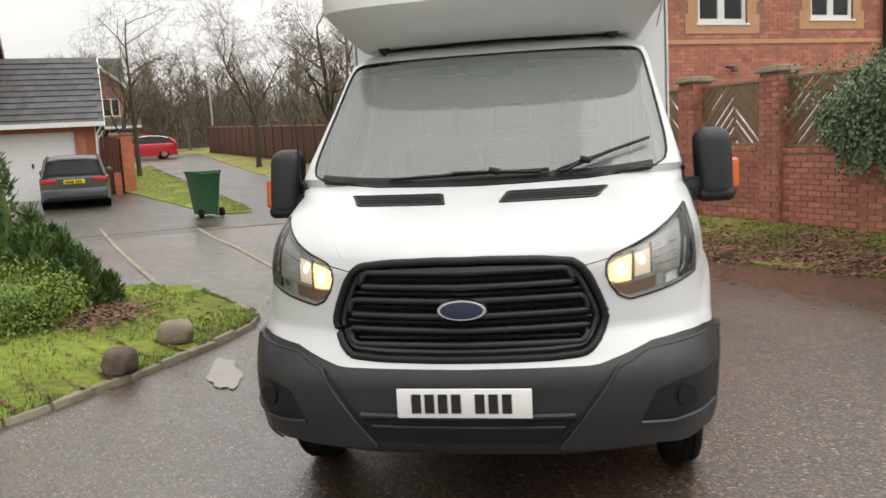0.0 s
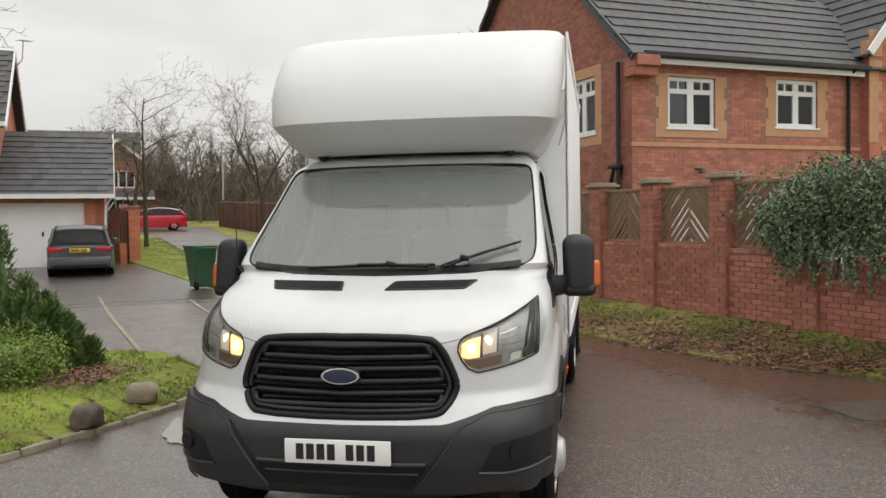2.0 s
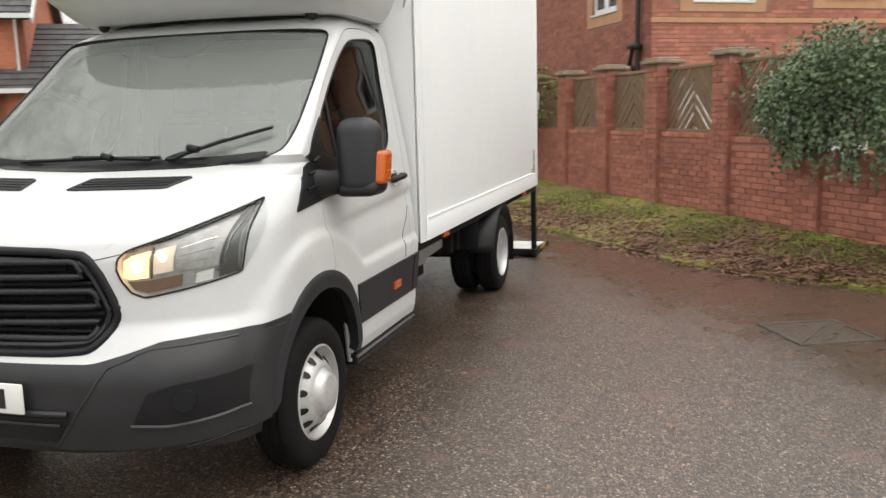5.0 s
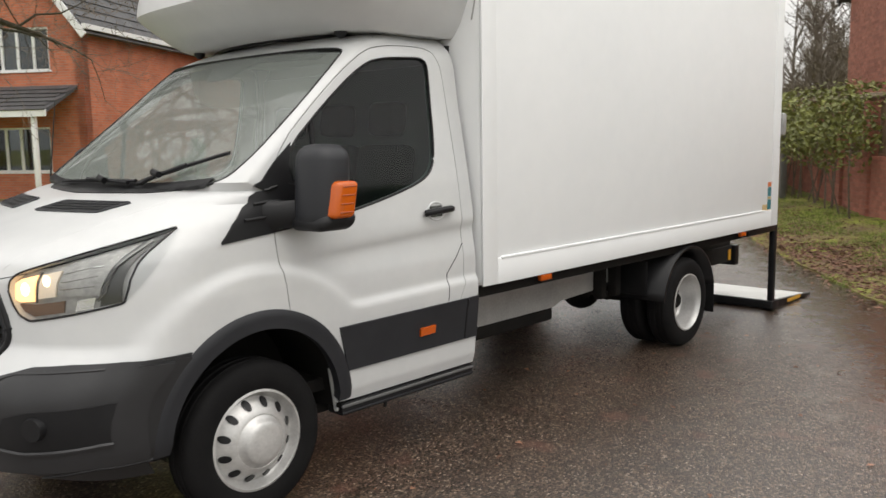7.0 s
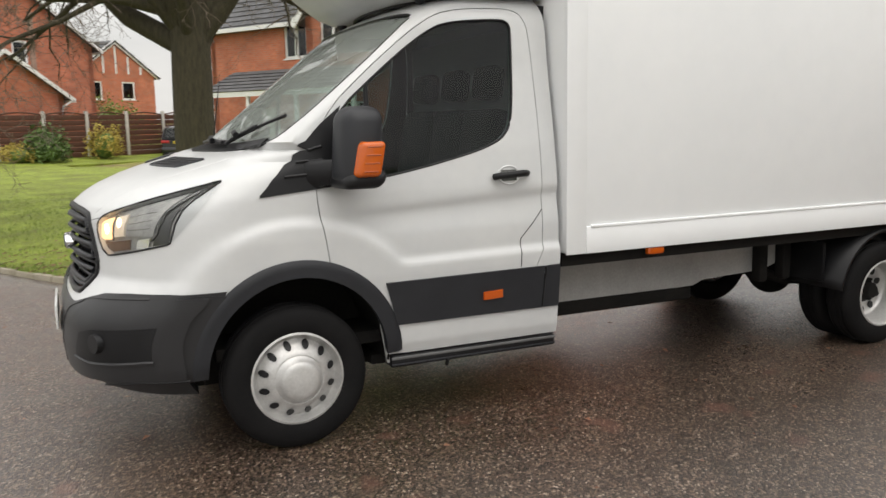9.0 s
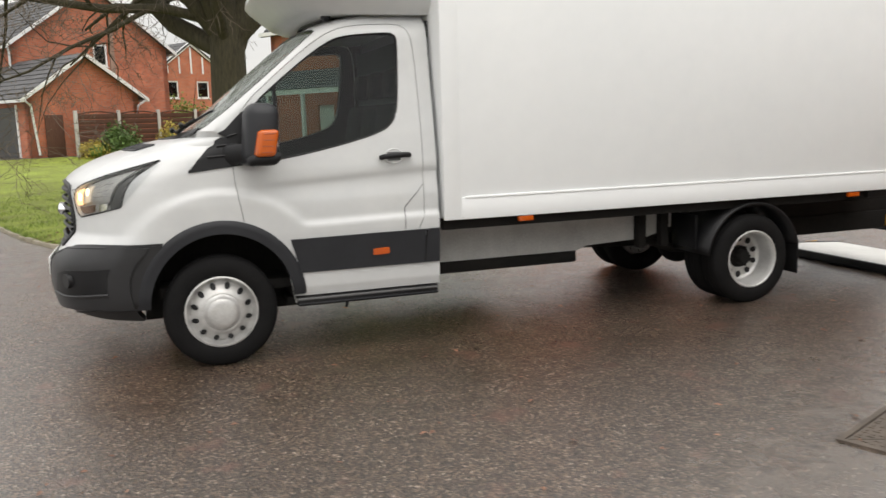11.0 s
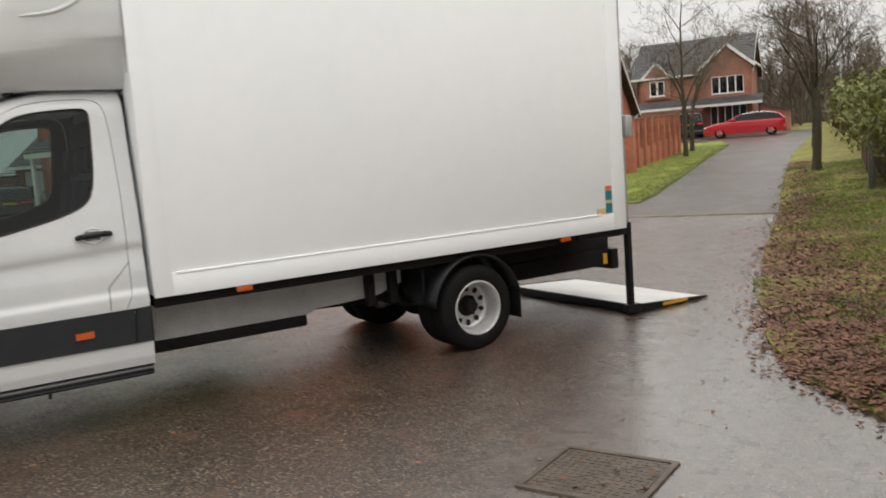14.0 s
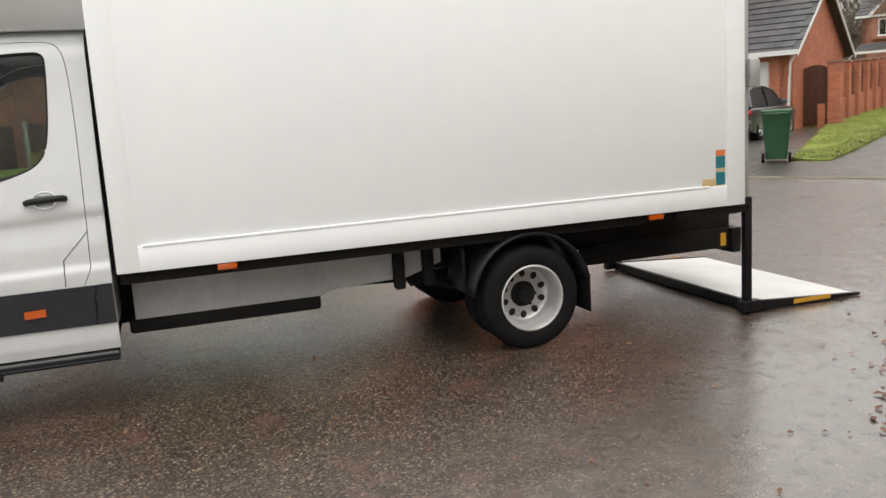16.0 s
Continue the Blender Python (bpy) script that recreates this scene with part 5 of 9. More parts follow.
trellis_backing()


def lane_fence():
    f = thing("board_fence", "long dark brown board fence along the lane", "fence")
    a, b = Vector((25.5, -6.85)), Vector((56, -5.1))
    d = b - a
    n = 17
    for k in range(n + 1):
        p = a + d * k / n
        z = rise(p.x)
        o = box("fence_post", (-0.07, -0.07, -0.1), (0.07, 0.07, 1.95), M["fence_brown"], f, 0.01, "", at_uv(p.x, p.y, z))
        if k < n:
            q = a + d * (k + 1) / n
            L = (q - p).length
            ang = math.degrees(math.atan2(d.y, d.x))
            m = at_uv(p.x, p.y, z, ang) @ Matrix.Rotation(-math.atan2(rise(q.x) - z, L), 4, "Y")
            for j in range(10):
                box("fence_board", (0.07 + (L - 0.1) * j / 10, -0.02, 0.05), (0.07 + (L - 0.1) * (j + 1) / 10 - 0.012, 0.012 + 0.012 * (j % 2), 1.82), M["fence_brown"], f, 0.004, "", m)
            box("fence_rail", (0, -0.05, 1.80), (L, 0.05, 1.86), M["fence"], f, 0.006, "", m)


lane_fence()

# ---- the van ----
# x runs from the front axle to the rear, y across, z up from the road.
NOSE = [(0.30, -0.86), (0.36, -0.92), (0.42, -0.965), (0.55, -0.985), (0.665, -0.985), (0.705, -0.972), (0.745, -0.938), (0.82, -0.932), (0.95, -0.925), (1.06, -0.925), (1.10, -0.922), (1.16, -0.895), (1.20, -0.85), (1.24, -0.785),
        (1.28, -0.695), (1.315, -0.59), (1.345, -0.485), (1.37, -0.39), (1.395, -0.27), (1.41, -0.165), (1.47, -0.092), (1.60, 0.07), (1.80, 0.31), (2.00, 0.55), (2.07, 0.645), (2.13, 0.765), (2.18, 0.93), (2.21, 1.12), (2.222, 1.30)]
WIDE = [(0.30, 0.90), (0.36, 0.93), (0.45, 0.957), (0.60, 0.968), (0.80, 0.987), (1.00, 0.992), (1.20, 0.978), (1.40, 0.95), (1.60, 0.913), (1.80, 0.876), (2.00, 0.848), (2.07, 0.824), (2.13, 0.765), (2.18, 0.68), (2.21, 0.55), (2.222, 0.42)]
DEEP = [(0.30, 0.50), (0.60, 0.52), (0.85, 0.62), (1.0, 0.67), (1.24, 0.68), (1.36, 0.62), (1.43, 0.20), (1.50, 0.16), (2.07, 0.15), (2.13, 0.24), (2.222, 0.2)]
# how far the two inner handles of the plan curve stand back, and how wide the first one reaches
BOW_IN = [(0.30, 0.0), (0.74, 0.0), (0.85, 0.06), (1.28, 0.06), (1.36, 0.05), (1.43, 0.0), (2.222, 0.0)]
BOW_OUT = [(0.30, 0.075), (0.74, 0.075), (0.85, 0.24), (1.24, 0.26), (1.32, 0.20), (1.36, 0.16), (1.43, 0.04), (2.07, 0.03), (2.13, 0.06), (2.222, 0.06)]
REACH = [(0.30, 0.66), (0.74, 0.66), (0.85, 0.60), (1.28, 0.60), (1.36, 0.64), (1.43, 0.75), (2.222, 0.75)]
BACK = 1.42


def nose_curve(t, z):
    w, d = lerp_table(WIDE, z), lerp_table(DEEP, z)
    d = min(d, BACK - 0.05 - lerp_table(NOSE, z))
    k = lerp_table(REACH, z)
    y = 3 * (1 - t) ** 2 * t * k * w + 3 * (1 - t) * t * t * w + t ** 3 * w
    x = lerp_table(NOSE, z) + 3 * (1 - t) ** 2 * t * lerp_table(BOW_IN, z) + 3 * (1 - t) * t * t * lerp_table(BOW_OUT, z) + t ** 3 * d
    return x, y


def smooth01(k):
    k = min(1.0, max(0.0, k))
    return k * k * (3 - 2 * k)


def cab_point(p, z, side):
    """The cab's skin: p from 0 at the middle of the nose to 1 at its corner, then on by metres along the flank."""
    x, y = nose_curve(min(p, 1.0), z)
    if p > 1:
        x += p - 1
    # flared arch that runs back into a ledge along the door
    r = math.hypot(x - 0.02, z - 0.40)
    ring = smooth01((0.715 - r) / 0.055) * smooth01((x + 0.78) / 0.3) * smooth01((z - 0.35) / 0.1)
    ledge = smooth01((0.872 + 0.02 * x - z) / 0.05) * smooth01((x - 0.35) / 0.25)
    y += 0.021 * (1 - (1 - ring) * (1 - ledge))
    if x > 0.1:
        zc = 1.07 + 0.055 * (x - 0.2)
        y -= smooth01((x - 0.1) / 0.45) * 0.016 * math.exp(-((z - zc) / (0.035 if z > zc else 0.10)) ** 2)
    return Vector((x, -y if side < 0 else y, z))


def p_at_y(y, z):
    lo, hi = 0.0, 1.0
    for _ in range(30):
        mid = (lo + hi) / 2
        if nose_curve(mid, z)[1] < abs(y):
            lo = mid
        else:
            hi = mid
    return lo


def p_at_x(x, z):
    xe = nose_curve(1.0, z)[0]
    if x >= xe:
        return 1 + x - xe
    lo, hi = 0.0, 1.0
    for _ in range(30):
        mid = (lo + hi) / 2
        if nose_curve(mid, z)[0] < x:
            lo = mid
        else:
            hi = mid
    return lo


def skin(p, z, side, off=0.0):
    a = cab_point(p, z, side)
    if not off:
        return a
    e = 0.004
    u = cab_point(p + e, z, side) - cab_point(max(p - e, 0), z, side)
    v = cab_point(p, z + e, side) - cab_point(p, z - e, side)
    n = u.cross(v).normalized()
    if side < 0:
        n = -n
    n = -n if n.dot(Vector((a.x - 0.6, a.y, 0.25))) < 0 else n
    return a + n * off


def spot(s):
    """A place on the skin from ('x' or 'y', value, z): (p, z)."""
    return Vector((p_at_x(s[1], s[2]) if s[0] == "x" else p_at_y(s[1], s[2]), s[2]))


def skin_patch(name, low, high, side, off, thick, material, parent, n=24, m=8, label="", straight=False, sheet=False):
    """A plate that follows the skin between a lower and an upper edge."""
    a, b = resample([spot(s).to_3d() for s in low], n), resample([spot(s).to_3d() for s in high], n)
    verts, faces = [], []
    for lay in (off, off - thick):
        for j in range(m):
            for k in range(n):
                q = a[k].lerp(b[k], j / (m - 1))
                p = q.x
                if straight:
                    g = cab_point(a[k].x, a[k].y, 1).lerp(cab_point(b[k].x, b[k].y, 1), j / (m - 1))
                    p = p_at_x(g.x, q.y) if q.x > 0.6 else p_at_y(g.y, q.y)
                verts.append(skin(p, q.y, side, lay))
    half = n * m
    if sheet:
        grid = [(j * n + k, j * n + k + 1, (j + 1) * n + k + 1, (j + 1) * n + k) for j in range(m - 1) for k in range(n - 1)]
        a, b, c = (verts[grid[n // 2][k]] for k in (0, 1, 2))
        if (b - a).cross(c - a).dot(Vector((-1, side * 0.6, 0.2))) < 0:
            grid = [f[::-1] for f in grid]
        return mesh_ob(name, verts[:half], grid, material, parent, label, 40)
    for j in range(m - 1):
        for k in range(n - 1):
            i = j * n + k
            faces.append((i, i + 1, i + n + 1, i + n))
            faces.append((half + i, half + i + n, half + i + n + 1, half + i + 1))
    rim = [k for k in range(n)] + [j * n + n - 1 for j in range(1, m)] + [(m - 1) * n + k for k in range(n - 2, -1, -1)] + [j * n for j in range(m - 2, 0, -1)]
    for i, j in zip(rim, rim[1:] + rim[:1]):
        faces.append((i, half + i, half + j, j))
    return mesh_ob(name, verts, faces, material, parent, label, 40)


def skin_line(name, spots, side, off, r, material, parent, closed=False, label="", n=60):
    fine = []
    for a, b in zip(spots, spots[1:]):
        steps = 6 if a[0] == b[0] == "x" else 1
        fine += [(a[0], a[1] + (b[1] - a[1]) * k / steps, a[2] + (b[2] - a[2]) * k / steps) for k in range(steps)]
    pts = [spot(s).to_3d() for s in fine + [spots[-1]]]
    if closed:
        pts.append(pts[0])
    pts = resample(pts, n)
    if closed:
        pts = pts[:-1]
    return tube(name, [skin(q.x, q.y, side, off) for q in pts], r, material, parent, closed, 6, label)


def cab_shell():
    zs = [0.395 + (1.1 - 0.395) * k / 52 for k in range(52)] + [1.1 + (1.41 - 1.1) * k / 24 for k in range(24)] + [1.41 + (2.0 - 1.41) * k / 16 for k in range(16)] + \
         [2.0, 2.03, 2.06, 2.09, 2.12, 2.14, 2.16, 2.175, 2.19, 2.2, 2.208, 2.215, 2.222]
    rows = []
    for z in zs:
        xe = nose_curve(1.0, z)[0]
        ps = [k / 26 for k in range(27)] + [1 + (BACK - xe) * k / 52 for k in range(1, 53)]
        half = [cab_point(p, z, 1) for p in ps]
        rows.append([Vector((q.x, -q.y, q.z)) for q in half[:0:-1]] + half)
    n = len(rows[0])
    verts = [q for row in rows for q in row]
    faces = []
    for j in range(len(rows) - 1):
        for k in range(n - 1):
            faces.append((j * n + k, j * n + k + 1, (j + 1) * n + k + 1, (j + 1) * n + k))
    top = (len(rows) - 1) * n
    for k in range(n // 2):
        a, b = top + k, top + n - 1 - k
        if k + 1 < n - 2 - k:
            faces.append((a, a + 1, b - 1, b))
        else:
            faces.append((a, a + 1, b))
    return verts, faces


WINDOW = [(0.20, 1.245), (0.42, 1.262), (0.75, 1.325), (1.03, 1.395), (1.15, 1.46), (1.19, 1.60), (1.215, 1.97), (1.205, 2.03), (1.13, 2.035), (0.86, 2.015), (0.74, 1.965), (0.55, 1.83), (0.18, 1.52)]
DOOR = [(0.20, 0.545), (1.315, 0.545), (1.335, 1.4), (1.325, 1.95), (1.29, 2.075), (1.20, 2.10), (0.90, 2.085), (0.74, 2.03), (0.50, 1.85), (0.135, 1.53), (0.115, 1.2), (0.165, 0.9)]
SCREEN = [(0.0, 1.405), (0.55, 1.412), (0.83, 1.44), (0.882, 1.50), (0.852, 1.75), (0.818, 1.98), (0.80, 2.05), (0.72, 2.062), (0.4, 2.068), (0.0, 2.07)]
GRILLE = [(0.0, 1.145), (0.41, 1.13), (0.475, 1.09), (0.545, 0.93), (0.55, 0.875), (0.50, 0.79), (0.445, 0.762), (0.0, 0.752)]


def mirrored(half):
    """A closed outline from its right half, from the middle line round to the middle line."""
    return half + [(-a, b) for a, b in half[-2:0:-1]]


def round_poly(pts, times=2):
    return [(p.x, p.y) for p in smooth_line([(a, b, 0) for a, b in pts], times, True)]


def grow(pts, d):
    """Moves an outline outwards by d (inwards if negative)."""
    n, out = len(pts), []
    area = sum(pts[k][0] * pts[(k + 1) % n][1] - pts[(k + 1) % n][0] * pts[k][1] for k in range(n))
    s = 1 if area > 0 else -1
    for k in range(n):
        a, b, c = Vector(pts[k - 1]), Vector(pts[k]), Vector(pts[(k + 1) % n])
        t = ((b - a).normalized() + (c - b).normalized()).normalized()
        out.append((b.x + t.y * d * s, b.y - t.x * d * s))
    return out


def disc_poly(cx, cz, r, n=40):
    return [(cx + r * math.cos(2 * math.pi * k / n), cz + r * math.sin(2 * math.pi * k / n)) for k in range(n)]


def glass_sheet(name, outline, axis, side, material, parent, off, label):
    """A pane that follows the skin inside an outline given as (x, z) for a flank or (y, z) for the nose."""
    pts = round_poly(outline)
    lo_z, hi_z = min(b for a, b in pts), max(b for a, b in pts)
    verts, faces, rows = [], [], 26
    cols = 26
    for j in range(rows):
        z = lo_z + (hi_z - lo_z) * (0.004 + 0.992 * j / (rows - 1))
        xs = []
        for k in range(len(pts)):
            (a, b), (c, d) = pts[k], pts[(k + 1) % len(pts)]
            if (b - z) * (d - z) <= 0 and b != d:
                xs.append(a + (c - a) * (z - b) / (d - b))
        a, b = min(xs), max(xs)
        for k in range(cols):
            v = a + (b - a) * k / (cols - 1)
            s = side if axis == "x" else (1 if v >= 0 else -1)
            p = p_at_x(v, z) if axis == "x" else p_at_y(abs(v), z)
            verts.append(skin(p, z, s, off))
    for j in range(rows - 1):
        for k in range(cols - 1):
            faces.append((j * cols + k, j * cols + k + 1, (j + 1) * cols + k + 1, (j + 1) * cols + k))
    return mesh_ob(name, verts, faces, material, parent, label, 60)


def outline_seal(name, outline, axis, side, r, parent, off=0.0, n=120, material=None):
    pts = round_poly(outline)
    ring = resample([(a, b, 0) for a, b in pts + pts[:1]], n)[:-1]
    out = []
    for q in ring:
        s = side if axis == "x" else (1 if q.x >= 0 else -1)
        out.append(skin(p_at_x(q.x, q.y) if axis == "x" else p_at_y(abs(q.x), q.y), q.y, s, off))
    return tube(name, out, r, material or M["black"], parent, True, 6)


LAMP_LOW = [("y", 0.553, 1.062), ("y", 0.57, 1.015), ("y", 0.60, 0.972), ("y", 0.645, 0.951), ("y", 0.79, 0.978), ("y", 0.920, 1.018)]
LAMP_HIGH = [("y", 0.557, 1.10), ("y", 0.58, 1.128), ("y", 0.62, 1.143), ("y", 0.72, 1.180), ("y", 0.80, 1.218), ("y", 0.907, 1.287)]
LAMP_RING = LAMP_LOW + [("y", 0.925, 1.08), ("y", 0.924, 1.15), ("y", 0.918, 1.22)] + LAMP_HIGH[::-1]


def build_cab(van):
    verts, faces = cab_shell()
    shell = mesh_ob("cab_body", verts, faces, [M["white"], M["dash"]], van, "white painted cab body", 35)
    mod = shell.modifiers.new("skin", "SOLIDIFY")
    mod.thickness, mod.offset, mod.material_offset = 0.03, -1, 1
    win, door = round_poly(WINDOW), round_poly(DOOR)
    scr, gri = round_poly(mirrored(SCREEN)), round_poly(mirrored(GRILLE), 1)
    cuts = [prism(win, -2, 2, 1), prism(disc_poly(0.02, 0.40, 0.435), -2, -0.55, 1), prism(disc_poly(0.02, 0.40, 0.435), 0.55, 2, 1),
            prism(scr, -0.5, 0.75, 0), prism(gri, -1.5, -0.62, 0)]
    for side in (-1, 1):
        hole = [skin(*spot(s), side) for s in LAMP_RING]
        cuts.append(prism(grow([(q.y, q.z) for q in hole], -0.004), -1.3, -0.30, 0))
    body_mesh = shell.data.copy()
    carve(shell, cuts + [prism(door, -2, -0.6, 1), prism(door, 0.6, 2, 1)])
    shell.data.set_sharp_from_angle(angle=radians(35))
    for side in (-1, 1):
        d = new("door", body_mesh.copy())
        d.parent = van
        d["label"] = "white cab door with a black lower band"
        mod = d.modifiers.new("skin", "SOLIDIFY")
        mod.thickness, mod.offset, mod.material_offset = 0.03, -1, 1
        carve(d, [prism(grow(door, -0.004), *((-2, -0.6) if side < 0 else (0.6, 2)), 1)], "INTERSECT")
        carve(d, [prism(win, -2, 2, 1), prism(disc_poly(0.02, 0.40, 0.435), -2, 2, 1)])
        d.data.set_sharp_from_angle(angle=radians(35))
        glass_sheet("side_window", WINDOW, "x", side, M["glass"], d, -0.010, "dark tinted glass").visible_shadow = False
        outline_seal("window_seal", WINDOW, "x", side, 0.0065, d, -0.003)
        # dividing bar and door cup
        bar = [skin(p_at_x(x, z), z, side, -0.012) for x, z in ((0.395, 1.26), (0.40, 1.5), (0.41, 1.71))]
        tube("window_bar", bar, 0.012, M["black"], d)
        handle_bar = [skin(p_at_x(x, z), z, side, o) for x, z, o in ((1.045, 1.243, 0.01), (1.06, 1.246, 0.036), (1.13, 1.25, 0.045), (1.20, 1.254, 0.042), (1.225, 1.254, 0.03), (1.235, 1.254, 0.006))]
        tube("door_handle", handle_bar, 0.0175, M["black"], d, False, 8, "black door handle")
        cup = [(1.135 + 0.062 * math.cos(a), 1.250 + 0.046 * math.sin(a)) for a in [2 * math.pi * k / 20 for k in range(20)]]
        skin_line("handle_cup", [("x", a, b) for a, b in cup], side, -0.001, 0.006, M["white"], d, True)
        # flat grey patch paints the shade of the hollow behind the handle
        skin_patch("handle_shade", [("x", 1.09, 1.222), ("x", 1.18, 1.222)], [("x", 1.09, 1.278), ("x", 1.18, 1.278)], side, 0.0015, 0.004, M["smoke"], d, 6, 4)
        # fuel flap and lower cladding
        flap = [(1.185, 0.78), (1.19, 0.92), (1.325, 1.065)]
        skin_line("flap_joint", [("x", a, b) for a, b in flap], side, 0.0, 0.0025, M["black"], d)
        skin_patch("cladding", [("x", 0.50, 0.548), ("x", 1.312, 0.548)], [("x", 0.44, 0.765), ("x", 1.325, 0.772)], side, 0.010, 0.025, M["plastic"], d, 30, 6, "dark grey plastic band", True)
        skin_patch("side_marker", [("x", 0.965, 0.628), ("x", 1.072, 0.632)], [("x", 0.965, 0.668), ("x", 1.072, 0.672)], side, 0.022, 0.02, M["amber"], d, 6, 4, "orange side marker lamp")
    for side in (-1, 1):
        skin_patch("pillar_cladding", [("x", 1.322, 0.548), ("x", 1.418, 0.548)], [("x", 1.336, 0.772), ("x", 1.418, 0.774)], side, 0.010, 0.025, M["plastic"], van, 5, 6, "dark grey plastic band", True)
        skin_line("cladding_joint", [("x", 1.317, 0.55), ("x", 1.3305, 0.77)], side, 0.009, 0.006, M["black"], van, False, "", 8)
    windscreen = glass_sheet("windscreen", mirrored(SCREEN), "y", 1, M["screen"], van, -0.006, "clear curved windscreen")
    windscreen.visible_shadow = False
    outline_seal("screen_seal", mirrored(SCREEN), "y", 1, 0.0065, van, -0.004, 160)
    # the dark printed border of the screen with its mirror shade
    for side in (-1, 1):
        skin_patch("screen_border", [("y", 0.0, 2.035), ("y", 0.70, 2.012)], [("y", 0.0, 2.066), ("y", 0.72, 2.04)], side, -0.009, 0.003, M["black"], van, 16, 3)
        skin_patch("mirror_shade", [("y", 0.0, 1.945), ("y", 0.10, 1.95), ("y", 0.20, 2.03)], [("y", 0.0, 2.04), ("y", 0.26, 2.04)], side, -0.010, 0.003, M["plastic"], van, 12, 4)
    # cowl, bonnet joint, air vents
        skin_patch("cowl", [("y", 0.0, 1.392), ("y", 0.5, 1.40), ("y", 0.79, 1.425)], [("y", 0.0, 1.432), ("y", 0.5, 1.44), ("y", 0.80, 1.465)], side, 0.004, 0.02, M["black"], van, 20, 4, "black scuttle panel")
        skin_patch("bonnet_vent", [("y", 0.127, 1.333), ("y", 0.525, 1.335)], [("y", 0.150, 1.364), ("y", 0.570, 1.367)], side, 0.004, 0.02, M["black"], van, 12, 4, "black bonnet air vent")
        skin_line("vent_rim", [("y", 0.122, 1.332), ("y", 0.53, 1.334), ("y", 0.58, 1.368), ("y", 0.148, 1.366)], side, 0.003, 0.006, M["plastic"], van, True)
        for b in range(3):
            zz = 1.340 + 0.008 * b
            skin_line("vent_slat", [("y", 0.14 + 0.006 * b, zz), ("y", 0.53 + 0.012 * b, zz + 0.003)], side, 0.006, 0.0025, M["plastic"], van)
        skin_line("bonnet_joint", [("y", 0.475, 1.10), ("y", 0.56, 1.117), ("y", 0.62, 1.13)], side, 0.0, 0.002, M["black"], van)
        # soft bonnet ridge
        skin_line("bonnet_crease", [("y", 0.50, 1.14), ("y", 0.57, 1.22), ("y", 0.66, 1.30), ("y", 0.74, 1.38)], side, -0.0095, 0.011, M["white"], van)
        # black corner panel ahead of the window
        xs = [-0.137 + 0.407 * k / 16 for k in range(17)]
        skin_patch("mirror_panel", [("x", x, 1.203 + 0.10 * (x + 0.137)) for x in xs], [("x", x, 1.212 + 1.04 * (x + 0.137) if x < 0.16 else 1.521 + 0.80 * (x - 0.16)) for x in xs], side, 0.008, 0.03, M["black"], van, 22, 12, "black triangular mirror panel")
        for b in range(3):
            z0 = 1.29 + 0.06 * b
            skin_line("panel_ridge", [("x", -0.02 + 0.06 * b, z0), ("x", 0.16, z0 + 0.012)], side, 0.010, 0.008, M["black"], van)
        build_headlamp(van, side)
        build_mirror(van, side)
        # wheel arch trim
        arch = []
        n, m = 34, 5
        for lay in (0.016, -0.03):
            for j in range(m):
                for k in range(n):
                    a = radians(2 + 177 * k / (n - 1))
                    rr = 0.428 + (0.508 - 0.428) * j / (m - 1)
                    x, z = 0.02 + rr * math.cos(a), 0.40 + rr * 1.01 * math.sin(a)
                    arch.append(skin(p_at_x(x, z), z, side, lay - (0.012 if j == m - 1 and lay > 0 else 0)))
        faces = []
        h = n * m
        for j in range(m - 1):
            for k in range(n - 1):
                i = j * n + k
                faces += [(i, i + 1, i + n + 1, i + n), (h + i, h + i + n, h + i + n + 1, h + i + 1)]
        for k in range(n - 1):
            faces += [(k, h + k, h + k + 1, k + 1), ((m - 1) * n + k, (m - 1) * n + k + 1, h + (m - 1) * n + k + 1, h + (m - 1) * n + k)]
        for j in range(m - 1):
            faces += [(j * n, (j + 1) * n, h + (j + 1) * n, h + j * n), (j * n + n - 1, h + j * n + n - 1, h + (j + 1) * n + n - 1, (j + 1) * n + n - 1)]
        mesh_ob("wheel_arch", arch, faces, M["plastic"], van, "dark grey plastic wheel arch trim", 40)
        # dark liner inside the arch
        lin = []
        for k in range(25):
            a = radians(-4 + 188 * k / 24)
            lin += [Vector((0.02 + 0.44 * math.cos(a), side * 0.56, 0.40 + 0.44 * math.sin(a))), Vector((0.02 + 0.44 * math.cos(a), side * 0.965, 0.40 + 0.44 * math.sin(a)))]
        mesh_ob("arch_liner", lin, [(2 * k, 2 * k + 1, 2 * k + 3, 2 * k + 2) for k in range(24)], M["under"], van, "", 60)
        box("arch_wall", (-0.45, side * 0.55 - 0.01, 0.25), (0.5, side * 0.55 + 0.01, 0.86), M["under"], van)
        # sill step
        y0, y1 = sorted((side * 0.86, side * 0.972))
        box("side_step", (0.47, y0, 0.325), (1.41, y1, 0.388), M["black"], van, 0.012, "black ribbed side step")
        box("step_edge", (0.47, side * 0.972 - 0.006, 0.366), (1.41, side * 0.972 + 0.006, 0.380), M["step_grey"], van, 0.004)
        box("step_edge", (0.47, side * 0.972 - 0.005, 0.336), (1.41, side * 0.972 + 0.005, 0.346), M["plastic"], van, 0.004)
        cyl("drain_spout", (0.80, side * 0.92, 0.33), (0.79, side * 0.92, 0.285), 0.012, M["black"], van, 0.009, 8)
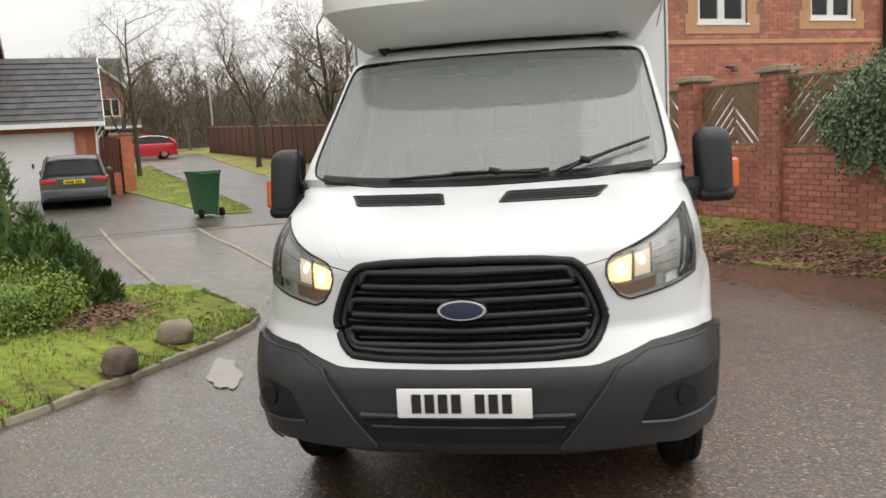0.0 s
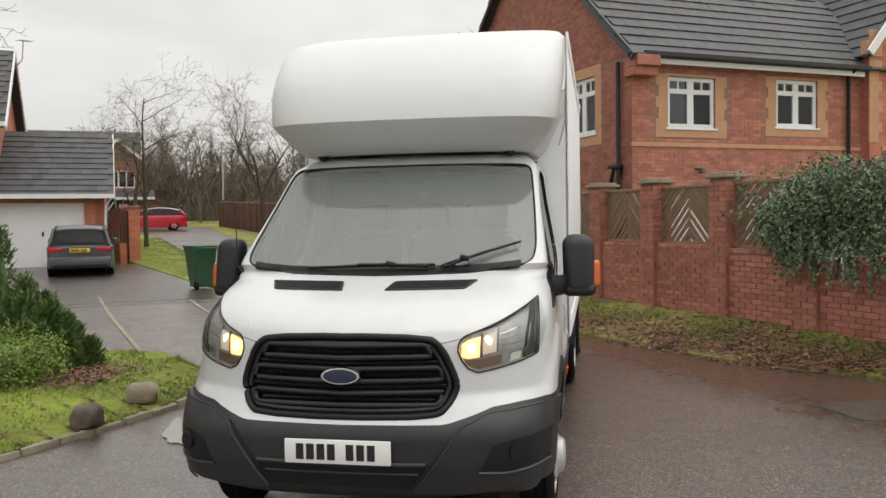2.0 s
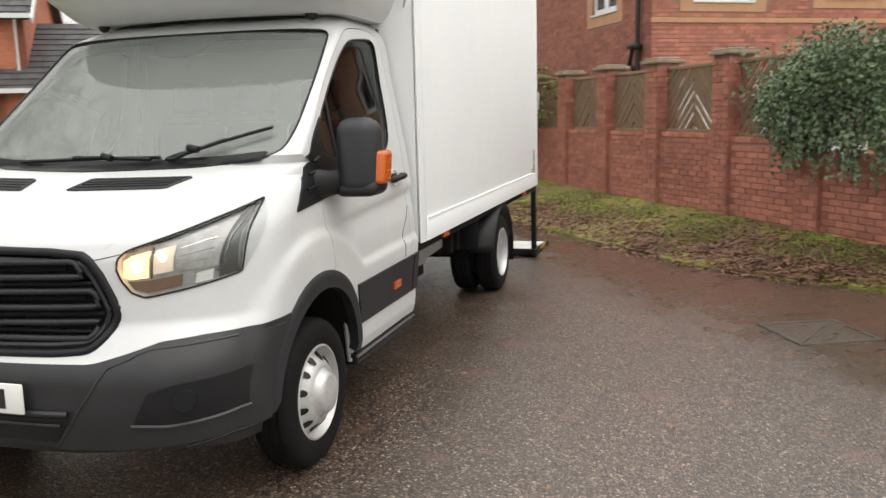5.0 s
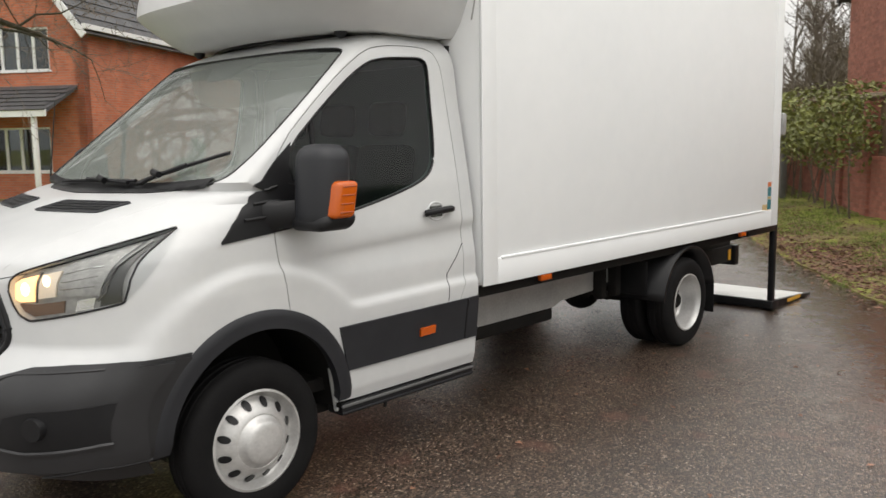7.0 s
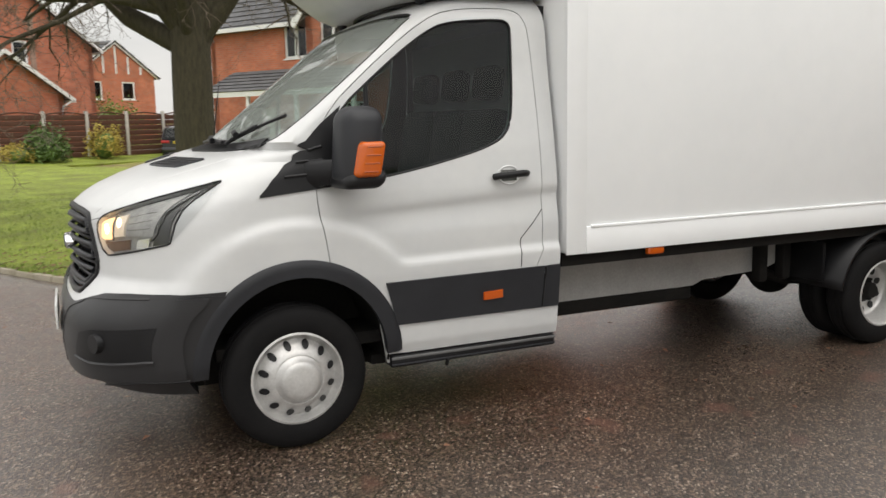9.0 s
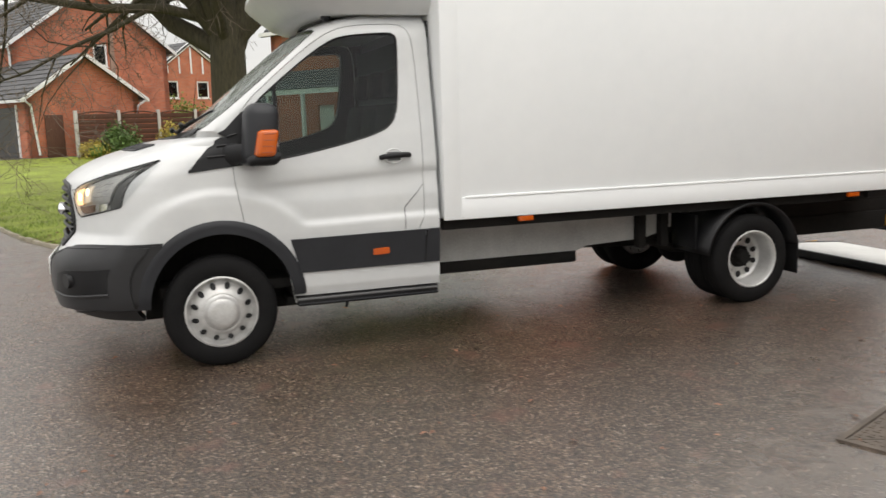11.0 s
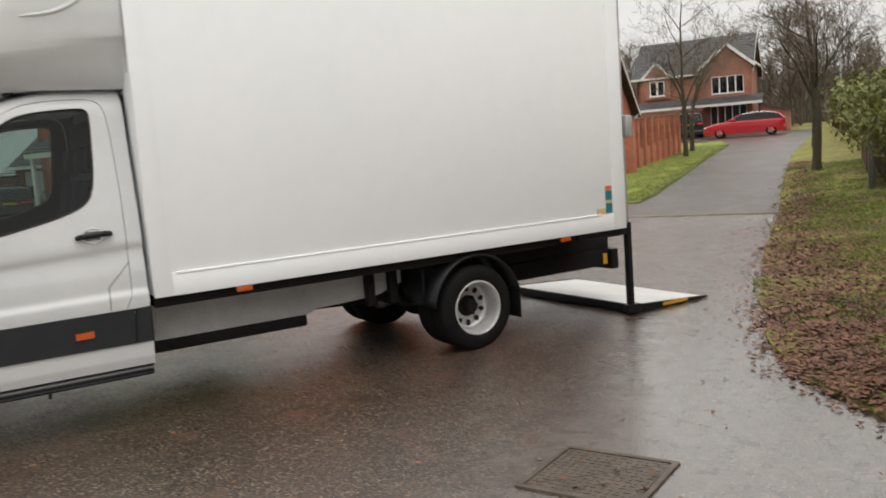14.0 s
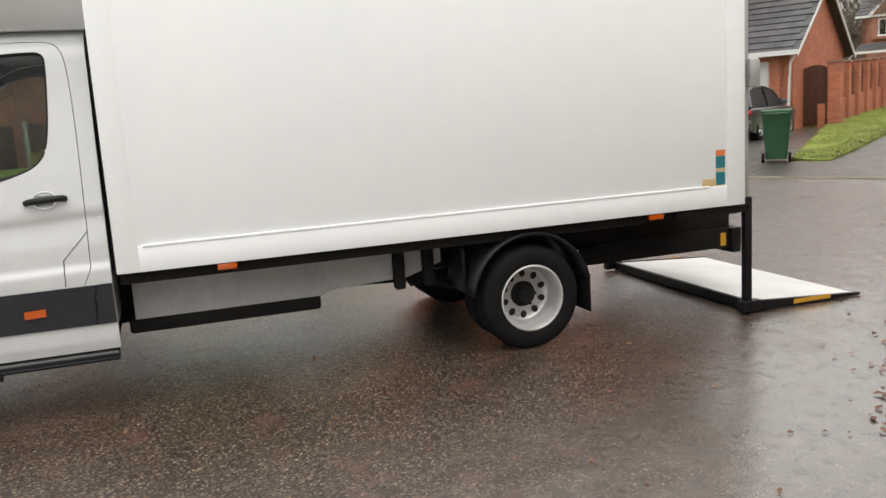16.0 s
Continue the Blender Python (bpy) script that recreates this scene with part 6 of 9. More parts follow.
        box("sill_inner", (0.46, min(side * 0.86, side * 0.95), 0.38), (1.41, max(side * 0.86, side * 0.95), 0.46), M["under"], van)
        # pale bar added where light from beyond shows behind the arch
        cyl("daylight_bar", (0.475, side * 0.93, 0.35), (0.44, side * 0.93, 0.58), 0.016, M["alu"], van, None, 8)
    # back panel, floor and roof trim
    back = [(nose_curve(1.0, z)[1], z) for z in (0.5, 0.8, 1.2, 1.6, 2.0, 2.07, 2.13, 2.18, 2.21)]
    rim = [(y - 0.012, z) for y, z in back]
    part("back_panel", prism(rim + [(-y, z) for y, z in rim[::-1]], BACK - 0.035, BACK - 0.005, 0), M["white"], van, "", 40)
    box("cab_floor", (-0.35, -0.86, 0.44), (1.38, 0.86, 0.50), M["under"], van)
    box("engine_bay", (-0.80, -0.55, 0.36), (-0.05, 0.55, 1.02), M["under"], van, 0.05)


def build_headlamp(van, side):
    low, high = LAMP_LOW, LAMP_HIGH
    lamp = skin_patch("headlamp", low, high, side, -0.024, 0.05, M["lamp_chrome"], van, 28, 12, "clear headlamp with a lit inner lamp", True)
    cover = skin_patch("headlamp_cover", low, high, side, 0.004, 0.003, M["lens"], lamp, 30, 12, "clear plastic cover", True, True)
    cover.visible_shadow = False
    ring = LAMP_RING
    skin_line("headlamp_rim", ring, side, 0.001, 0.0045, M["black"], lamp, True, "", 90)

    def bowl(y, z, r, inner):
        c = skin(p_at_y(y, z), z, side, -0.010)
        d = Vector((-1, side * 0.18, 0.02)).normalized()
        v = bmesh.new()
        add_cyl(v, c - d * 0.034, c - d * 0.016, r * 0.75, r * 0.8, 24)
        part("inner_reflector", v, M["lit"], lamp, "reflector bowl given a warm glow of its own", 40)
        b = bmesh.new()
        bmesh.ops.create_uvsphere(b, u_segments=16, v_segments=10, radius=inner, matrix=Matrix.Translation(c - d * 0.014) @ Matrix.Diagonal((0.5, 1, 1, 1)))
        part("bulb", b, M["lamp"], lamp, "glowing warm bulb", 60)

    # reflector plates glow by emission in place of bulb light
    skin_patch("glow_reflector", [("y", 0.575, 1.03), ("y", 0.60, 1.02), ("y", 0.655, 1.025)], [("y", 0.575, 1.09), ("y", 0.60, 1.112), ("y", 0.66, 1.128)], side, -0.009, 0.014, M["lit"], lamp, 12, 8, "reflector given a warm glow of its own")
    skin_patch("glow_reflector", [("y", 0.672, 1.035), ("y", 0.735, 1.045)], [("y", 0.675, 1.130), ("y", 0.738, 1.146)], side, -0.011, 0.012, M["glow_soft"], lamp, 10, 8, "reflector given a warm glow of its own")
    bowl(0.606, 1.068, 0.044, 0.034)
    bowl(0.690, 1.100, 0.034, 0.026)
    # divider between the two chambers, brown indicator chamber below, clear outer chamber
    skin_line("chamber_wall", [("y", 0.666, 1.02), ("y", 0.668, 1.14)], side, -0.012, 0.005, M["bezel"], lamp, False, "", 8)
    skin_patch("indicator_chamber", [("y", 0.60, 0.985), ("y", 0.65, 0.966), ("y", 0.76, 0.985)], [("y", 0.585, 1.012), ("y", 0.65, 1.012), ("y", 0.765, 1.030)], side, -0.018, 0.008, M["brown_lens"], lamp, 14, 4, "brown indicator chamber")
    skin_patch("chrome_panel", [("y", 0.745, 1.045), ("y", 0.865, 1.050)], [("y", 0.745, 1.172), ("y", 0.880, 1.242)], side, -0.013, 0.010, M["lamp_chrome"], lamp, 14, 8, "bright chrome reflector")
    for b in range(3):
        skin_line("reflector_step", [("y", 0.75, 1.072 + 0.03 * b), ("y", 0.85, 1.085 + 0.040 * b)], side, -0.016, 0.004, M["reflector"], lamp, False, "", 14)
    skin_patch("lamp_corner", [("y", 0.868, 1.006), ("y", 0.915, 1.022)], [("y", 0.876, 1.247), ("y", 0.902, 1.276)], side, -0.011, 0.010, M["lamp_dark"], lamp, 10, 10, "black corner of the lamp")
    skin_line("light_guide", [("y", 0.862, 1.03), ("y", 0.880, 1.06), ("y", 0.886, 1.15), ("y", 0.895, 1.245)], side, -0.008, 0.006, M["smoke"], lamp, False, "", 24)
    skin_patch("side_reflector", [("y", 0.80, 0.990), ("y", 0.85, 1.000)], [("y", 0.805, 1.030), ("y", 0.855, 1.042)], side, -0.014, 0.008, M["reflector"], lamp, 6, 4, "small bright side reflector")


def build_mirror(van, side):
    def moulded(lo, hi, bevel, taper=0.0):
        bm = bmesh.new()
        add_box(bm, lo, hi, bevel, None, 5)
        for v in bm.verts:
            k = (v.co.z - lo[2]) / (hi[2] - lo[2])
            v.co.x += 0.03 * (k - 0.5) + 0.035 * ((v.co.y - lo[1]) / (hi[1] - lo[1]) - 0.5)
            v.co.y -= taper * max(0.0, k - 0.55)
        if side < 0:
            bmesh.ops.scale(bm, vec=(1, -1, 1), verts=bm.verts)
        return bm

    mirror = part("wing_mirror", moulded((0.185, 1.025, 1.240), (0.375, 1.212, 1.602), 0.070, 0.03), M["plastic"], van, "dark grey long-arm door mirror", 50)
    part("mirror_skirt", moulded((0.181, 1.021, 1.236), (0.377, 1.216, 1.318), 0.040), M["black"], mirror, "black lower mirror shell", 50)
    arm = bmesh.new()
    for x, y, z, dx, dz in ((0.10, 0.945, 1.300, 0.060, 0.075), (0.15, 1.00, 1.305, 0.045, 0.062), (0.255, 1.07, 1.312, 0.045, 0.060)):
        for k in range(10):
            a = 2 * math.pi * k / 10
            arm.verts.new((x + dx * math.cos(a), side * y, z + dz * math.sin(a)))
    for j in range(2):
        arm.verts.ensure_lookup_table()
        for k in range(10):
            q = [arm.verts[10 * j + k], arm.verts[10 * j + (k + 1) % 10], arm.verts[10 * j + 10 + (k + 1) % 10], arm.verts[10 * j + 10 + k]]
            arm.faces.new(q if side > 0 else q[::-1])
    part("mirror_arm", arm, M["black"], mirror, "thick black mirror arm", 60)
    box("mirror_face", (0.366, min(side * 1.062, side * 1.163), 1.34), (0.379, max(side * 1.062, side * 1.163), 1.55), M["mirror"], mirror, 0.003)
    lens = part("mirror_indicator", moulded((0.238, 1.135, 1.290), (0.352, 1.242, 1.446), 0.022), M["amber_deep"], mirror, "orange indicator lens", 50)
    for k in range(4):
        z = 1.315 + 0.036 * k
        x = 0.03 * ((z - 1.290) / 0.156 - 0.5) + 0.0165
        tube("lens_rib", [Vector((0.262 + x, side * 1.2405, z)), Vector((0.328 + x, side * 1.2405, z))], 0.004, M["amber_dark"], lens, False, 6)


def build_front(van):
    # bumper: a moulded band round the nose
    for side in (-1, 1):
        low = [("y", 0.0, 0.375), ("y", 0.40, 0.375), ("y", 0.72, 0.40), ("x", -0.62, 0.345), ("x", -0.445, 0.325)]
        mid = [("y", 0.0, 0.72), ("y", 0.50, 0.725), ("y", 0.58, 0.745), ("y", 0.72, 0.79), ("x", -0.70, 0.80), ("x", -0.31, 0.80)]
        skin_patch("bumper", low, mid, side, 0.006, 0.05, M["bumper"], van, 44, 20, "dark grey moulded front bumper")
        ends = [radians(127 + 53 * k / 10) for k in range(11)], [radians(139 + 41 * k / 10) for k in range(11)]
        skin_patch("bumper_end", [("x", 0.02 + 0.47 * math.cos(a), 0.40 + 0.47 * math.sin(a)) for a in ends[0]], [("x", 0.02 + 0.60 * math.cos(a), 0.40 + 0.60 * math.sin(a)) for a in ends[1]], side, 0.0085, 0.02, M["bumper"], van, 16, 6)
        # raised corner moulding with its diagonal edge
        skin_patch("bumper_moulding", [("y", 0.36, 0.42), ("y", 0.62, 0.42), ("x", -0.62, 0.43), ("x", -0.50, 0.43)], [("y", 0.575, 0.715), ("y", 0.70, 0.765), ("x", -0.62, 0.782), ("x", -0.39, 0.782)], side, 0.030, 0.04, M["bumper"], van, 36, 14, "dark grey bumper corner")
        skin_patch("fog_recess", [("y", 0.66, 0.515), ("y", 0.77, 0.505), ("x", -0.63, 0.52)], [("y", 0.72, 0.63), ("y", 0.80, 0.655), ("x", -0.60, 0.665)], side, 0.033, 0.02, M["black"], van, 16, 6, "black fog lamp recess")
        skin_line("fog_lip", [("y", 0.655, 0.512), ("y", 0.77, 0.50), ("x", -0.625, 0.515)], side, 0.033, 0.009, M["bumper"], van)
        skin_line("corner_edge", [("y", 0.365, 0.425), ("y", 0.575, 0.705), ("y", 0.70, 0.758), ("x", -0.62, 0.776)], side, 0.027, 0.007, M["bumper"], van)
        c = skin(p_at_y(0.82, 0.595), 0.595, side, 0.036)
        d = Vector((-1, side * 0.5, 0)).normalized()
        cyl("fog_lamp", c - d * 0.03, c + d * 0.012, 0.048, M["black"], van, 0.042, 20)
        skin_line("bumper_joint", [("x", -0.49, 0.425), ("x", -0.66, 0.425), ("y", 0.80, 0.415)], side, 0.028, 0.005, M["black"], van)
    # lower air inlet
    for side in (-1, 1):
        skin_patch("lower_inlet", [("y", 0.0, 0.43), ("y", 0.345, 0.43)], [("y", 0.0, 0.525), ("y", 0.42, 0.53)], side, 0.010, 0.02, M["black"], van, 14, 4, "black lower air inlet")
        skin_line("inlet_bar", [("y", 0.0, 0.50), ("y", 0.38, 0.50)], side, 0.012, 0.007, M["plastic"], van)
        skin_line("inlet_lip", [("y", 0.0, 0.545), ("y", 0.42, 0.548)], side, 0.012, 0.012, M["bumper"], van)
    # number plate, its characters shown as plain bars
    plate = box("number_plate", (-1.022, -0.262, 0.548), (-1.010, 0.262, 0.664), M["plate"], van, 0.004, "white number plate with black marks")
    for k in range(7):
        y = 0.185 - 0.052 * k - (0.04 if k > 3 else 0)
        box("plate_mark", (-1.0245, y - 0.019, 0.568), (-1.0215, y + 0.019, 0.644), M["ink"], plate)
    # grille
    hex_line = mirrored(GRILLE)
    pts = round_poly(hex_line, 1)
    back = prism(grow(pts, 0.01), -0.755, -0.715, 0)
    grille = part("grille", back, M["black"], van, "black grille with looped bars")
    ring = resample([(a, b, 0) for a, b in pts + pts[:1]], 120)[:-1]
    tube("grille_frame", [skin(p_at_y(abs(q.x), q.y), q.y, 1 if q.x >= 0 else -1, -0.006) for q in ring], 0.018, M["black"], grille, True, 8, "gloss black grille surround")
    tube("grille_lip", [skin(p_at_y(abs(q[0]), q[1]), q[1], 1 if q[0] >= 0 else -1, -0.012) for q in grow([(r.x, r.y) for r in ring], -0.03)], 0.012, M["plastic"], grille, True, 6)
    for z0, z1, w0, w1 in ((1.040, 1.098, 0.435, 0.405), (0.925, 0.985, 0.485, 0.47), (0.812, 0.868, 0.465, 0.49)):
        e = 0.028
        half = [(w0 - e, z0), (w0, z0), (w0 + (w1 - w0) * 0.5, z0 + e), (w0 + (w1 - w0) * 0.5, z1 - e), (w1, z1), (w1 - e, z1)]
        loop = round_poly(half + [(-a, b) for a, b in half[::-1]], 2)
        loop = [(a, b) if abs(a) > 0.36 else (a, z0 if b < (z0 + z1) / 2 else z1) for a, b in loop]
        q = resample([(a, b, 0) for a, b in loop + loop[:1]], 90)[:-1]
        tube("grille_loop", [skin(p_at_y(abs(v.x), v.y), v.y, 1 if v.x >= 0 else -1, -0.006) for v in q], 0.0125, M["plastic"], grille, True, 8)
        zc = (z0 + z1) / 2
        tube("grille_bar", [skin(p_at_y(abs(y), zc), zc, 1 if y >= 0 else -1, -0.028) for y in [(-w1 + 0.04) + (2 * w1 - 0.08) * k / 24 for k in range(25)]], 0.009, M["black"], grille, False, 6)
    for zc, w in ((1.012, 0.47), (0.897, 0.50), (0.784, 0.43)):
        tube("grille_bar", [skin(p_at_y(abs(y), zc), zc, 1 if y >= 0 else -1, -0.02) for y in [-w + 2 * w * k / 24 for k in range(25)]], 0.008, M["black"], grille, False, 6)
    for k in range(9):
        y = -0.36 + 0.09 * k
        tube("grille_fin", [skin(p_at_y(abs(y), z), z, 1 if y >= 0 else -1, -0.045) for z in (0.79, 0.9, 1.0, 1.1)], 0.004, M["black"], grille, False, 4)
    # oval badge, plain
    bx = cab_point(0, 0.955, 1).x - 0.006
    oval = lathe("badge", [(0.0, -0.022), (0.095, -0.018), (0.1, -0.008), (0.1, 0.02)], M["chrome"], grille, 40, "oval chrome badge with a dark blue face", True,
                 Matrix.Translation((bx, 0, 0.955)) @ Matrix.Rotation(radians(-90), 4, "Z") @ Matrix.Diagonal((1.0, 1, 0.42, 1)))
    lathe("badge_face", [(0.0, -0.026), (0.084, -0.023), (0.086, -0.015)], M["badge_blue"], oval, 40, "", True, Matrix.Translation((bx, 0, 0.955)) @ Matrix.Rotation(radians(-90), 4, "Z") @ Matrix.Diagonal((1.0, 1, 0.40, 1)))
    # wipers
    for ys, zs in (((-0.32, 0.44), (1.432, 1.422)), ((-0.35, -0.785), (1.425, 1.552))):
        blade = []
        for k in range(13):
            y, z = ys[0] + (ys[1] - ys[0]) * k / 12, zs[0] + (zs[1] - zs[0]) * k / 12
            blade.append(skin(p_at_y(abs(y), z), z, 1 if y >= 0 else -1, 0.022))
        w = tube("wiper_blade", blade, 0.0085, M["black"], van, False, 6, "black wiper blade")
        arm = []
        for k in range(9):
            y, z = ys[0] + (ys[1] - ys[0]) * (0.05 + 0.55 * k / 8), zs[0] + (zs[1] - zs[0]) * 0.55 * k / 8 - 0.012 * (1 - k / 8)
            arm.append(skin(p_at_y(abs(y), z), z, 1 if y >= 0 else -1, 0.032))
        tube("wiper_arm", arm, 0.010, M["black"], w, False, 6)
        hub = arm[4]
        cyl("wiper_knuckle", hub + Vector((-0.02, -0.02, 0.0)), hub + Vector((-0.02, 0.03, 0.012)), 0.016, M["black"], w, None, 10)


def build_interior(van):
    dash = bmesh.new()
    add_box(dash, (-0.05, -0.84, 1.02), (0.38, 0.84, 1.33), 0.09, None, 4)
    part("dashboard", dash, M["dash"], van, "dark plastic dashboard", 50)
    sw = [Vector((0.46 + 0.10 * math.sin(a), 0.40 + 0.19 * math.cos(a), 1.26 + 0.16 * math.sin(a))) for a in [2 * math.pi * k / 28 for k in range(28)]]
    wheel = tube("steering_wheel", sw, 0.016, M["black"], van, True, 8, "black steering wheel")
    cyl("wheel_hub", (0.44, 0.40, 1.24), (0.48, 0.40, 1.27), 0.06, M["black"], wheel, 0.05)
    for y0, y1 in ((0.20, 0.66), (-0.22, 0.16), (-0.66, -0.26)):
        seat = box("seat", (0.72, y0, 0.88), (1.20, y1, 1.02), M["seat"], van, 0.05, "dark grey cloth seat")
        bk = bmesh.new()
        add_box(bk, (-0.07, y0, 0.0), (0.06, y1, 0.62), 0.05, pose(1.18, 0, 0.98, 0, 10, 0), 3)
        part("seat_back", bk, M["seat"], seat, "", 50)
        hd = bmesh.new()
        add_box(hd, (-0.06, (y0 + y1) / 2 - 0.12, 0.0), (0.05, (y0 + y1) / 2 + 0.12, 0.19), 0.04, pose(1.28, 0, 1.64, 0, 8, 0), 3)
        part("headrest", hd, M["seat"], seat, "", 50)
        box("seat_base", (0.76, y0 + 0.04, 0.5), (1.16, y1 - 0.04, 0.89), M["dash"], seat)
    box("bulkhead", (1.335, -0.78, 0.5), (1.38, 0.78, 2.02), M["lining"], van, 0.01, "pale grey cab lining")
    box("headliner", (0.80, -0.70, 2.085), (1.34, 0.70, 2.10), M["lining"], van, 0.006, "pale grey headliner")


def tyre_and_rim(van, x, y, side, rear):
    m = Matrix.Translation((x, y, 0.345)) @ (Matrix.Rotation(math.pi, 4, "Z") if side > 0 else Matrix.Identity(4))
    w = 0.098
    prof = [(0.218, -w + 0.012), (0.236, -w + 0.004), (0.262, -w), (0.300, -w + 0.004), (0.326, -w + 0.014), (0.339, -w + 0.030), (0.3445, -w + 0.045)]
    for g in (-0.045, 0.0, 0.045):
        prof += [(0.345, g - 0.010), (0.338, g - 0.006), (0.338, g + 0.006), (0.345, g + 0.010)]
    prof += [(r, -y0) for r, y0 in reversed(prof[:7])]
    wheel = lathe("wheel", prof, M["rubber"], van, 56, "steel wheel with a black tyre", True, m, 30)
    if not rear:
        disc = [(0.222, -0.088), (0.212, -0.092), (0.205, -0.082), (0.198, -0.060), (0.186, -0.052), (0.174, -0.058), (0.150, -0.088), (0.132, -0.103), (0.118, -0.108), (0.112, -0.104)]
        rim = lathe("rim", disc, M["steel"], wheel, 60, "silver painted steel rim with oval slots", True, m, 40)
        hole_r, hole_y = 0.166, -0.07
        lathe("hub_cap", [(0.0, -0.150), (0.060, -0.149), (0.084, -0.144), (0.094, -0.134), (0.104, -0.112), (0.118, -0.104)], M["steel"], rim, 40, "silver domed hub cap", True, m, 40)
    else:
        disc = [(0.222, -0.092), (0.212, -0.096), (0.205, -0.088), (0.197, -0.04), (0.189, 0.045), (0.176, 0.066), (0.155, 0.074), (0.115, 0.076), (0.080, 0.070)]
        rim = lathe("rim", disc, M["steel"], wheel, 60, "silver dished steel rim with round slots", True, m, 40)
        hole_r, hole_y = 0.143, 0.075
        lathe("hub", [(0.0, -0.015), (0.045, -0.013), (0.055, 0.0), (0.058, 0.055), (0.085, 0.058), (0.088, 0.072)], M["under"], rim, 30, "dark greasy axle hub", True, m, 40)
        for k in range(6):
            a = 2 * math.pi * k / 6
            c = Vector((0.078 * math.cos(a), 0.055, 0.078 * math.sin(a)))
            cyl("wheel_nut", m @ (c + Vector((0, -0.02, 0))), m @ (c + Vector((0, 0.012, 0))), 0.011, M["under"], rim, None, 6)
    lathe("rim_barrel", [(0.222, -0.088), (0.213, -0.05), (0.206, 0.06), (0.222, 0.09)], M["under"], wheel, 40, "", True, m, 40)
    n = 12 if not rear else 10
    # black discs on the closed rim paint the dark of its open slots
    for k in range(n):
        a = 2 * math.pi * (k + 0.5) / n
        tilt = Matrix.Rotation(-a, 4, "Y")
        h = bmesh.new()
        seg = 18
        rx, rz = (0.021, 0.0165) if not rear else (0.027, 0.0215)
        slope = 0.95 if not rear else 0.05
        ring_o, ring_i = [], []
        for j in range(seg):
            b = 2 * math.pi * j / seg
            dr, dt = rx * math.cos(b), rz * math.sin(b)
            ring_o.append(h.verts.new(m @ tilt @ Vector((hole_r + dr, hole_y - 0.008 + slope * dr, dt))))
            ring_i.append(h.verts.new(m @ tilt @ Vector((hole_r + dr * 0.85, hole_y + 0.010 + slope * dr, dt * 0.85))))
        for j in range(seg):
            h.faces.new((ring_o[j], ring_o[(j + 1) % seg], ring_i[(j + 1) % seg], ring_i[j]))
        h.faces.new(ring_o)
        part("slot_disc", h, M["black"], rim)
    return wheel


def build_box(van):
    x0, x1, yb, z0, z1 = 1.45, 5.60, 1.02, 0.815, 3.075
    core = bmesh.new()
    add_box(core, (x0, -yb + 0.012, z0), (x1, yb - 0.012, z1 - 0.02), 0.03)
    part("box_body", core, M["box_white"], van, "tall plain white box body", 40)
    for side in (-1, 1):
        def strip(name, lo, hi, mat, bev=0.008, label=""):
            a, b = side * (yb - 0.010), side * (yb + lo[1])
            return box(name, (lo[0], min(a, b), lo[2]), (hi[0], max(a, b), hi[2]), mat, van, bev, label)
        strip("side_panel", (1.572, 0.0, 0.960), (5.45, 0, 2.975), M["box_white"], 0.001, "smooth white side panel")
        strip("bottom_rail", (1.572, 0.006, z0), (5.45, 0, 0.962), M["box_white"], 0.005, "white lower side rail")
        strip("rail_bead", (1.60, 0.011, 0.954), (5.30, 0, 0.968), M["box_white"], 0.003)
        strip("front_post", (1.449, 0.003, z0), (1.574, 0, 3.04), M["box_white"], 0.008, "white rounded front corner post")
        strip("rear_post", (5.447, 0.005, z0), (5.60, 0, 3.04), M["box_white"], 0.005, "white rear corner post")
        strip("top_rail", (1.45, 0.009, 2.968), (5.60, 0, 3.075), M["box_white"], 0.012, "white top rail")
        strip("corner_cap", (5.48, 0.018, 3.0), (5.605, 0, 3.083), M["box_white"], 0.012)
        for xm in (2.04, 4.885):
            y = side * 0.99
            box("side_marker", (xm - 0.055, min(y, y + side * 0.03), 0.775), (xm + 0.055, max(y, y + side * 0.03), 0.812), M["amber"], van, 0.006, "orange side marker lamp")
        for nm, a, b, c, d, mt in (("sticker", 5.36, 5.435, 1.170, 1.210, "orange"), ("sticker", 5.36, 5.435, 1.085, 1.167, "teal"), ("sticker", 5.36, 5.435, 1.060, 1.082, "tan"), ("sticker", 5.36, 5.435, 0.970, 1.057, "teal"), ("sticker", 5.25, 5.355, 0.945, 1.015, "tan"), ("sticker", 5.36, 5.435, 0.945, 0.967, "tan")):
            yy = side * (yb + 0.0025)
            box(nm, (a, min(side * (yb - 0.004), yy), c), (b, max(side * (yb - 0.004), yy), d), M[mt], van, 0, "peeling coloured sticker")
        # lower black beam
        y = side * 0.96
        box("box_beam", (1.46, min(y, y - side * 0.06), 0.745), (5.60, max(y, y - side * 0.06), 0.815), M["under"], van)
    # black block puts the shade into the gap behind the cab
    box("gap_filler", (1.424, -0.79, 0.80), (1.449, 0.79, 2.12), M["black"], van, 0, "black filler darkening the gap between cab and box")
    # rear frame and shutter
    box("rear_shutter", (5.60, -0.93, 0.86), (5.615, 0.93, 2.92), M["box_white"], van, 0.003, "white roller shutter")
    for k in range(16):
        zz = 0.9 + 0.125 * k
        box("shutter_slat", (5.612, -0.92, zz), (5.622, 0.92, zz + 0.118), M["box_white"], van, 0.004)
    fairing(van)


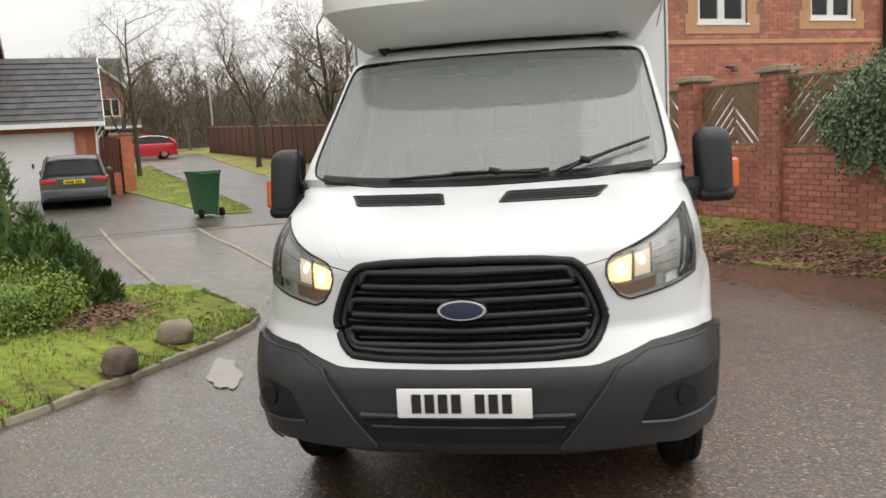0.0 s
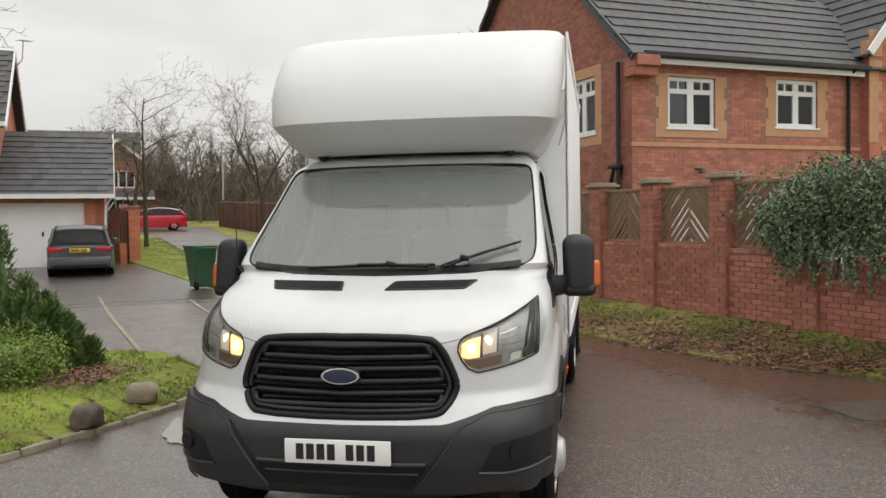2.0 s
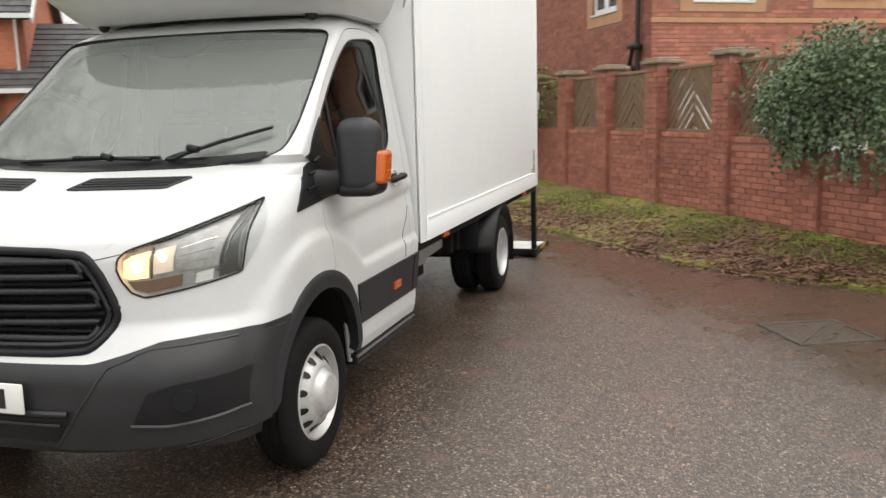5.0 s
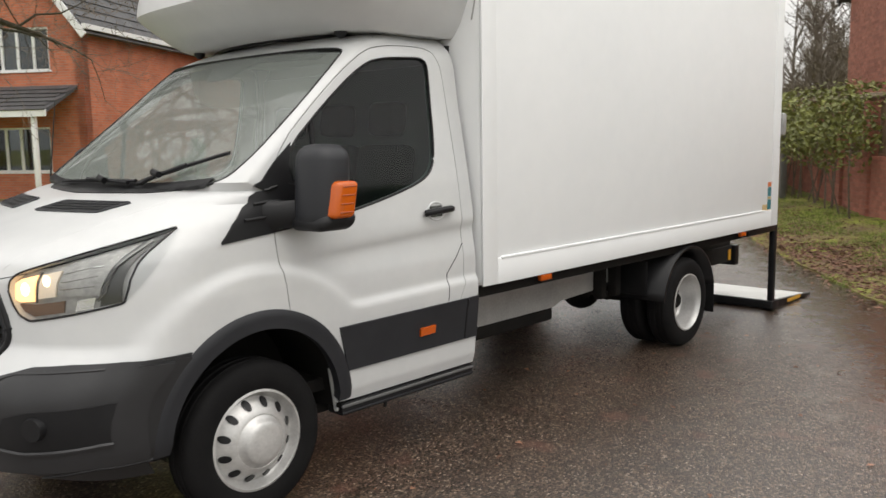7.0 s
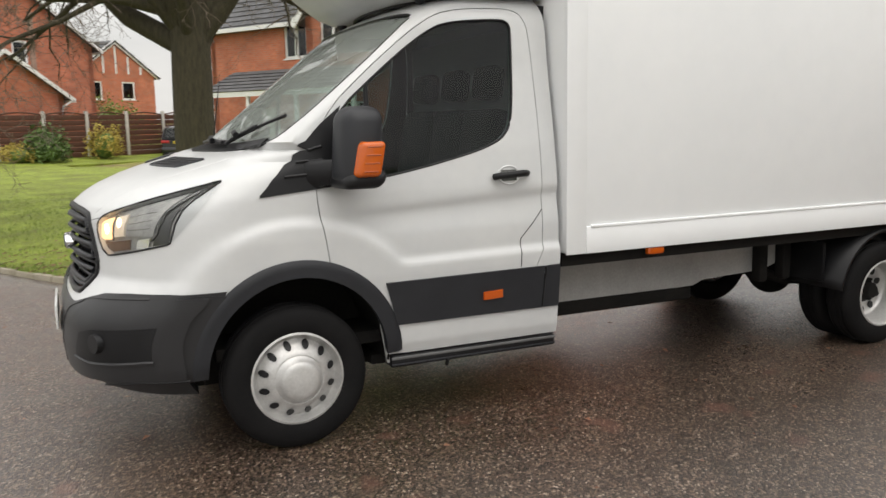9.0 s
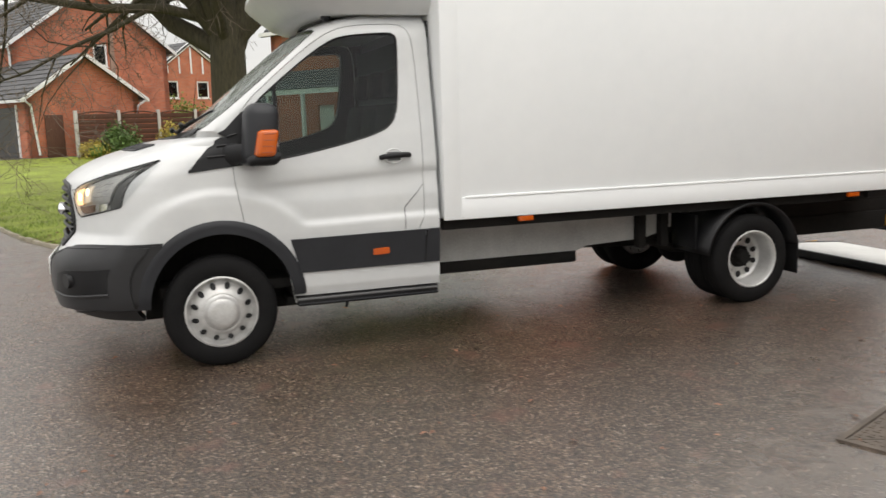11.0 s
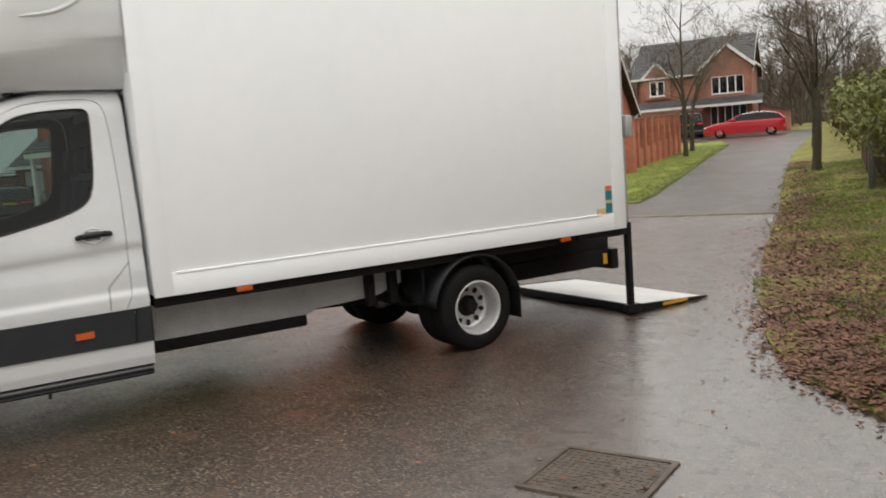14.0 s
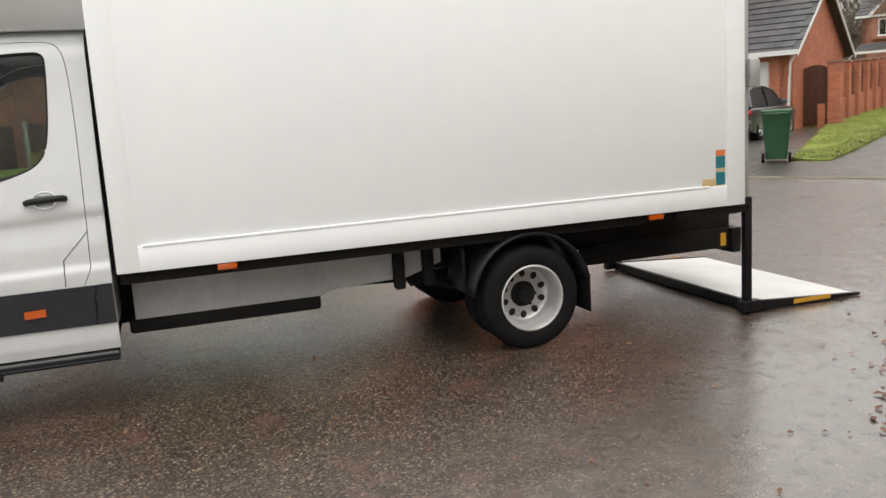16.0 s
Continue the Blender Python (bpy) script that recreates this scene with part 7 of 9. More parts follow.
PEAK = [(2.155, 0.64), (2.19, 0.56), (2.325, 0.412), (2.345, 0.40), (2.42, 0.415), (2.55, 0.465), (2.66, 0.535), (2.76, 0.62), (2.84, 0.715), (2.90, 0.79), (2.95, 0.865), (2.99, 0.94), (3.02, 1.02), (3.045, 1.15), (3.06, 1.42)]
PEAKW = [(2.155, 0.81), (2.19, 0.845), (2.345, 0.965), (2.42, 0.98), (2.6, 1.0), (2.84, 1.008), (3.0, 1.005), (3.04, 0.99), (3.06, 0.97)]


def fairing(van):
    zs = [2.155 + (2.345 - 2.155) * k / 6 for k in range(7)] + [2.345 + (3.06 - 2.345) * k / 34 for k in range(1, 35)]
    rows = []
    for z in zs:
        w = lerp_table(PEAKW, z)
        xf = lerp_table(PEAK, z) if z < 2.40 else sum(lerp_table(PEAK, min(z + 0.012 * j, 3.06)) for j in range(-5, 6)) / 11
        d = min(0.34, 1.445 - xf)
        half = []
        for k in range(21):
            t = k / 20
            half.append(Vector((xf + 3 * (1 - t) * t * t * min(0.075, d * 0.22) + t ** 3 * d, 3 * (1 - t) ** 2 * t * 0.78 * w + 3 * (1 - t) * t * t * w + t ** 3 * w, z)))
        for k in range(1, 9):
            half.append(Vector((xf + d + (1.455 - xf - d) * k / 8, w, z + (0.09 * (k / 8) * max(0, 1 - abs(z - 2.345) / 0.12) if z <= 2.48 else 0))))
        rows.append([Vector((q.x, -q.y, q.z)) for q in half[:0:-1]] + half)
    n = len(rows[0])
    verts = [q for r in rows for q in r]
    faces = [(j * n + k, j * n + k + 1, (j + 1) * n + k + 1, (j + 1) * n + k) for j in range(len(rows) - 1) for k in range(n - 1)]
    top = (len(rows) - 1) * n
    for base in (0, top):
        for k in range(n // 2):
            a, b = base + k, base + n - 1 - k
            faces.append((a, a + 1, b - 1, b) if k + 1 < n - 2 - k else (a, a + 1, b))
    peak = mesh_ob("roof_fairing", verts, faces, M["fairing"], van, "white rounded box peak over the cab", 32)
    for side in (-1, 1):
        arc = [(0.88, 2.56), (1.06, 2.585), (1.20, 2.655), (1.30, 2.77), (1.35, 2.91), (1.365, 3.0)]
        pts = smooth_line([Vector((a, side * 0.996, b)) for a, b in arc], 3)
        tube("fairing_crease", pts, [0.004 + 0.012 * math.sin(math.pi * k / (len(pts) - 1)) for k in range(len(pts))], M["fairing"], peak, False, 8)
        tube("fairing_seam", [(1.446, side * 0.955, 2.24), (1.446, side * 1.010, 2.46), (1.446, side * 1.010, 3.02)], 0.004, M["alu"], peak)
    # black strip painting the dark gap under the peak, and roof bar
    tube("roof_gap_strip", [Vector((0.76 + 0.16 * (abs(y) / 0.7) ** 2, y, 2.165 - 0.045 * (abs(y) / 0.7) ** 2)) for y in [-0.74 + 1.48 * k / 20 for k in range(21)]], 0.020, M["black"], van, False, 8, "black strip darkening the gap under the peak")
    box("roof_frame", (0.95, -0.78, 2.16), (1.45, 0.78, 2.26), M["under"], van)
    for side in (-1, 1):
        b = bmesh.new()
        bmesh.ops.create_uvsphere(b, u_segments=14, v_segments=8, radius=0.034, matrix=Matrix.Translation((0.80, side * 0.655, 2.155)))
        part("roof_lamp", b, M["plastic"], van, "small dark roof marker lamp", 60)


def build_chassis(van):
    for y in (-0.42, 0.42):
        box("chassis_rail", (0.4, y - 0.04, 0.52), (5.90, y + 0.04, 0.70), M["under"], van, 0.006, "dark steel chassis rail")
    for x in (1.7, 2.6, 3.3, 4.5, 5.3):
        box("cross_member", (x - 0.04, -0.62, 0.68), (x + 0.04, 0.62, 0.75), M["under"], van)
    tray = [(1.50, 0.475), (2.62, 0.475), (2.70, 0.505), (3.20, 0.525), (3.44, 0.60), (3.44, 0.72), (1.50, 0.72)]
    for lo, hi in ((-0.66, -0.645), (0.645, 0.66)):
        part("side_skirt", prism(tray, lo, hi, 1), M["alu"], van, "dull aluminium side tray")
    tank = bmesh.new()
    add_box(tank, (1.46, -0.655, 0.385), (2.62, -0.05, 0.478), 0.022, None, 3)
    part("fuel_tank", tank, M["under"], van, "black fuel tank", 50)
    # engine sump, front subframe, gearbox and silencer hang low under the cab
    # unseen boxes, added to block light coming under the cab from beyond
    box("front_subframe", (-0.30, -0.58, 0.215), (0.38, 0.58, 0.40), M["under"], van, 0.04, "dark front subframe")
    box("gearbox", (0.34, -0.24, 0.255), (1.30, 0.24, 0.50), M["under"], van, 0.06, "dark gearbox casing")
    box("silencer", (1.10, 0.22, 0.26), (2.35, 0.60, 0.46), M["under"], van, 0.06, "dull exhaust silencer")
    box("under_tray", (0.42, -0.80, 0.30), (1.38, 0.80, 0.36), M["under"], van, 0.02, "black cab undertray")
    cyl("axle", (3.954, -0.8, 0.345), (3.954, 0.8, 0.345), 0.06, M["under"], van)
    b = bmesh.new()
    bmesh.ops.create_uvsphere(b, u_segments=18, v_segments=12, radius=0.17, matrix=Matrix.Translation((3.954, 0, 0.345)))
    part("differential", b, M["under"], van, "", 60)
    cyl("prop_shaft", (1.2, 0, 0.5), (3.9, 0, 0.37), 0.04, M["under"], van)
    tube("exhaust", [(1.6, 0.3, 0.42), (2.8, 0.32, 0.42), (3.2, 0.3, 0.50), (4.4, 0.3, 0.52), (4.9, 0.3, 0.45)], 0.035, M["under"], van)
    for side in (-1, 1):
        for x, z in ((3.25, 0.45), (3.15, 0.55)):
            cyl("spring_hanger", (x, side * 0.5, z), (x + 0.25, side * 0.5, z + 0.16), 0.035, M["under"], van, None, 10)
        tube("leaf_spring", [(3.2, side * 0.5, 0.52), (3.55, side * 0.5, 0.40), (3.954, side * 0.5, 0.37), (4.4, side * 0.5, 0.42), (4.7, side * 0.5, 0.54)], 0.035, M["under"], van)
        for x in (3.10, 3.30):
            box("mudguard_bracket", (x, min(side * 0.66, side * 0.74), 0.46), (x + 0.07, max(side * 0.66, side * 0.74), 0.72), M["under"], van, 0.015, "black steel bracket")
        # mudguard: front splash plate, arch and flap
        guard = []
        for k in range(19):
            a = radians(12 + 160 * k / 18)
            for y in (side * 0.56, side * 1.0):
                guard.append(Vector((3.954 + 0.41 * math.cos(a), y, 0.345 + 0.42 * math.sin(a))))
        g = mesh_ob("mudguard", guard, [(2 * k, 2 * k + 1, 2 * k + 3, 2 * k + 2) for k in range(18)], M["black"], van, "black plastic rear mudguard", 60)
        mod = g.modifiers.new("thick", "SOLIDIFY")
        mod.thickness, mod.offset = 0.02, 1
        box("mud_flap", (4.362, min(side * 0.55, side * 1.0), 0.20), (4.374, max(side * 0.55, side * 1.0), 0.46), M["rubber"], g, 0.004, "black rubber mud flap")
        box("splash_plate", (3.52, min(side * 0.55, side * 0.86), 0.44), (3.545, max(side * 0.55, side * 0.86), 0.70), M["black"], g, 0.008)
    # rear step beam with a worn yellow tag
    box("tow_frame", (4.62, -0.48, 0.40), (5.96, -0.36, 0.56), M["under"], van, 0.01, "black rear beam")
    box("tow_frame", (4.62, 0.36, 0.40), (5.96, 0.48, 0.56), M["under"], van, 0.01, "black rear beam")
    box("bumper_bar", (5.88, -0.52, 0.36), (5.97, 0.52, 0.56), M["black"], van, 0.012, "black rear underrun bar")
    box("warning_tag", (5.80, -0.487, 0.42), (5.85, -0.479, 0.52), M["yellow"], van, 0, "worn yellow warning tag")


def build_lift(van):
    for side in (-1, 1):
        y0, y1 = sorted((side * 0.94, side * 0.995))
        post = box("lift_post", (5.63, y0, 0.04), (5.685, y1, 0.86), M["black"], van, 0.008, "dark steel tail lift column")
        box("lift_runner", (5.62, y0 + 0.01, 0.85), (5.662, y1 - 0.01, 2.95), M["alu"], post, 0.006, "grey steel runner")
        box("lift_foot", (5.60, y0 - 0.01, 0.02), (5.76, y1 + 0.01, 0.10), M["black"], post, 0.01)
        box("lift_bracket", (5.05, y0, 0.755), (5.66, y1, 0.808), M["black"], post, 0.006)
    box("lift_control", (5.64, -1.03, 1.62), (5.73, -0.95, 1.82), M["alu"], van, 0.02, "grey control box")
    deck = bmesh.new()
    vs = [deck.verts.new(p) for p in ((5.72, -0.93, 0.012), (6.68, -0.93, 0.008), (6.68, -0.93, 0.018), (5.72, -0.93, 0.075), (5.72, 0.93, 0.012), (6.68, 0.93, 0.008), (6.68, 0.93, 0.018), (5.72, 0.93, 0.075))]
    for f in ((0, 1, 2, 3), (4, 5, 6, 7), (0, 1, 5, 4), (1, 2, 6, 5), (2, 3, 7, 6), (3, 0, 4, 7)):
        deck.faces.new([vs[k] for k in f])
    platform = part("lift_platform", deck, M["deck"], van, "pale grey lowered tail lift platform")
    for side in (-1, 1):
        y0, y1 = sorted((side * 0.93, side * 0.965))
        e = bmesh.new()
        q = [e.verts.new(p) for p in ((5.70, y0, 0.008), (6.71, y0, 0.006), (6.71, y0, 0.022), (5.70, y0, 0.085), (5.70, y1, 0.008), (6.71, y1, 0.006), (6.71, y1, 0.022), (5.70, y1, 0.085))]
        for f in ((0, 1, 2, 3), (4, 5, 6, 7), (0, 1, 5, 4), (1, 2, 6, 5), (2, 3, 7, 6), (3, 0, 4, 7)):
            e.faces.new([q[k] for k in f])
        edge = part("deck_edge", e, M["black"], platform, "black platform edge")
        ye = side * 0.966
        box("edge_marking", (6.08, min(ye, ye + side * 0.003), 0.018), (6.42, max(ye, ye + side * 0.003), 0.05), M["yellow"], edge, 0, "", pose(0, 0, 0))
    box("deck_lip", (5.685, -0.93, 0.01), (5.722, 0.93, 0.085), M["black"], platform, 0.006)


van = thing("box_van", "white box van with grey bumper and lowered tail lift on tarmac", "van")
build_cab(van)
build_front(van)
build_interior(van)
for side in (-1, 1):
    tyre_and_rim(van, 0.0, side * 0.885, side, False)
    tyre_and_rim(van, 3.954, side * 0.89, side, True)
    tyre_and_rim(van, 3.954, side * 0.66, side, True)
build_box(van)
build_chassis(van)
build_lift(van)


# ---- trees and plants ----
def branch_tube(verts, faces, pts, radii, seg):
    base = len(verts)
    for k, p in enumerate(pts):
        a, b = pts[max(k - 1, 0)], pts[min(k + 1, len(pts) - 1)]
        d = (b - a).normalized()
        s = d.cross(Vector((0.3, 0.9, 0.2))).normalized()
        t = s.cross(d)
        for j in range(seg):
            c = 2 * math.pi * j / seg
            verts.append(p + s * math.cos(c) * radii[k] + t * math.sin(c) * radii[k])
    for k in range(len(pts) - 1):
        for j in range(seg):
            faces.append((base + k * seg + j, base + k * seg + (j + 1) % seg, base + (k + 1) * seg + (j + 1) % seg, base + (k + 1) * seg + j))


def grow_branch(out, rnd, p, d, length, r, level, levels, lift, wander, kids, keep):
    """Adds a branch and those that spring from it. out: one (verts, faces) for thick and one for thin wood."""
    steps = max(3, int(5 - level * 0.5))
    pts, radii = [p.copy()], [r]
    q, dd = p.copy(), d.normalized()
    for k in range(steps):
        dd = (dd + Vector((rnd.gauss(0, wander), rnd.gauss(0, wander), rnd.gauss(0, wander) + lift))).normalized()
        q = q + dd * (length / steps)
        pts.append(q.copy())
        radii.append(max(r * (1 - 0.75 * (k + 1) / steps), 0.004))
    thick = level < keep
    branch_tube(*out[0 if thick else 1], pts, radii, (10, 8, 5, 4, 3, 3)[min(level, 5)] if thick else 3)
    if level >= levels:
        return
    n = kids[min(level, len(kids) - 1)]
    for k in range(n):
        f = 0.25 + 0.75 * (k + rnd.random()) / n
        i = min(int(f * steps), steps - 1)
        at = pts[i].lerp(pts[i + 1], f * steps - i)
        axis = (pts[i + 1] - pts[i]).normalized()
        side = axis.orthogonal().normalized()
        side.rotate(Matrix.Rotation(rnd.uniform(0, 2 * math.pi), 3, axis))
        nd = axis * rnd.uniform(0.45, 0.95) + side * rnd.uniform(0.6, 1.0)
        grow_branch(out, rnd, at, nd, length * rnd.uniform(0.42, 0.68), max(radii[i] * rnd.uniform(0.42, 0.6), 0.004), level + 1, levels, lift * 0.8, wander * 1.15, kids, keep)


def bare_tree(name, label, pos, height, r, seedv, limbs, levels=4, kids=(5, 5, 4), lift=0.05, wander=0.16, keep=2, group=""):
    t = thing(name, label, "tree", None, group)
    rnd = random.Random(seedv)
    out = (([], []), ([], []))
    base = Vector(pos)
    fork = base + Vector((0, 0, height))
    pts = [base - Vector((0, 0, 0.15)), base + Vector((0, 0, 0.25)), base + Vector((rnd.gauss(0, 0.02), rnd.gauss(0, 0.02), height * 0.5)), fork]
    pts = smooth_line(pts, 2)
    radii = [r * (1.45 - 0.5 * min(1, 3 * k / len(pts))) * (1 - 0.12 * k / len(pts)) for k in range(len(pts))]
    branch_tube(*out[0], pts, radii, 14)
    for d, length, rr, start in limbs:
        p = base + Vector((0, 0, height * start))
        grow_branch(out, rnd, p, Vector(d), length, r * rr, 0, levels, lift, wander, kids, keep)
    mesh_ob("trunk", *out[0], M["bark"], t, "rough mossy bark", 60)
    mesh_ob("crown", *out[1], M["twig"], t, "bare winter twigs", None, "stuff")
    return t


def uvv(du, dv, dz):
    return W(du, dv, dz)


# the old spreading tree on the corner lawn
bare_tree("old_tree", "large bare spreading tree with rough dark trunk on lawn", W(5.9, 7.5, 0.15), 2.7, 0.37, 11, [
    (uvv(-0.16, 0.20, 1.0), 5.4, 0.86, 0.93), (uvv(0.30, -0.18, 0.95), 5.0, 0.74, 0.95), (uvv(-0.75, 0.5, 0.5), 5.6, 0.52, 0.96),
    (uvv(-0.55, 0.4, 0.85), 5.0, 0.42, 1.0), (uvv(-0.3, 0.15, 1.0), 5.8, 0.60, 1.0), (uvv(0.5, -0.45, 0.75), 5.0, 0.55, 0.98),
    (uvv(0.2, 0.6, 0.9), 5.4, 0.55, 1.0), (uvv(-0.8, -0.4, 0.65), 5.0, 0.30, 0.98), (uvv(-1.0, 0.75, 0.42), 5.2, 0.28, 1.15), (uvv(0.9, 0.3, 0.6), 5.0, 0.45, 1.0), (uvv(-0.2, -0.3, 1.1), 5.5, 0.5, 1.0), (uvv(0.2, 0.05, 1.1), 5.6, 0.5, 0.95)],
    5, (7, 5, 4, 3), 0.05, 0.18, 3)
# slim trees along the lane
bare_tree("lane_tree", "slim bare tree on the lawn beside the lane", W(33.6, 0.45, rise(33.6)), 2.2, 0.11, 21, [
    (uvv(0, 0.1, 1), 4.3, 0.7, 1.0), (uvv(0.3, 0.35, 1), 2.4, 0.42, 0.9), (uvv(-0.2, -0.4, 1), 2.4, 0.42, 0.95), (uvv(-0.4, 0.3, 1), 2.2, 0.4, 1.2)], 4, (6, 5, 4), 0.06, 0.13, 2, "lane trees")
bare_tree("lane_tree", "slim bare tree on the lawn beside the lane", W(37.9, 0.85, rise(37.9)), 1.5, 0.12, 22, [
    (uvv(0.1, 0.15, 1), 3.6, 0.6, 1.0), (uvv(0.2, -0.3, 1), 2.8, 0.5, 0.9), (uvv(-0.3, 0.4, 1), 2.4, 0.45, 0.95)], 4, (6, 5, 5), 0.06, 0.14, 2, "lane trees")
bare_tree("verge_tree", "bare young tree on the mossy verge", W(22.0, -4.95, rise(22) + 0.1), 2.0, 0.13, 23, [
    (uvv(0.0, 0.12, 1), 2.9, 0.7, 1.0), (uvv(0.2, -0.5, 0.9), 2.2, 0.5, 0.9), (uvv(-0.2, 0.5, 0.9), 2.0, 0.45, 0.95), (uvv(-0.6, 0.0, 0.9), 1.8, 0.4, 1.1)], 4, (6, 5, 5), 0.06, 0.15, 2, "verge trees")
bare_tree("verge_tree", "bare young tree on the mossy verge", W(33.8, -4.6, rise(33.8) + 0.1), 2.2, 0.12, 24, [
    (uvv(0.1, 0.1, 1), 4.2, 0.7, 1.0), (uvv(0.1, -0.4, 1), 3.2, 0.5, 0.9), (uvv(-0.2, 0.4, 1), 3.0, 0.5, 0.95)], 4, (6, 5, 5), 0.06, 0.15, 2, "verge trees")

# far woods: many thin stems in one mass
wv, wf = [], []
rnd = random.Random(5)


def wood_stem(u, v, hgt):
    z = rise(u)
    p = W(u, v, z)
    top = p + Vector((rnd.gauss(0, 0.4), rnd.gauss(0, 0.4), hgt))
    branch_tube(wv, wf, [p, p.lerp(top, 0.5), top], [0.16, 0.10, 0.02], 4)
    for k in range(26):
        f = rnd.uniform(0.22, 1.0)
        a = p.lerp(top, f)
        ang = rnd.uniform(0, 2 * math.pi)
        L = hgt * rnd.uniform(0.14, 0.32) * (1.15 - f * 0.6)
        b = a + Vector((math.cos(ang) * L * 0.6, math.sin(ang) * L * 0.6, L * rnd.uniform(0.5, 1.0)))
        branch_tube(wv, wf, [a, b], [0.045, 0.012], 3)
        for j in range(6):
            c = a.lerp(b, rnd.uniform(0.3, 1.0))
            e = c + Vector((rnd.gauss(0, 0.5), rnd.gauss(0, 0.5), rnd.uniform(0.2, 1.1)))
            branch_tube(wv, wf, [c, e], [0.018, 0.008], 3)


for k in range(330):
    wood_stem(rnd.uniform(66, 110), rnd.uniform(-70, 14), rnd.uniform(4, 8.0))
for k in range(46):
    wood_stem(rnd.uniform(70, 95), rnd.uniform(12, 45), rnd.uniform(6, 9))
for k in range(60):
    wood_stem(rnd.uniform(24, 64), rnd.uniform(-24, -12), rnd.uniform(6, 10))
for k in range(15000):
    u, v = rnd.uniform(68, 104), rnd.uniform(-75, 32)
    z = rise(u) + rnd.uniform(0, 5.6) * rnd.random() ** 0.3
    p = W(u, v, z)
    d = Vector((rnd.gauss(0, 0.5), rnd.gauss(0, 0.5), rnd.uniform(0.6, 1.4))) * rnd.uniform(0.5, 1.3)
    branch_tube(wv, wf, [p, p + d], [0.05, 0.02], 3)
tagged(mesh_ob("far_woods", wv, wf, M["far_twig"]), "bare brown winter woodland behind the houses", "woods", "", "stuff")


# the solid brown line of woodland behind the stems
bv, bf = [], []
for layer, (ub, base_h) in enumerate(((100, 5.0), (112, 6.2))):
    i0 = len(bv)
    for k in range(321):
        v = -120 + 200 * k / 320
        hgt = base_h + 1.0 * bumpy(ub, v, 0.12) + 0.9 * bumpy(ub, v, 0.5) + 0.5 * rnd.random()
        for f in (0, 0.5, 1.0):
            bv.append(W(ub + 1.2 * f * rnd.random(), v, rise(ub) - 0.3 + hgt * f))
    bf += [(i0 + k * 3 + j, i0 + k * 3 + j + 1, i0 + k * 3 + j + 4, i0 + k * 3 + j + 3) for k in range(320) for j in range(2)]
tagged(mesh_ob("backdrop", bv, bf, M["far_twig"]), "solid brown line of distant winter woodland", "woods", "", "structure")


# leaf masses
def leaf_cloud(verts, faces, rnd, centre, radii, count, size, hang=0.0, shell=0.55):
    for _ in range(count):
        d = Vector((rnd.gauss(0, 1), rnd.gauss(0, 1), rnd.gauss(0, 1))).normalized() * rnd.uniform(shell, 1.0) ** 0.6
        p = Vector((centre[0] + d.x * radii[0], centre[1] + d.y * radii[1], centre[2] + d.z * radii[2]))
        leaf(verts, faces, rnd, p, size * rnd.uniform(0.6, 1.3), d, hang)


def leaf(verts, faces, rnd, p, s, facing, hang=0.0):
    n = (Vector(facing) + Vector((rnd.gauss(0, 0.5), rnd.gauss(0, 0.5), rnd.gauss(0, 0.5) + 0.4))).normalized()
    a = n.orthogonal().normalized()
    a.rotate(Matrix.Rotation(rnd.uniform(0, 6.28), 3, n))
    a = (a + Vector((0, 0, -hang))).normalized()
    b = n.cross(a).normalized()
    i = len(verts)
    fold = n * s * 0.18
    verts += [p - a * s * 0.5, p + b * s * 0.38 + fold, p + a * s * 0.6, p - b * s * 0.38 + fold]
    faces += [(i, i + 1, i + 2), (i, i + 2, i + 3)]


def ivy_mass():
    rnd = random.Random(8)
    t = thing("ivy", "dense dark green ivy spilling over the brick wall", "ivy")
    v, f = [], []
    for k in range(230):
        u = rnd.uniform(-1.6, 4.1)
        edge = min(1.0, (4.55 - u) / 1.3)
        z = rnd.uniform(1.26, 1.38 + 0.88 * edge)
        c = W(u, WALL_V + rnd.uniform(-0.35, 0.20), z)
        leaf_cloud(v, f, rnd, c, (0.34, 0.34, 0.30), 330, 0.043, 0.9)
    for k in range(170):
        u = rnd.uniform(-0.8, 3.9)
        p = W(u, WALL_V + rnd.uniform(0.10, 0.30), rnd.uniform(1.2, 1.6))
        L = rnd.uniform(0.2, 0.55)
        for j in range(int(L * 30)):
            q = p + Vector((rnd.gauss(0, 0.02), rnd.gauss(0, 0.02), -L * j / (L * 30)))
            leaf(v, f, rnd, q, rnd.uniform(0.04, 0.075), W(0.0, 1.0, 0.2), 0.9)
    for k in range(16):
        u = rnd.uniform(3.6, 4.9)
        p = W(u, WALL_V + rnd.uniform(-0.1, 0.1), rnd.uniform(1.5, 2.3))
        for j in range(22):
            q = p + W(0.4 * rnd.random(), rnd.gauss(0, 0.05), rnd.gauss(0, 0.10))
            leaf(v, f, rnd, q, rnd.uniform(0.03, 0.07), W(-0.3, 0.6, 0.2), 0.5)
    mesh_ob("foliage", v, f, M["leaf"], t, "small glossy ivy leaves", None, "stuff")
    sv, sf = [], []
    for k in range(30):
        u = rnd.uniform(-0.4, 4.0)
        p = W(u, WALL_V + 0.02, 0.9)
        branch_tube(sv, sf, smooth_line([p, p + Vector((rnd.gauss(0, 0.2), rnd.gauss(0, 0.02), 0.3)), p + Vector((rnd.gauss(0, 0.3), rnd.gauss(0, 0.04), 0.6))], 2), [0.014] * 12, 4)
    mesh_ob("stem", sv, sf, M["twig"], t, "", None, "stuff")


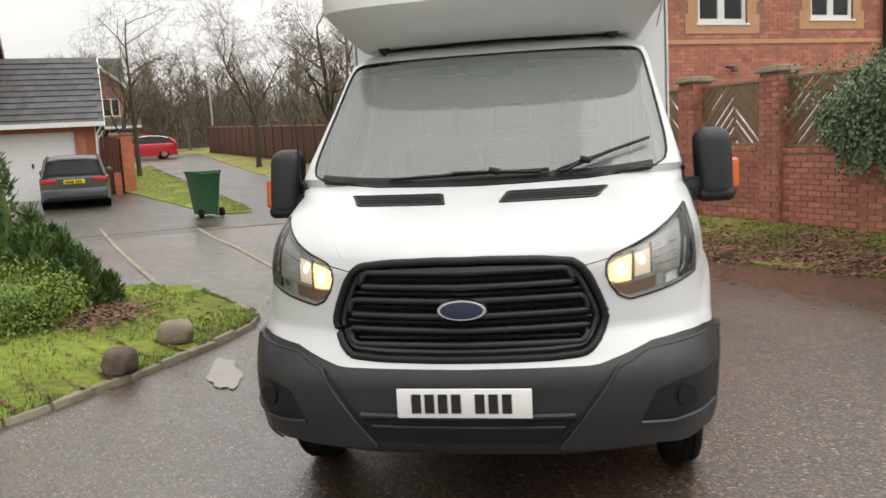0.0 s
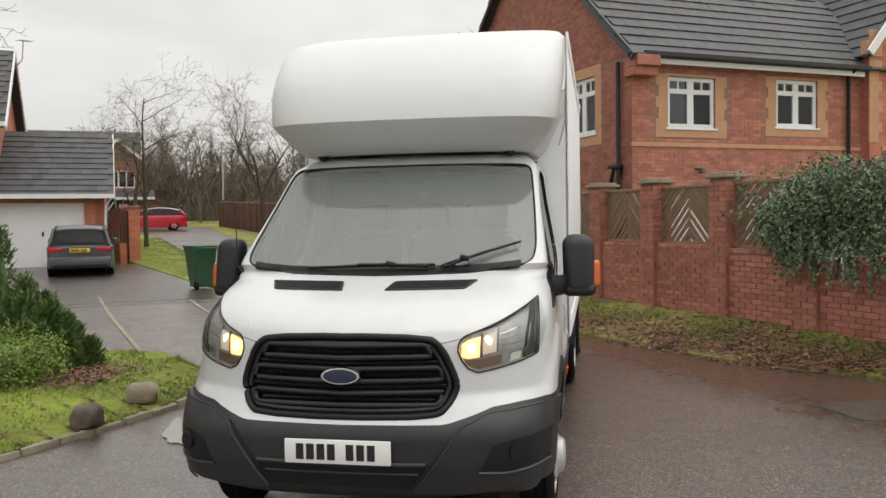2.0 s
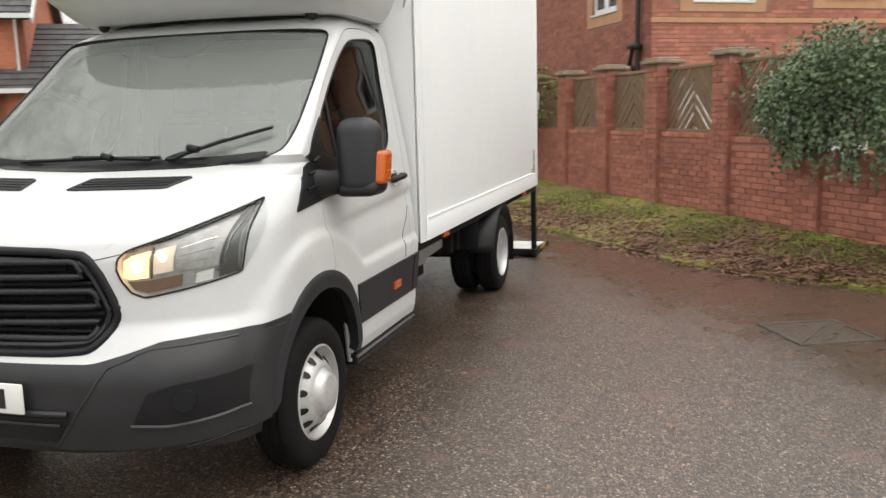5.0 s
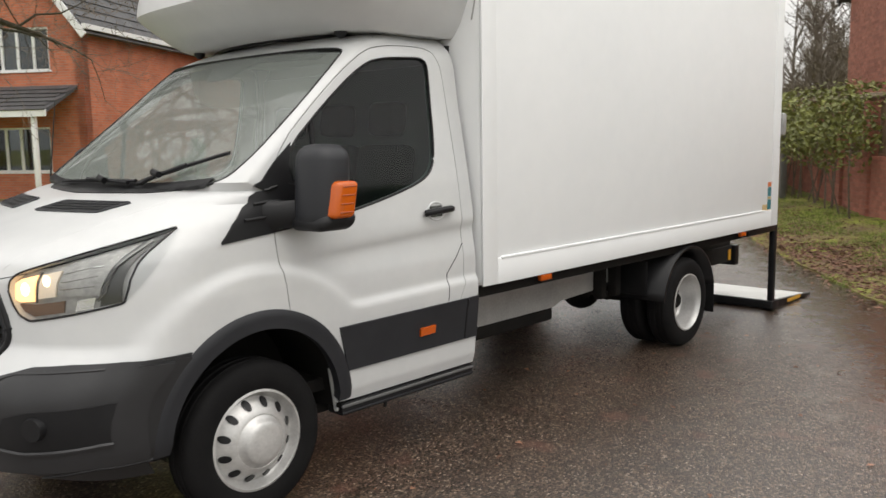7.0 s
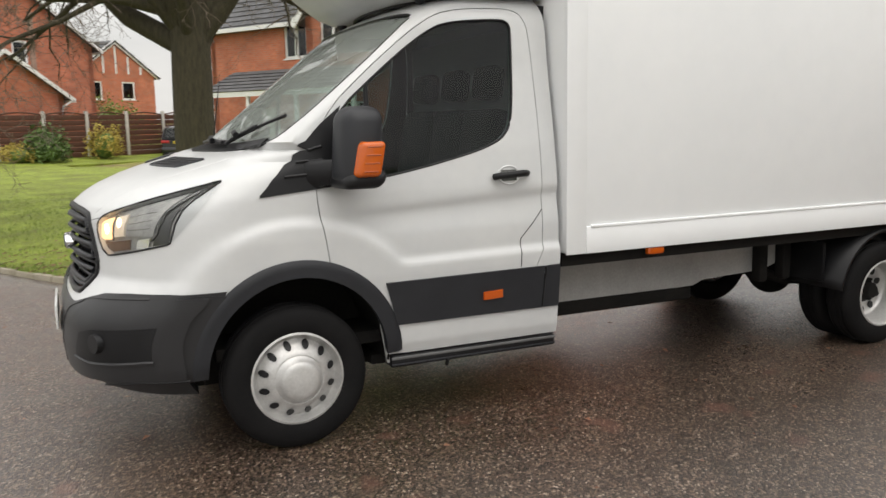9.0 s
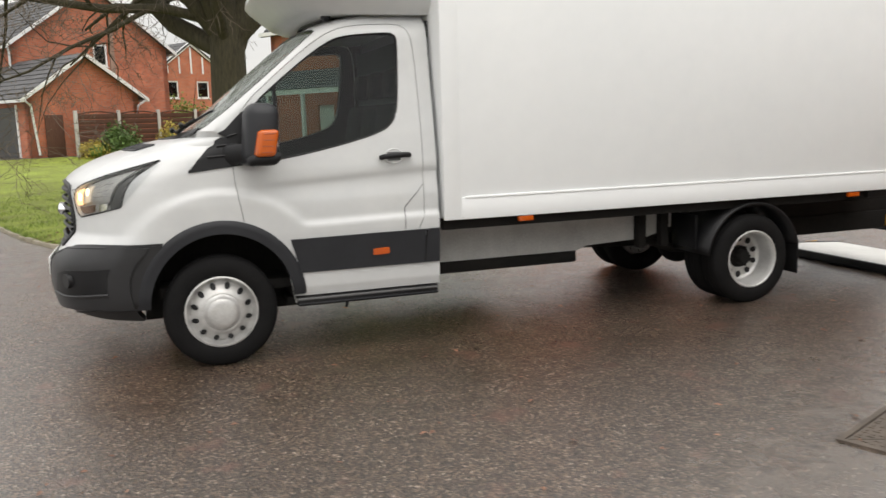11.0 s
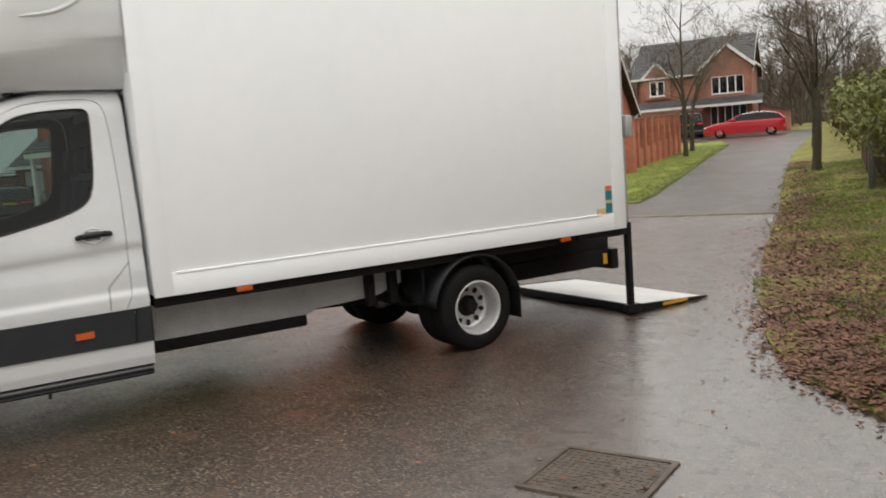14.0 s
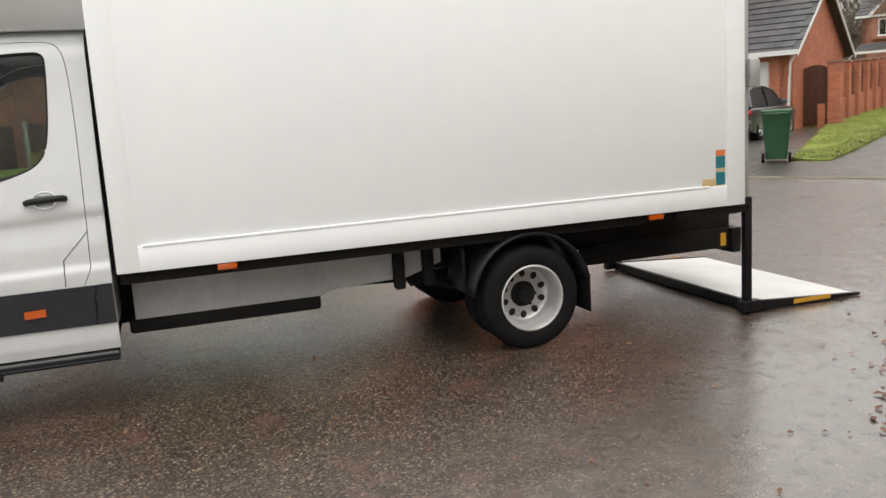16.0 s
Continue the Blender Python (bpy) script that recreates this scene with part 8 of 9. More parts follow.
def lane_hedge():
    rnd = random.Random(9)
    t = thing("hedge", "olive green hedge leaning over the wall by the verge", "hedge")
    v, f = [], []
    for k in range(120):
        u = rnd.uniform(10.6, 24)
        z = rise(u) + rnd.uniform(1.3, 2.25)
        c = W(u, -6.95 + rnd.uniform(-0.5, 1.15), z)
        leaf_cloud(v, f, rnd, c, (0.6, 0.6, 0.42), 110, 0.09, 0.4)
    mesh_ob("foliage", v, f, M["hedge"], t, "pale olive green leaves", None, "stuff")
    sv, sf = [], []
    for k in range(60):
        u = rnd.uniform(11.5, 24)
        p = W(u, WALL_V + rnd.uniform(0.1, 0.5), rise(u) + 0.1)
        branch_tube(sv, sf, [p, p + Vector((rnd.gauss(0, 0.15), rnd.gauss(0, 0.15), 0.9)), p + Vector((rnd.gauss(0, 0.3), rnd.gauss(0, 0.3), 2.0))], [0.02, 0.015, 0.008], 4)
    mesh_ob("stem", sv, sf, M["twig"], t, "", None, "stuff")
    p = thing("verge_post", "dark grey wooden post on the verge", "post", at_uv(15.5, -6.11, rise(15.5)))
    box("post", (-0.06, -0.06, -0.1), (0.06, 0.06, 1.6), M["post_grey"], p, 0.012)
    f = thing("paling_fence", "old brown board fence under the overgrown hedge", "fence")
    for k in range(46):
        u = 15.9 + 0.21 * k
        tall = 1.25 + 0.10 * rnd.random()
        m = at_uv(u, -6.14 + 0.02 * rnd.random(), rise(u), rnd.uniform(-4, 4)) @ Matrix.Rotation(radians(rnd.uniform(-3, 3)), 4, "Y")
        box("paling", (-0.055, -0.012, 0.02), (0.055, 0.012, tall), M["fence_brown" if k % 3 else "fence"], f, 0.004, "", m)
    for z in (0.35, 1.05):
        bar_between("fence_rail", W(15.8, -6.17, rise(15.8) + z), W(25.5, -6.17, rise(25.5) + z), 0.04, 0.08, M["fence_brown"], f)


def conifer(u, v, z, hgt, r, seedv, label, spires=11):
    """A feathery evergreen: several leaning spires of short upright sprays, the tallest in the middle."""
    rnd = random.Random(seedv)
    t = thing("conifer_shrub", label, "shrub")
    vv, ff, cores = [], [], bmesh.new()
    for k in range(spires):
        a, d = 2.4 * k, r * 0.62 * math.sqrt(k / spires)
        h = hgt * (1 - 0.62 * (d / (r * 0.62)) ** 1.2) * (1 if k == 0 else rnd.uniform(0.78, 1.0))
        rr = r * rnd.uniform(0.40, 0.52)
        foot = W(u, v, z) + Vector((math.cos(a) * d, math.sin(a) * d, 0))
        lean = Vector((math.cos(a), math.sin(a), 0)) * d * 0.30
        bmesh.ops.create_cone(cores, cap_ends=True, segments=10, radius1=rr * 0.62, radius2=0.01, depth=h * 0.82, matrix=Matrix.Translation(foot + lean * 0.4 + Vector((0, 0, h * 0.41))))
        for _ in range(330):
            f = rnd.random() ** 0.85
            b = rnd.uniform(0, 6.283)
            w = rr * ((1 - f) ** 0.8) * (0.55 + 0.45 * rnd.random()) * (0.75 + 0.25 * min(1.0, f * 5))
            p = foot + lean * f + Vector((math.cos(b) * w, math.sin(b) * w, h * f * 0.96))
            out = Vector((math.cos(b) * 0.75, math.sin(b) * 0.75, 0.95))
            for _ in range(4):
                q = p + Vector((rnd.gauss(0, 0.022), rnd.gauss(0, 0.022), rnd.gauss(0, 0.03)))
                n = (out + Vector((rnd.gauss(0, 0.3), rnd.gauss(0, 0.3), rnd.gauss(0, 0.25)))).normalized()
                c = n.orthogonal().normalized()
                c.rotate(Matrix.Rotation(rnd.uniform(0, 6.28), 3, n))
                L, e = rnd.uniform(0.05, 0.11), 0.011
                i = len(vv)
                vv += [q - c * e * 0.4, q + n * L * 0.5 - c * e, q + n * L, q + n * L * 0.5 + c * e]
                ff.append((i, i + 1, i + 2, i + 3))
    mesh_ob("foliage", vv, ff, M["conifer"], t, "dark feathery evergreen sprays", None, "stuff")
    part("inner_growth", cores, M["conifer"], t)


def low_shrub(u, v, z, r, h, seedv, material, label, size=0.05, count=30, tall=None):
    rnd = random.Random(seedv)
    t = thing("low_shrub", label, "shrub")
    vv, ff = [], []
    for k in range(90):
        a, d = rnd.uniform(0, 6.283), math.sqrt(rnd.random())
        c = W(u, v, z) + Vector((math.cos(a) * r * d, math.sin(a) * r * d, h * rnd.uniform(0.2, 0.9) * (1 - 0.5 * d * d)))
        leaf_cloud(vv, ff, rnd, c, (r * 0.30, r * 0.30, h * 0.24), count, size)
    mesh_ob("foliage", vv, ff, material, t)
    core = bmesh.new()
    bmesh.ops.create_icosphere(core, subdivisions=2, radius=1, matrix=Matrix.Translation(W(u, v, z + h * 0.32)) @ Matrix.Diagonal((r * 0.62, r * 0.62, h * 0.34, 1)))
    part("inner_growth", core, M["conifer"], t)


ivy_mass()
lane_hedge()
conifer(5.95, 2.75, 0.12, 1.60, 0.85, 31, "dark green conical conifer shrub on the lawn")
conifer(5.25, 2.20, 0.12, 0.80, 0.50, 32, "low dark green conifer shrub on the lawn")
low_shrub(4.62, 2.78, 0.10, 0.72, 0.72, 33, M["shrub"], "rounded yellow-green shrub on the lawn", 0.030, 210)
low_shrub(4.75, 3.5, 0.10, 0.6, 0.9, 36, M["conifer"], "rounded dark green shrub on the lawn")
low_shrub(13.95, 27.3, 0.3, 0.6, 0.8, 34, M["yellow_shrub"], "yellowish shrub before a fence", 0.08, 16)
low_shrub(14.9, 27.0, 0.3, 0.8, 1.4, 35, M["conifer"], "spiky green shrub before a fence", 0.14, 14)
low_shrub(17.6, 27.3, 0.3, 0.7, 1.6, 37, M["yellow_shrub"], "tall yellow shrub before a fence", 0.10, 14)
low_shrub(23.5, 36, 0.3, 2.2, 3.0, 38, M["shrub"], "tall green hedge between houses", 0.16, 30)


def stone(u, v, z, s, seedv, label, material):
    rnd = random.Random(seedv)
    bm = bmesh.new()
    bmesh.ops.create_icosphere(bm, subdivisions=3, radius=1)
    for q in bm.verts:
        n = noise.noise(q.co * 1.1 + Vector((seedv, 0, 0))) * 0.28 + noise.noise(q.co * 3.0 + Vector((0, seedv, 0))) * 0.08
        co = q.co * (1 + n)
        for k in range(3):
            co[k] = max(-0.82, min(0.80, co[k]))
        q.co = Vector((co.x * s[0], co.y * s[1], co.z * s[2]))
    ob = part("stone", bm, material, None, "", 50)
    ob.matrix_world = at_uv(u, v, z + s[2] * 0.45, seedv * 31)
    return tagged(ob, label, "stone", "garden stones")


stone(3.36, 1.33, 0.095, (0.165, 0.14, 0.125), 3, "pale sandstone rock lying on the lawn", M["stone"])
stone(2.66, 1.76, 0.085, (0.17, 0.13, 0.115), 5, "dark brown rough rock lying on the lawn", M["brown_rock"])


# ---- scattered leaves and grass ----
def scatter():
    rnd = random.Random(77)
    lv, lf = [], []

    def drop(u, v, z, s):
        p = W(u, v, z + 0.004)
        a = rnd.uniform(0, 6.283)
        x, y = Vector((math.cos(a), math.sin(a), rnd.gauss(0, 0.15))) * s, Vector((-math.sin(a), math.cos(a), rnd.gauss(0, 0.15))) * s * 0.6
        i = len(lv)
        c = Vector((0, 0, s * rnd.uniform(0.1, 0.5)))
        lv.extend([p - x, p - y * 0.9 + c, p + x * 1.0, p + y + c * 0.6])
        lf.extend([(i, i + 1, i + 2), (i, i + 2, i + 3)])

    for _ in range(34000):
        u = rnd.choice((rnd.uniform(0, 15), rnd.uniform(2, 9), rnd.uniform(10, 26), rnd.uniform(-0.4, 4.5)))
        e = table(LANE_R, u)
        if rnd.random() < 0.8:
            v = e - 0.50 + rnd.gauss(0, 0.42 if u < 14 else 0.30)
        else:
            v = e - rnd.random() * (e - WALL_V)
        if bumpy(u, v, 0.8) < rnd.uniform(-0.8, -0.05):
            continue
        if v > e + 0.30 * rnd.random() ** 2 or v < WALL_V + 0.02:
            continue
        ff = min(1, max(0, (v - (WALL_V - 0.1)) / (e - WALL_V + 0.1)))
        drop(u, v, rise(u) + (verge_lift(u, v, ff) if v < e else 0.005), rnd.uniform(0.015, 0.038))
    for _ in range(9):
        p = Vector((2.85 + rnd.gauss(0, 0.16), -3.5 + rnd.gauss(0, 0.16), 0.0))
        p.rotate(Matrix.Rotation(-GRID, 3, "Z"))
        drop(p.x, p.y, 0.014, rnd.uniform(0.018, 0.032))
    for _ in range(1300):
        u, v = rnd.uniform(-6, 13), rnd.uniform(-8, 3)
        drop(u, v, rise(u) + 0.006, rnd.uniform(0.006, 0.026))
    for _ in range(2000):
        k = rnd.randrange(6, 34)
        p, q = kerb_line[k], back_line[k]
        f = rnd.random() ** 2 * 0.8
        c = p.lerp(q, f)
        drop(c.x, c.y, lawn_z(c.x, c.y, f) + 0.01, rnd.uniform(0.012, 0.032))
    for _ in range(500):
        u = rnd.uniform(16.5, 40)
        drop(u, table(LANE_L, u) + abs(rnd.gauss(0, 0.25)) - 0.05, rise(u) + 0.055, rnd.uniform(0.02, 0.05))
    for _ in range(1300):
        u, v = 4.5 + rnd.gauss(0, 0.30), 1.95 + rnd.gauss(0, 0.22)
        drop(u, v, 0.19, rnd.uniform(0.015, 0.04))
    tagged(mesh_ob("fallen_leaves", lv, lf, M["dead_leaf"]), "wet brown fallen leaves scattered on verge and road", "leaves", "", "stuff")

    def blades(name, label, material, count, place):
        gv, gf = [], []
        for _ in range(count):
            got = place()
            if not got:
                continue
            u, v, z, s = got
            p = W(u, v, z)
            a = rnd.uniform(0, 6.283)
            d = Vector((math.cos(a), math.sin(a), 0))
            lean = Vector((rnd.gauss(0, 0.4), rnd.gauss(0, 0.4), 1)) * s
            i = len(gv)
            gv.extend([p - d * 0.005, p + d * 0.005, p + lean])
            gf.append((i, i + 1, i + 2))
        tagged(mesh_ob(name, gv, gf, material), label, "grass", "", "stuff")

    def on_lawn():
        k = rnd.randrange(2, 60)
        f = rnd.random() ** 2.2 * 0.9
        c = kerb_line[k].lerp(kerb_line[min(k + 1, 109)], rnd.random()).lerp(back_line[k], f)
        if bumpy(c.x, c.y, 1.4) < -0.15:
            return None
        return c.x, c.y, lawn_z(c.x, c.y, f) - 0.005, rnd.uniform(0.02, 0.06)

    def on_verge():
        u = rnd.uniform(0, 24)
        e = table(LANE_R, u)
        v = e + 0.1 - rnd.random() * (e - WALL_V)
        if bumpy(u, v, 1.0) < -0.15 + 0.35 * (v > e - 0.5):
            return None
        ff = min(1, max(0, (v - (WALL_V - 0.1)) / (e - WALL_V + 0.1)))
        return u, v, rise(u) + verge_lift(u, v, ff) - 0.005, rnd.uniform(0.02, 0.07)

    def on_lane_lawn():
        u = rnd.uniform(16.2, 42)
        a, b = table(LANE_L, u) - 0.06, min(-0.55 + (u - 16) * 0.19, 1.3)
        v = a + (b - a) * rnd.random() ** 1.3
        if bumpy(u, v, 1.2) < -0.2:
            return None
        return u, v, rise(u) + 0.03, rnd.uniform(0.03, 0.08)

    blades("lane_blades", "short green grass blades beside the lane", M["shrub"], 14000, on_lane_lawn)
    blades("lawn_blades", "short bright green grass blades", M["shrub"], 26000, on_lawn)
    blades("verge_blades", "mossy yellow-green verge grass", M["shrub"], 42000, on_verge)


scatter()


# ---- wheelie bin ----
def wheelie_bin(u, v, turn):
    b = thing("wheelie_bin", "dark green plastic wheelie bin on the drive", "bin", at_uv(u, v, rise(u) + 0.012, turn))
    bm = bmesh.new()
    rows = ((0.06, 0.20, 0.24), (0.30, 0.225, 0.27), (0.92, 0.275, 0.335), (0.95, 0.29, 0.35), (1.0, 0.29, 0.35))
    prev = None
    for z, a, c in rows:
        ring = []
        for x, y in ((-1, -1), (1, -1), (1, 1), (-1, 1)):
            for k in range(4):
                t = math.atan2(y, x) + radians(-45 + 30 * k)
                ring.append(bm.verts.new((x * (c - 0.05) + 0.05 * math.cos(t), y * (a - 0.05) + 0.05 * math.sin(t), z)))
        if prev:
            for k in range(16):
                bm.faces.new((prev[k], prev[(k + 1) % 16], ring[(k + 1) % 16], ring[k]))
        else:
            bm.faces.new(ring)
        prev = ring
    bm.faces.new(prev)
    part("body", bm, M["bin"], b, "", 40)
    box("lid", (-0.40, -0.30, 1.0), (0.36, 0.30, 1.055), M["bin"], b, 0.025, "dark green hinged lid")
    tube("handle", [(0.36, -0.22, 1.0), (0.43, -0.22, 0.99), (0.43, 0.22, 0.99), (0.36, 0.22, 1.0)], 0.016, M["bin"], b)
    for y in (-0.25, 0.25):
        cyl("wheel", (0.30, y - 0.03, 0.1), (0.30, y + 0.03, 0.1), 0.1, M["rubber"], b, None, 20, "black bin wheel")
    box("front_rib", (-0.285, -0.16, 0.12), (-0.262, 0.16, 0.30), M["bin"], b, 0.01)


wheelie_bin(15.95, -0.30, 198)


# ---- parked cars ----
def car_body(verts_out, stations, seg=14):
    """A lofted body: stations of (x, half width, floor, waist, crown)."""
    rows = []
    for x, w, z0, z1, zc in stations:
        row = []
        for k in range(seg + 1):
            a = math.pi * k / seg
            c, s = math.cos(a), math.sin(a)
            y = w * (abs(c) ** 0.35) * (1 if c >= 0 else -1)
            z = z1 + (zc - z1) * s ** 0.8
            row.append(Vector((x, y, z)))
        low = [Vector((x, -w * 0.97, z0)), Vector((x, w * 0.97, z0))]
        rows.append([low[1]] + [Vector((x, w, (z0 + z1) / 2))] + row + [Vector((x, -w, (z0 + z1) / 2))] + [low[0]])
    n = len(rows[0])
    verts = [p for r in rows for p in r]
    faces = [(j * n + k, j * n + k + 1, (j + 1) * n + k + 1, (j + 1) * n + k) for j in range(len(rows) - 1) for k in range(n - 1)]
    faces += [(j * n, (j + 1) * n, (j + 1) * n + n - 1, j * n + n - 1) for j in range(len(rows) - 1)]
    faces += [tuple(range(n)), tuple((len(rows) - 1) * n + k for k in range(n - 1, -1, -1))]
    return verts, faces


def loft_line(points, x):
    return lerp_table(points, x)


def parked_car(name, label, m, paint, L, Wd, H, hatch, plate_rear=True, estate=False):
    """A car along x, nose at +x, standing at its rear end x = 0."""
    c = thing(name, label, "car", m, "parked cars")
    hw = Wd / 2
    waist = H * (0.67 if estate else 0.62)
    st = []
    for k in range(25):
        f = k / 24
        x = L * f
        taper = 1 - 0.14 * max(0, (0.12 - f) / 0.12) ** 2 - 0.16 * max(0, (f - 0.85) / 0.15) ** 2
        floor = 0.20 + 0.10 * max(0, (0.08 - f) / 0.08) + 0.05 * max(0, (f - 0.93) / 0.07)
        bonnet = waist + 0.02 if f < 0.68 else waist - (waist - 0.70) * ((f - 0.68) / 0.32) ** 2.0
        if f < 0.02:
            bonnet = waist - 0.06
        st.append((x, hw * taper, floor, bonnet - 0.10, bonnet))
    v, fa = car_body(None, st)
    body = mesh_ob("body", v, fa, paint, c, "", 45)
    wb0, wb1 = 0.17 * L, 0.80 * L
    carve(body, [prism(disc_poly(x, 0.31, 0.36, 28), -3, 3, 1) for x in (wb0, wb1)])
    body.data.set_sharp_from_angle(angle=radians(40))
    # cabin
    tail = 0.03 if not estate else 0.02
    prof = [(tail * L, waist - 0.02), (tail * L + (0.13 if hatch else 0.2), H - 0.10), (0.16 * L, H - 0.02), (0.34 * L, H), (0.47 * L, H - 0.03), (0.54 * L, H - 0.12), (0.70 * L, waist - 0.01)]
    if estate:
        prof = [(0.05, waist), (0.09 * L, H - 0.16), (0.18 * L, H - 0.035), (0.34 * L, H), (0.49 * L, H - 0.045), (0.57 * L, H - 0.15), (0.75 * L, waist - 0.02)]
    def cabin(grow_by, mat, nm, pr, wmul, parent):
        lo, hi = hw * 0.90 * wmul, hw * 0.70 * wmul
        vs, fs = [], []
        for x, z in pr:
            k = (z - waist) / (H - waist)
            w = lo + (hi - lo) * max(0, min(1, k))
            vs += [Vector((x, -w, z)), Vector((x, w, z))]
        n = len(pr)
        fs = [(2 * k, 2 * k + 1, 2 * k + 3, 2 * k + 2) for k in range(n - 1)] + [tuple(2 * k for k in range(n)), tuple(2 * k + 1 for k in range(n - 1, -1, -1))]
        return mesh_ob(nm, vs, fs, mat, parent, "", 30)
    cab = cabin(0, M["black"], "glasshouse", [(x, z - (0.03 if z > H - 0.2 else 0)) for x, z in prof], 1.0, c)
    cab["label"] = "dark tinted windows"
    roof = [(tail * L + 0.06, H - 0.09), (0.16 * L, H), (0.34 * L, H + 0.015), (0.46 * L, H - 0.015), (0.53 * L, H - 0.09)]
    if estate:
        roof = [(x, z + 0.012) for x, z in prof[1:6]]
    rv, rf = [], []
    for x, z in roof:
        for k in range(9):
            t = -1 + 2 * k / 8
            rv.append(Vector((x, t * hw * 0.73, z - 0.05 * t ** 4)))
    rf = [(j * 9 + k, j * 9 + k + 1, (j + 1) * 9 + k + 1, (j + 1) * 9 + k) for j in range(4) for k in range(8)]
    ro = mesh_ob("roof", rv, rf, paint, c, "", 50)
    sol = ro.modifiers.new("thick", "SOLIDIFY")
    sol.thickness = 0.04
    for s in (-1, 1):
        lo, hi = s * hw * 0.905, s * hw * 0.735
        tube("pillar", [(prof[0][0] + 0.02, s * hw * 0.88, waist), (prof[1][0] + 0.02, s * hw * 0.74, prof[1][1] + 0.01)], 0.05 if not estate else 0.075, paint, c)
        tube("pillar", [(0.72 * L, lo * 0.98, waist - 0.03), (0.535 * L, hi, H - 0.10)], 0.035, paint, c)
        tube("pillar", [(0.36 * L, lo, waist), (0.36 * L, hi, H - 0.05)], 0.03, M["black"], c)
        tube("roof_rail", [(prof[1][0] + 0.05, hi, prof[1][1]), (prof[2][0] + 0.06, hi, prof[2][1] - 0.01), (0.36 * L, hi, H - 0.01), (0.52 * L, hi, H - 0.09)], 0.025, paint if not estate else M["chrome"], c)
        tube("window_trim", [(prof[0][0] + 0.1, lo * 1.005, waist + 0.015), (0.7 * L, lo * 1.005, waist + 0.0)], 0.012, M["black"], c)
        box("door_mirror", (0.60 * L, min(s * hw * 0.92, s * hw * 1.12), waist + 0.02), (0.64 * L, max(s * hw * 0.92, s * hw * 1.12), waist + 0.15), paint, c, 0.03)
        for x in (wb0, wb1):
            y = s * (hw - 0.11)
            mm = Matrix.Translation((x, y, 0.31)) @ (Matrix.Rotation(math.pi, 4, "Z") if s > 0 else Matrix.Identity(4))
            w = lathe("wheel", [(0.20, -0.10), (0.26, -0.105), (0.30, -0.095), (0.31, -0.07), (0.31, 0.07), (0.30, 0.095), (0.2, 0.10)], M["rubber"], c, 32, "alloy wheel with a black tyre", True, mm)
            lathe("rim", [(0.205, -0.095), (0.195, -0.08), (0.19, -0.05), (0.06, -0.075), (0.0, -0.08)], M["steel"], w, 30, "", True, mm)
            for k in range(5):
                a = 2 * math.pi * k / 5
                p0, p1 = Vector((0.06 * math.cos(a), -0.085, 0.06 * math.sin(a))), Vector((0.19 * math.cos(a), -0.085, 0.19 * math.sin(a)))
                cyl("spoke", mm @ p0, mm @ p1, 0.03, M["steel"], w, 0.02, 8)
            lathe("rim_shadow", [(0.19, -0.062), (0.0, -0.066)], M["black"], w, 24, "", True, mm)
        y0, y1 = sorted((s * hw * 0.50, s * hw * 0.93))
        box("tail_lamp", (-0.015, y0, waist - 0.19), (0.16, y1, waist - 0.06), M["tail_red"], c, 0.03, "red tail lamp")
        y0, y1 = sorted((s * hw * 0.52, s * hw * 0.88))
        box("head_lamp", (L - 0.22, y0, 0.60), (L - 0.02, y1, 0.72), M["reflector"], c, 0.03, "clear head lamp")
    # rear window, bumper, plate
    rw = bmesh.new()
    q = [rw.verts.new(p) for p in ((prof[0][0] + 0.035, -hw * 0.74, waist + 0.05), (prof[0][0] + 0.035, hw * 0.74, waist + 0.05), (prof[1][0] - 0.01, hw * 0.60, H - 0.12), (prof[1][0] - 0.01, -hw * 0.60, H - 0.12))]
    rw.faces.new(q)
    bmesh.ops.translate(rw, vec=(-0.05, 0, 0), verts=rw.verts)
    part("rear_window", rw, M["pane"], c, "dark rear window")
    box("rear_bumper", (-0.035, -hw * 0.93, 0.26), (0.14, hw * 0.93, 0.55), paint, c, 0.06)
    box("rear_diffuser", (-0.04, -hw * 0.8, 0.22), (0.10, hw * 0.8, 0.35), M["black"], c, 0.03)
    box("front_bumper", (L - 0.14, -hw * 0.86, 0.22), (L + 0.03, hw * 0.86, 0.52), paint, c, 0.06)
    box("front_grille", (L + 0.005, -hw * 0.5, 0.40), (L + 0.04, hw * 0.5, 0.62), M["black"], c, 0.03, "black front grille")
    plate = box("number_plate", (-0.045, -0.26, waist - 0.21), (-0.02, 0.26, waist - 0.10), M["yellow_plate"], c, 0.004, "yellow number plate with dark marks")
    for k in range(7):
        y = 0.19 - 0.054 * k - (0.03 if k > 3 else 0)
        box("plate_mark", (-0.048, y - 0.018, waist - 0.19), (-0.044, y + 0.018, waist - 0.12), M["ink"], plate)
    tube("rear_wiper", [(-0.01, 0.0, waist + 0.06), (0.0, -0.25, waist + 0.09)], 0.012, M["black"], c)
    return c


